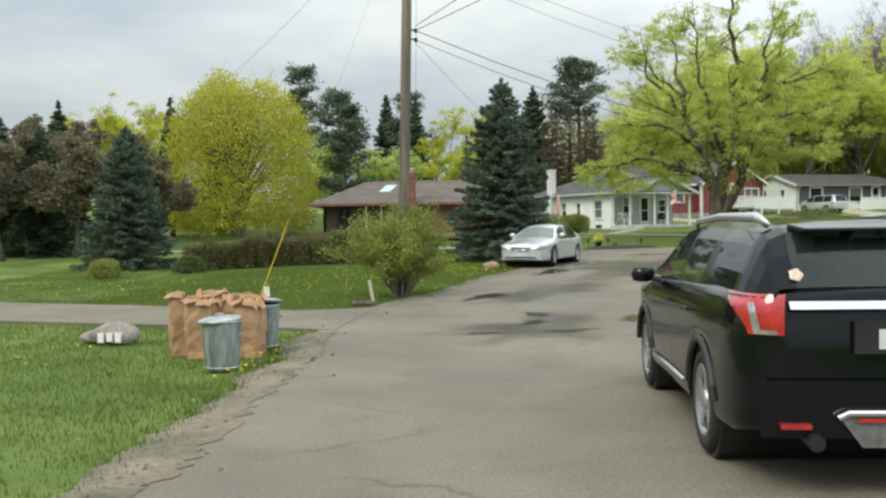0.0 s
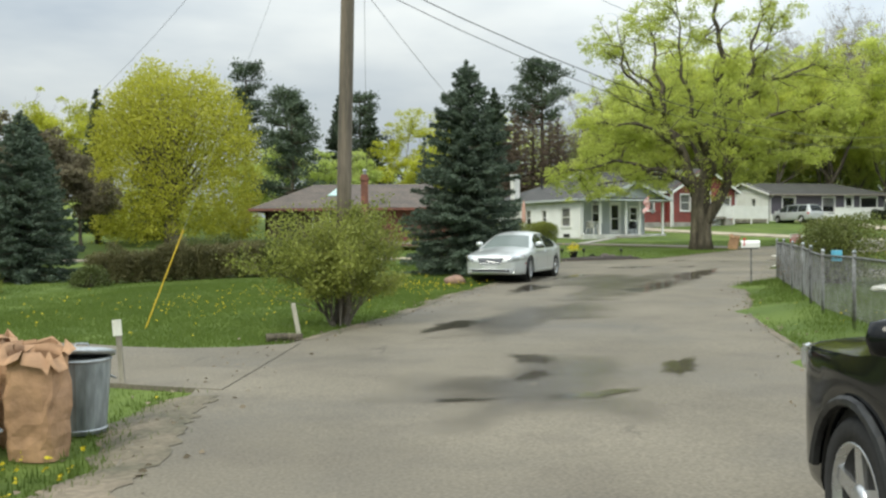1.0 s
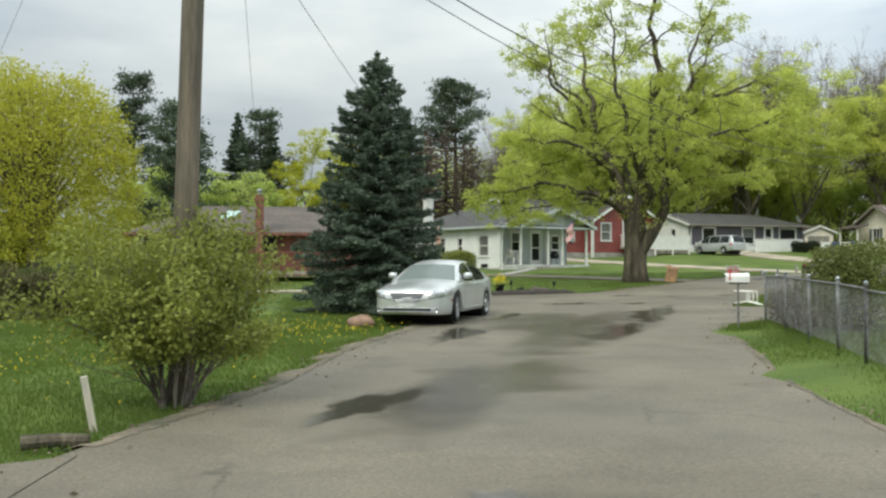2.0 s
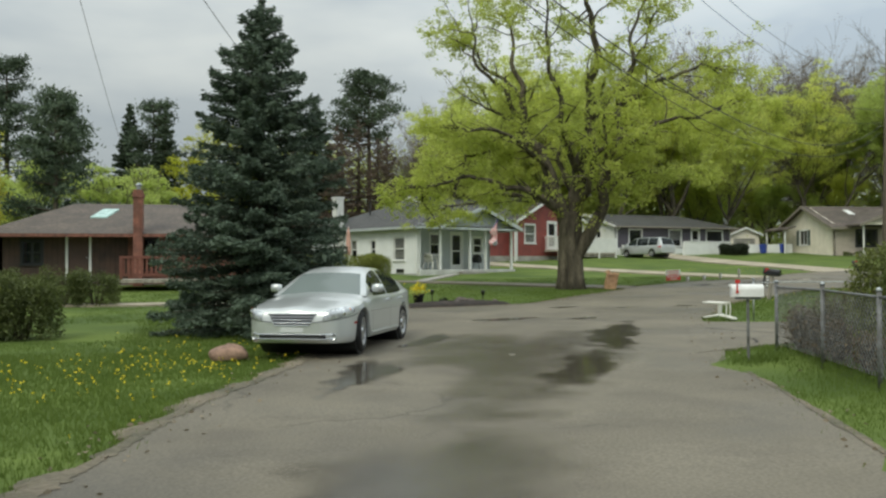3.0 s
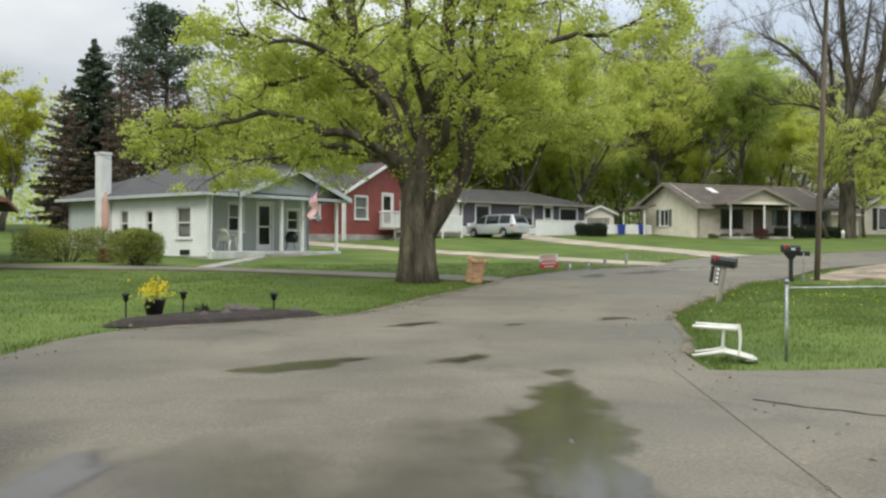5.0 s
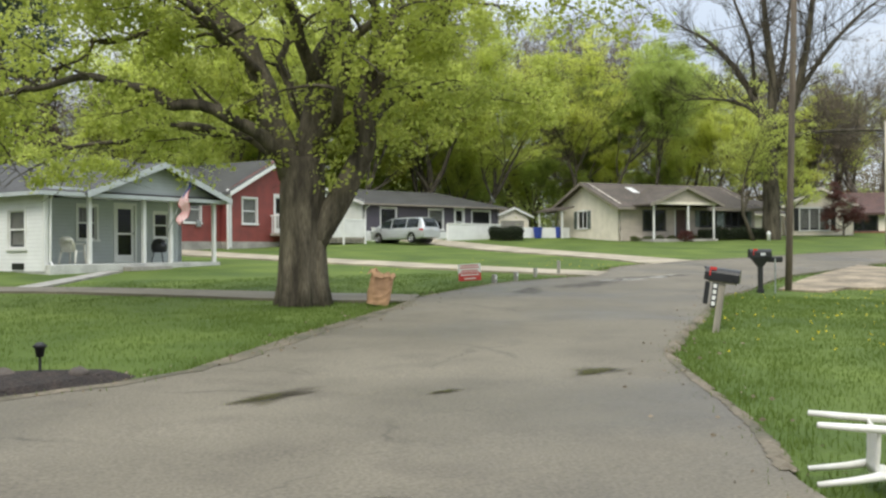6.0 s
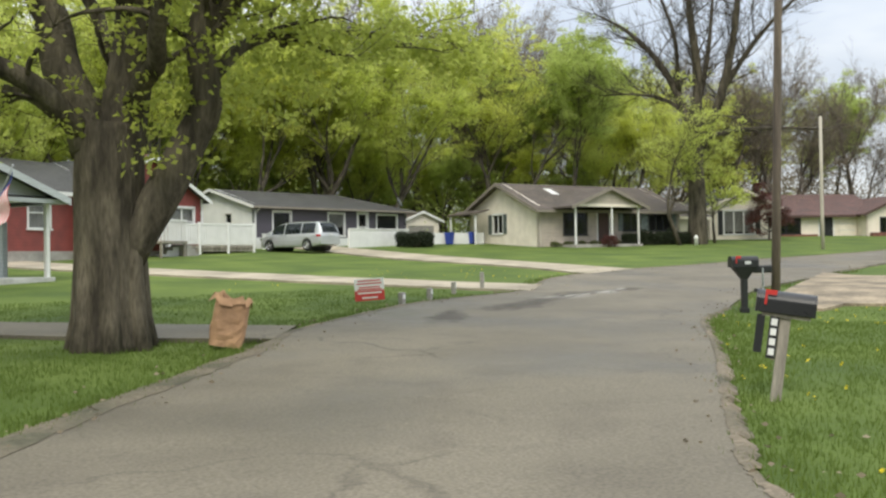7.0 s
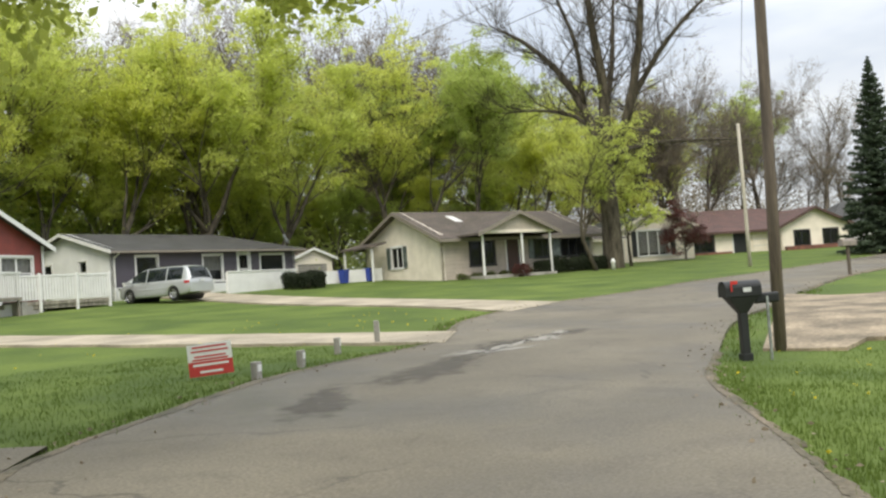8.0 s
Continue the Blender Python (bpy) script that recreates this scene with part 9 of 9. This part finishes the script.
sh.box(-0.2, 0.2, -0.14, 0.14, -0.02, 0.06)
sh.box(-0.03, 0.03, -0.13, -0.10, 0.06, 0.9)
sh.box(-0.03, 0.03, 0.10, 0.13, 0.06, 0.9)
part("stand", sh, M["fir_plastic"], hs_)

# ---------- flower bed things ----------
pot = thing("flower_pot", "dark pot with bright yellow flowers", "flower pot", on_ground(7.0, 42.0, 0, 0.1))
sh = Shape()
sh.lathe([(0.12, 0.0), (0.17, 0.22), (0.185, 0.24), (0.16, 0.25)], 16)
part("pot", sh, M["black_plastic"], pot, smooth=True)
rp = random.Random(6)
leaf_part("blossom", pot, [(rp.gauss(0, 0.10), rp.gauss(0, 0.10), 0.37 + rp.gauss(0, 0.08)) for _ in range(260)], 0.06, rp, M["dandelion"])
leaf_part("leaves", pot, [(rp.gauss(0, 0.12), rp.gauss(0, 0.12), 0.30 + rp.gauss(0, 0.05)) for _ in range(160)], 0.08, rp, M["green"])
for x, y in ((7.5, 42.5), (8.85, 41.9), (6.6, 42.3)):
    pl = thing("path_light", "small black path light on a stake", "garden light", on_ground(x, y, 0, 0.05), "path lights in the bed")
    sh = Shape()
    sh.tube([(0, 0, -0.05), (0, 0, 0.24)], 0.014, 8)
    part("stake", sh, M["black_plastic"], pl)
    sh = Shape()
    sh.lathe([(0.035, 0.24), (0.05, 0.33), (0.075, 0.34), (0.03, 0.38)], 12)
    part("lamp_head", sh, M["black_plastic"], pl, smooth=True)
for i, (x, y, r) in enumerate([(8.25, 42.0, 0.2), (8.5, 41.9, 0.16), (8.05, 41.7, 0.13), (9.2, 41.9, 0.12), (7.7, 41.6, 0.11)]):
    boulder(on_ground(x, y, 40 * i, 0.07), 20 + i, r, r * 0.8, r * 0.8, M["stone_dark"], "dark brown stone in the mulched bed")
bush(on_ground(7.75, 42.1), 260, 0.16, 0.16, 0.3, M["yew"], "small dark plant in the bed", 350, 0.05, 8, "plant")

# ---------- yard sign and drive markers ----------
sg = thing("yard_sign", "white and red yard sign on a wire frame", "sign", on_ground(20.85, 54.2, -25, -0.2) @ pose(0, 0, 0, 0, -3, 0))
sh = Shape()
sh.box(-0.31, 0.31, -0.006, 0.006, 0.22, 0.68)
so_ = part("panel", sh, M["white_paint"], sg)
sh = Shape()
sh.box(-0.31, 0.31, -0.010, -0.0065, 0.22, 0.43)
part("red_band", sh, M["red_print"], so_)
for z, w in ((0.635, 0.24), (0.575, 0.26), (0.50, 0.22), (0.455, 0.25)):
    sh = Shape()
    sh.box(-w, w, -0.010, -0.0066, z - 0.012, z + 0.012)
    part("text_bar", sh, M["red_print"], so_)
for z, w in ((0.38, 0.25), (0.28, 0.16)):
    sh = Shape()
    sh.box(-w, w, -0.014, -0.0102, z - 0.016, z + 0.016)
    part("text_bar", sh, M["white_paint"], so_)
sh = Shape()
for x in (-0.2, 0.2):
    sh.tube([(x, 0, -0.1), (x, 0, 0.5)], 0.005, 5)
part("wire_frame", sh, M["black_metal"], sg)
for i, (x, y, hh) in enumerate([(21.0, 53.2, 0.24), (22.2, 54.0, 0.24), (23.6, 55.1, 0.26), (24.95, 55.8, 0.42)]):
    mk = thing("drive_marker", "small grey driveway marker block", "marker", on_ground(x, y, 30 + 8 * i), "markers along the pale drive")
    sh = Shape()
    sh.box(-0.07, 0.07, -0.05, 0.05, -0.05, hh)
    part("block", sh, M["concrete"], mk, bevel=0.012)
    sh = Shape()
    sh.box(-0.05, 0.05, -0.056, -0.0505, hh * 0.45, hh * 0.85)
    part("reflector", sh, M["white_paint"], mk)

# ---------- by the long low house: deck and low fence ----------
wh = pose(30.9, 84.2, 2.45, 0, 0, 14)
dk = thing("deck", "white painted deck with picket railing and stairs", "deck", wh @ pose(-7.1, -3.15, -0.35))
box_part("platform", dk, (0, 4.75, 0, 0.7, 0.35, 0.5), M["grey_wood"])
box_part("platform", dk, (2.4, 4.75, 0.703, 3.1, 0.35, 0.5), M["grey_wood"])
for k in range(38):
    box_part("picket", dk, (k * 0.124, k * 0.124 + 0.095, -0.02, 0.02, 0.55, 1.45), M["white_paint"], bevel=0.0)
box_part("rail", dk, (-0.03, 4.79, -0.04, 0.04, 1.45, 1.53), M["white_paint"])
box_part("joist", dk, (0.0, 4.75, 0.05, 0.12, 0.2, 0.349), M["grey_wood"])
for x in (0.0, 1.6, 3.2, 4.71):
    box_part("post", dk, (x - 0.05, x + 0.05, -0.06, 0.04, -0.3, 1.6), M["white_paint"])
sh = Shape()
for k in range(4):
    sh.box(-0.3 * (k + 1), -0.3 * k, -0.75, 0.3, -0.3, 0.42 - 0.17 * k)
part("stairs", sh, M["white_paint"], dk)
sh = Shape()
sh.tube([(0, -0.05, 1.5), (-1.25, -0.05, 0.75)], 0.045, 6)
part("stair_rail", sh, M["white_paint"], dk)
for k in range(8):
    box_part("picket", dk, (-0.15 * k - 0.1, -0.15 * k - 0.02, -0.07, -0.03, 0.3 - 0.09 * k, 1.42 - 0.09 * k), M["white_paint"], bevel=0.0)
lf = thing("low_fence", "solid white board fence before the long house", "fence", wh @ pose(4.9, -2.2, -0.25))
for k in range(34):
    box_part("board", lf, (k * 0.14, k * 0.14 + 0.135, -0.015, 0.015, 0.02 + 0.02 * (k % 3 == 0), 1.3), M["white_paint"], bevel=0.0)
box_part("cap", lf, (-0.03, 4.8, -0.05, 0.05, 1.3, 1.36), M["white_paint"])
for x in (0, 1.6, 3.2, 4.75):
    box_part("post", lf, (x - 0.05, x + 0.05, 0.016, 0.11, -0.2, 1.3), M["white_paint"])
lf2 = thing("low_fence", "white board panel under the plum wall", "fence", wh @ pose(0.1, -0.6, -0.25))
for k in range(38):
    box_part("board", lf2, (k * 0.14, k * 0.14 + 0.135, -0.015, 0.015, 0.02, 1.0), M["white_paint"], bevel=0.0)
box_part("cap", lf2, (-0.03, 5.35, -0.05, 0.05, 1.0, 1.06), M["white_paint"])


def shed():
    h = thing("shed", "small cream garden shed with a roll door", "shed", pose(43.9, 90.0, 2.65, 0, 0, 0) @ Matrix.Scale(0.84, 4))
    m = wall(h, (0, 0), (3.6, 0), 0, 2.1, [(0.5, 3.0, 0.0, 1.6)], M["cream_siding"], gable=0.7)
    sh = Shape()
    for k in range(8):
        sh.box(0.52, 2.98, 0.05, 0.09, 0.2 * k + 0.01, 0.2 * k + 0.195)
    part("roll_door", sh, M["concrete"], h)
    wall(h, (3.6, 0), (3.6, 4), 0, 2.1, [], M["cream_siding"])
    wall(h, (3.6, 4), (0, 4), 0, 2.1, [], M["cream_siding"])
    wall(h, (0, 4), (0, 0), 0, 2.1, [], M["cream_siding"])
    gable_roof(h, 0, 3.6, 0, 4, 2.1, 0.7, 0.25, M["shingle_brown"], "y", M["white_paint"], 0.2)
    footing(h, 0, 3.6, 0, 4, M["concrete"])


shed()
wf = thing("low_fence", "white panel fence between the houses", "fence", on_ground(42.3, 84.6, -8))
for k in range(26):
    box_part("board", wf, (k * 0.15, k * 0.15 + 0.145, -0.015, 0.015, 0.0, 0.7), M["white_paint"], bevel=0.0)
for x, y in ((43.5, 84.0), (45.3, 84.2)):
    bn = thing("wheelie_bin", "blue plastic recycling bin", "rubbish bin", on_ground(x, y, 15) @ Matrix.Scale(0.75, 4), "blue bins beside the cream house")
    sh = Shape()
    sh.add([(-0.22, -0.25, 0.0), (0.22, -0.25, 0.0), (0.22, 0.22, 0.0), (-0.22, 0.22, 0.0), (-0.28, -0.32, 0.92), (0.28, -0.32, 0.92), (0.28, 0.3, 0.92), (-0.28, 0.3, 0.92)], [(3, 2, 1, 0), (4, 5, 6, 7), (0, 1, 5, 4), (1, 2, 6, 5), (2, 3, 7, 6), (3, 0, 4, 7)])
    part("body", sh, M["blue_plastic"], bn, bevel=0.02)
    sh = Shape()
    sh.box(-0.3, 0.3, -0.35, 0.33, 0.925, 0.98)
    part("lid", sh, M["blue_plastic"], bn, bevel=0.02)
sh = Shape()
sh.lathe([(0.12, 0), (0.10, 0.35), (0.15, 0.42), (0.06, 0.6)], 12)
solid("garden_ornament", sh, M["white_paint"], "small white garden ornament in the lawn", "ornament", on_ground(55.6, 75.2), smooth=True)

# ---------- grass, dandelions, litter ----------
LEFT_EDGE, RIGHT_EDGE = spline(ROAD_LEFT, 500), spline(ROAD_RIGHT, 500)


def off_road(x, y):
    """Signed distance to the road's edge, positive on the lawn."""
    il = np.argmin((LEFT_EDGE[:, 0] - x) ** 2 + (LEFT_EDGE[:, 1] - y) ** 2)
    ir = np.argmin((RIGHT_EDGE[:, 0] - x) ** 2 + (RIGHT_EDGE[:, 1] - y) ** 2)
    best = -9.0
    for edge, i, sgn in ((LEFT_EDGE, il, 1), (RIGHT_EDGE, ir, -1)):
        a, b = edge[max(i - 1, 0)], edge[min(i + 1, len(edge) - 1)]
        d = b - a
        d = d / (np.linalg.norm(d) + 1e-9)
        v = np.array((x, y)) - edge[i]
        best = max(best, sgn * (d[0] * v[1] - d[1] * v[0]))
    return best


PAVED = [[(-1.0, 14.7), (-5, 16.1), (-12, 18.0), (-30, 22), (-30, 26), (-12, 21.4), (-5, 19.1), (-2.2, 17.9), (-0.7, 18.3)],
         [(16.4, 49.1), (12, 53.2), (9.2, 55.3), (2, 57.5), (2, 59.2), (9.5, 56.7), (12.5, 54.8), (17.4, 50.5)],
         [(25.4, 54.4), (20.6, 65), (17.6, 71), (19.6, 72.5), (22.2, 66.8), (27, 55.9)],
         [(9.4, 29.6), (11.5, 30.1), (20, 28.5), (40, 25), (40, 31), (22, 33.4), (13.8, 34.4), (12.2, 35.0)],
         [(27.6, 49.6), (29.2, 48.0), (34, 46.4), (60, 42), (60, 48), (42, 51.4), (37.6, 52.4), (37.2, 54.4)],
         [(6.3, 41.0), (7.0, 41.0), (9.9, 41.9), (9.6, 42.6), (8, 42.5), (6.2, 42.0)]]


def paved(x, y):
    for poly in PAVED:
        c = False
        for (xa, ya), (xb, yb) in zip(poly, poly[1:] + poly[:1]):
            if (ya > y) != (yb > y) and x < (xb - xa) * (y - ya) / (yb - ya) + xa:
                c = not c
        if c:
            return True
    return False


def scatter(n, x0, x1, y0, y1, seed, reach=None):
    rng = random.Random(seed)
    out = []
    tries = 0
    while len(out) < n and tries < n * 12:
        tries += 1
        x, y = rng.uniform(x0, x1), rng.uniform(y0, y1)
        d = off_road(x, y)
        if d > 0.03 and not (reach and d > reach) and not paved(x, y):
            out.append((x, y))
    return out


def blades(name, spots, lo, hi, material, label, seed, width=0.012, clump=5):
    gen = np.random.RandomState(seed)
    base = np.repeat(np.array([(x, y, ground_z(x, y) - 0.03) for x, y in spots]), clump, 0)
    n = len(base)
    base[:, :2] += gen.normal(0, 0.15, (n, 2))
    a = gen.uniform(0, 2 * math.pi, n)
    h = gen.uniform(lo, hi, n)
    side = np.stack([np.cos(a), np.sin(a), np.zeros(n)], 1) * (width * gen.uniform(0.6, 1.3, n))[:, None]
    tip = base + np.stack([gen.normal(0, 0.4, n) * h, gen.normal(0, 0.4, n) * h, h + 0.03], 1)
    v = np.stack([base - side, base + side, tip], 1).reshape(-1, 3)
    me = bpy.data.meshes.new(name)
    me.vertices.add(3 * n)
    me.vertices.foreach_set("co", v.astype(np.float32).ravel())
    me.loops.add(3 * n)
    me.loops.foreach_set("vertex_index", np.arange(3 * n, dtype=np.int32))
    me.polygons.add(n)
    me.polygons.foreach_set("loop_start", np.arange(0, 3 * n, 3, dtype=np.int32))
    me.materials.append(material)
    me.update(calc_edges=True)
    return tagged(new(name, me), label, "grass", kind="stuff")


near = scatter(9000, -9, 0, 5, 34, 71) + scatter(5000, 4, 12, 4, 30, 72) + scatter(6500, 12, 30, 33, 50, 73) + scatter(8000, -2, 24, 38, 58, 74) + scatter(3600, 0, 4.6, 25, 41, 76) + scatter(2500, -14, -9, 18, 36, 77) + scatter(7000, -7, 2.5, 18.5, 32, 78) + scatter(3500, 6.5, 11, 18, 30, 79)
blades("grass", near, 0.012, 0.032, M["blade"], "short spring lawn grass", 5, 0.0055, 11)
edge = scatter(9000, -3, 40, 3, 60, 75, 0.35)
blades("verge_grass", edge, 0.025, 0.07, M["blade"], "longer grass along the road's edge", 6, 0.008, 8)
tuft = [(random.Random(k).gauss(8.98, 0.12), random.Random(k + 500).gauss(27.8, 0.14)) for k in range(160)]
blades("grass_tuft", tuft, 0.08, 0.18, M["blade"], "tuft of long grass round the white mailbox post", 8, 0.010, 6)
rd = random.Random(77)
dand = []
for cx, cy, sx, sy, n in ((-3.5, 24.5, 3.0, 2.2, 210), (1.2, 29.8, 1.0, 1.6, 160), (-1.0, 28, 1.5, 1.5, 120), (-1.2, 11.0, 0.3, 0.6, 40), (-5, 12, 2, 2, 40), (24, 44, 3, 2, 70), (29, 46, 2.5, 1.5, 60), (7.2, 19, 0.6, 3, 15), (26.5, 60, 4, 2, 60), (20, 42, 2, 2, 40)):
    for _ in range(n):
        x, y = rd.gauss(cx, sx), rd.gauss(cy, sy)
        if off_road(x, y) > 0.1 and not paved(x, y):
            dand.append((x, y, ground_z(x, y) + rd.uniform(0.03, 0.12)))
ob = new("dandelions", leaf_mesh("dandelions", [p for p in dand for _ in range(3)], 0.028, rd, M["dandelion"], spread=0.012, aspect=1.0, flat=0.8))
tagged(ob, "yellow dandelions scattered through the lawn", "flowers", kind="stuff")
lit = []
for _ in range(2600):
    i = rd.randrange(60, 470)
    e = LEFT_EDGE[i] if rd.random() < 0.6 else RIGHT_EDGE[i]
    x, y = e[0] + rd.gauss(0, 0.28), e[1] + rd.gauss(0, 0.28)
    lit.append((x, y, ground_z(x, y) + 0.03))
ob = new("leaf_litter", leaf_mesh("leaf_litter", lit, 0.05, rd, M["brownish"], aspect=1.5, flat=0.95))
tagged(ob, "dead leaves and grit along the road's edge", "leaf litter", kind="stuff")
und = []
for i in range(3600):
    x = rd.uniform(8, 112) if i < 2600 else rd.uniform(70, 112)
    y = 99 + rd.gauss(0, 4) - 0.16 * max(x - 60, 0) - (6 if i >= 2600 else 0)
    for k in range(22):
        und.append((x + rd.gauss(0, 0.7), y + rd.gauss(0, 0.7), ground_z(x, y) + abs(rd.gauss(0, 1)) * 2.2))
ob = new("undergrowth", leaf_mesh("undergrowth", [p for p in und if p[0] < 60], 0.20, rd, M["green_deep"], simple=True))
tagged(ob, "dense green undergrowth along the wood's edge", "undergrowth", kind="stuff")
ob = new("brushwood", leaf_mesh("brushwood", [p for p in und if p[0] >= 60], 0.16, rd, M["brownish"], simple=True))
tagged(ob, "grey-brown budding brushwood behind the cottages", "undergrowth", kind="stuff")
deep = []
for _ in range(2400):
    x = rd.uniform(4, 118)
    y = 116 + rd.gauss(0, 4) - 0.2 * max(x - 60, 0)
    z = rd.uniform(0, 11)
    for k in range(26):
        deep.append((x + rd.gauss(0, 0.9), y + rd.gauss(0, 0.9), ground_z(x, y) + z + rd.gauss(0, 0.8)))
ob = new("far_foliage", leaf_mesh("far_foliage", [p for p in deep if p[0] < 64], 0.34, rd, M["green"]))
tagged(ob, "pale green foliage deep in the wood", "woods", kind="stuff")
ob = new("far_twigs", leaf_mesh("far_twigs", [p for p in deep if p[0] >= 64], 0.30, rd, M["brownish"]))
tagged(ob, "grey-brown budding crowns deep in the wood", "woods", kind="stuff")
far = []
for _ in range(5200):
    a = rd.uniform(0, 2 * math.pi)
    r = rd.uniform(150, 175)
    x, y = 15 + r * math.cos(a), 45 + r * math.sin(a)
    hmax = 8 + 4 * math.sin(a * 9) + 3 * math.sin(a * 23)
    for k in range(14):
        far.append((x + rd.gauss(0, 1.5), y + rd.gauss(0, 1.5), ground_z(x, y) + rd.uniform(0, hmax)))
ob = new("far_woods", leaf_mesh("far_woods", far, 1.0, rd, M["green_deep"]))
tagged(ob, "distant belt of woods closing the horizon", "woods", kind="stuff")
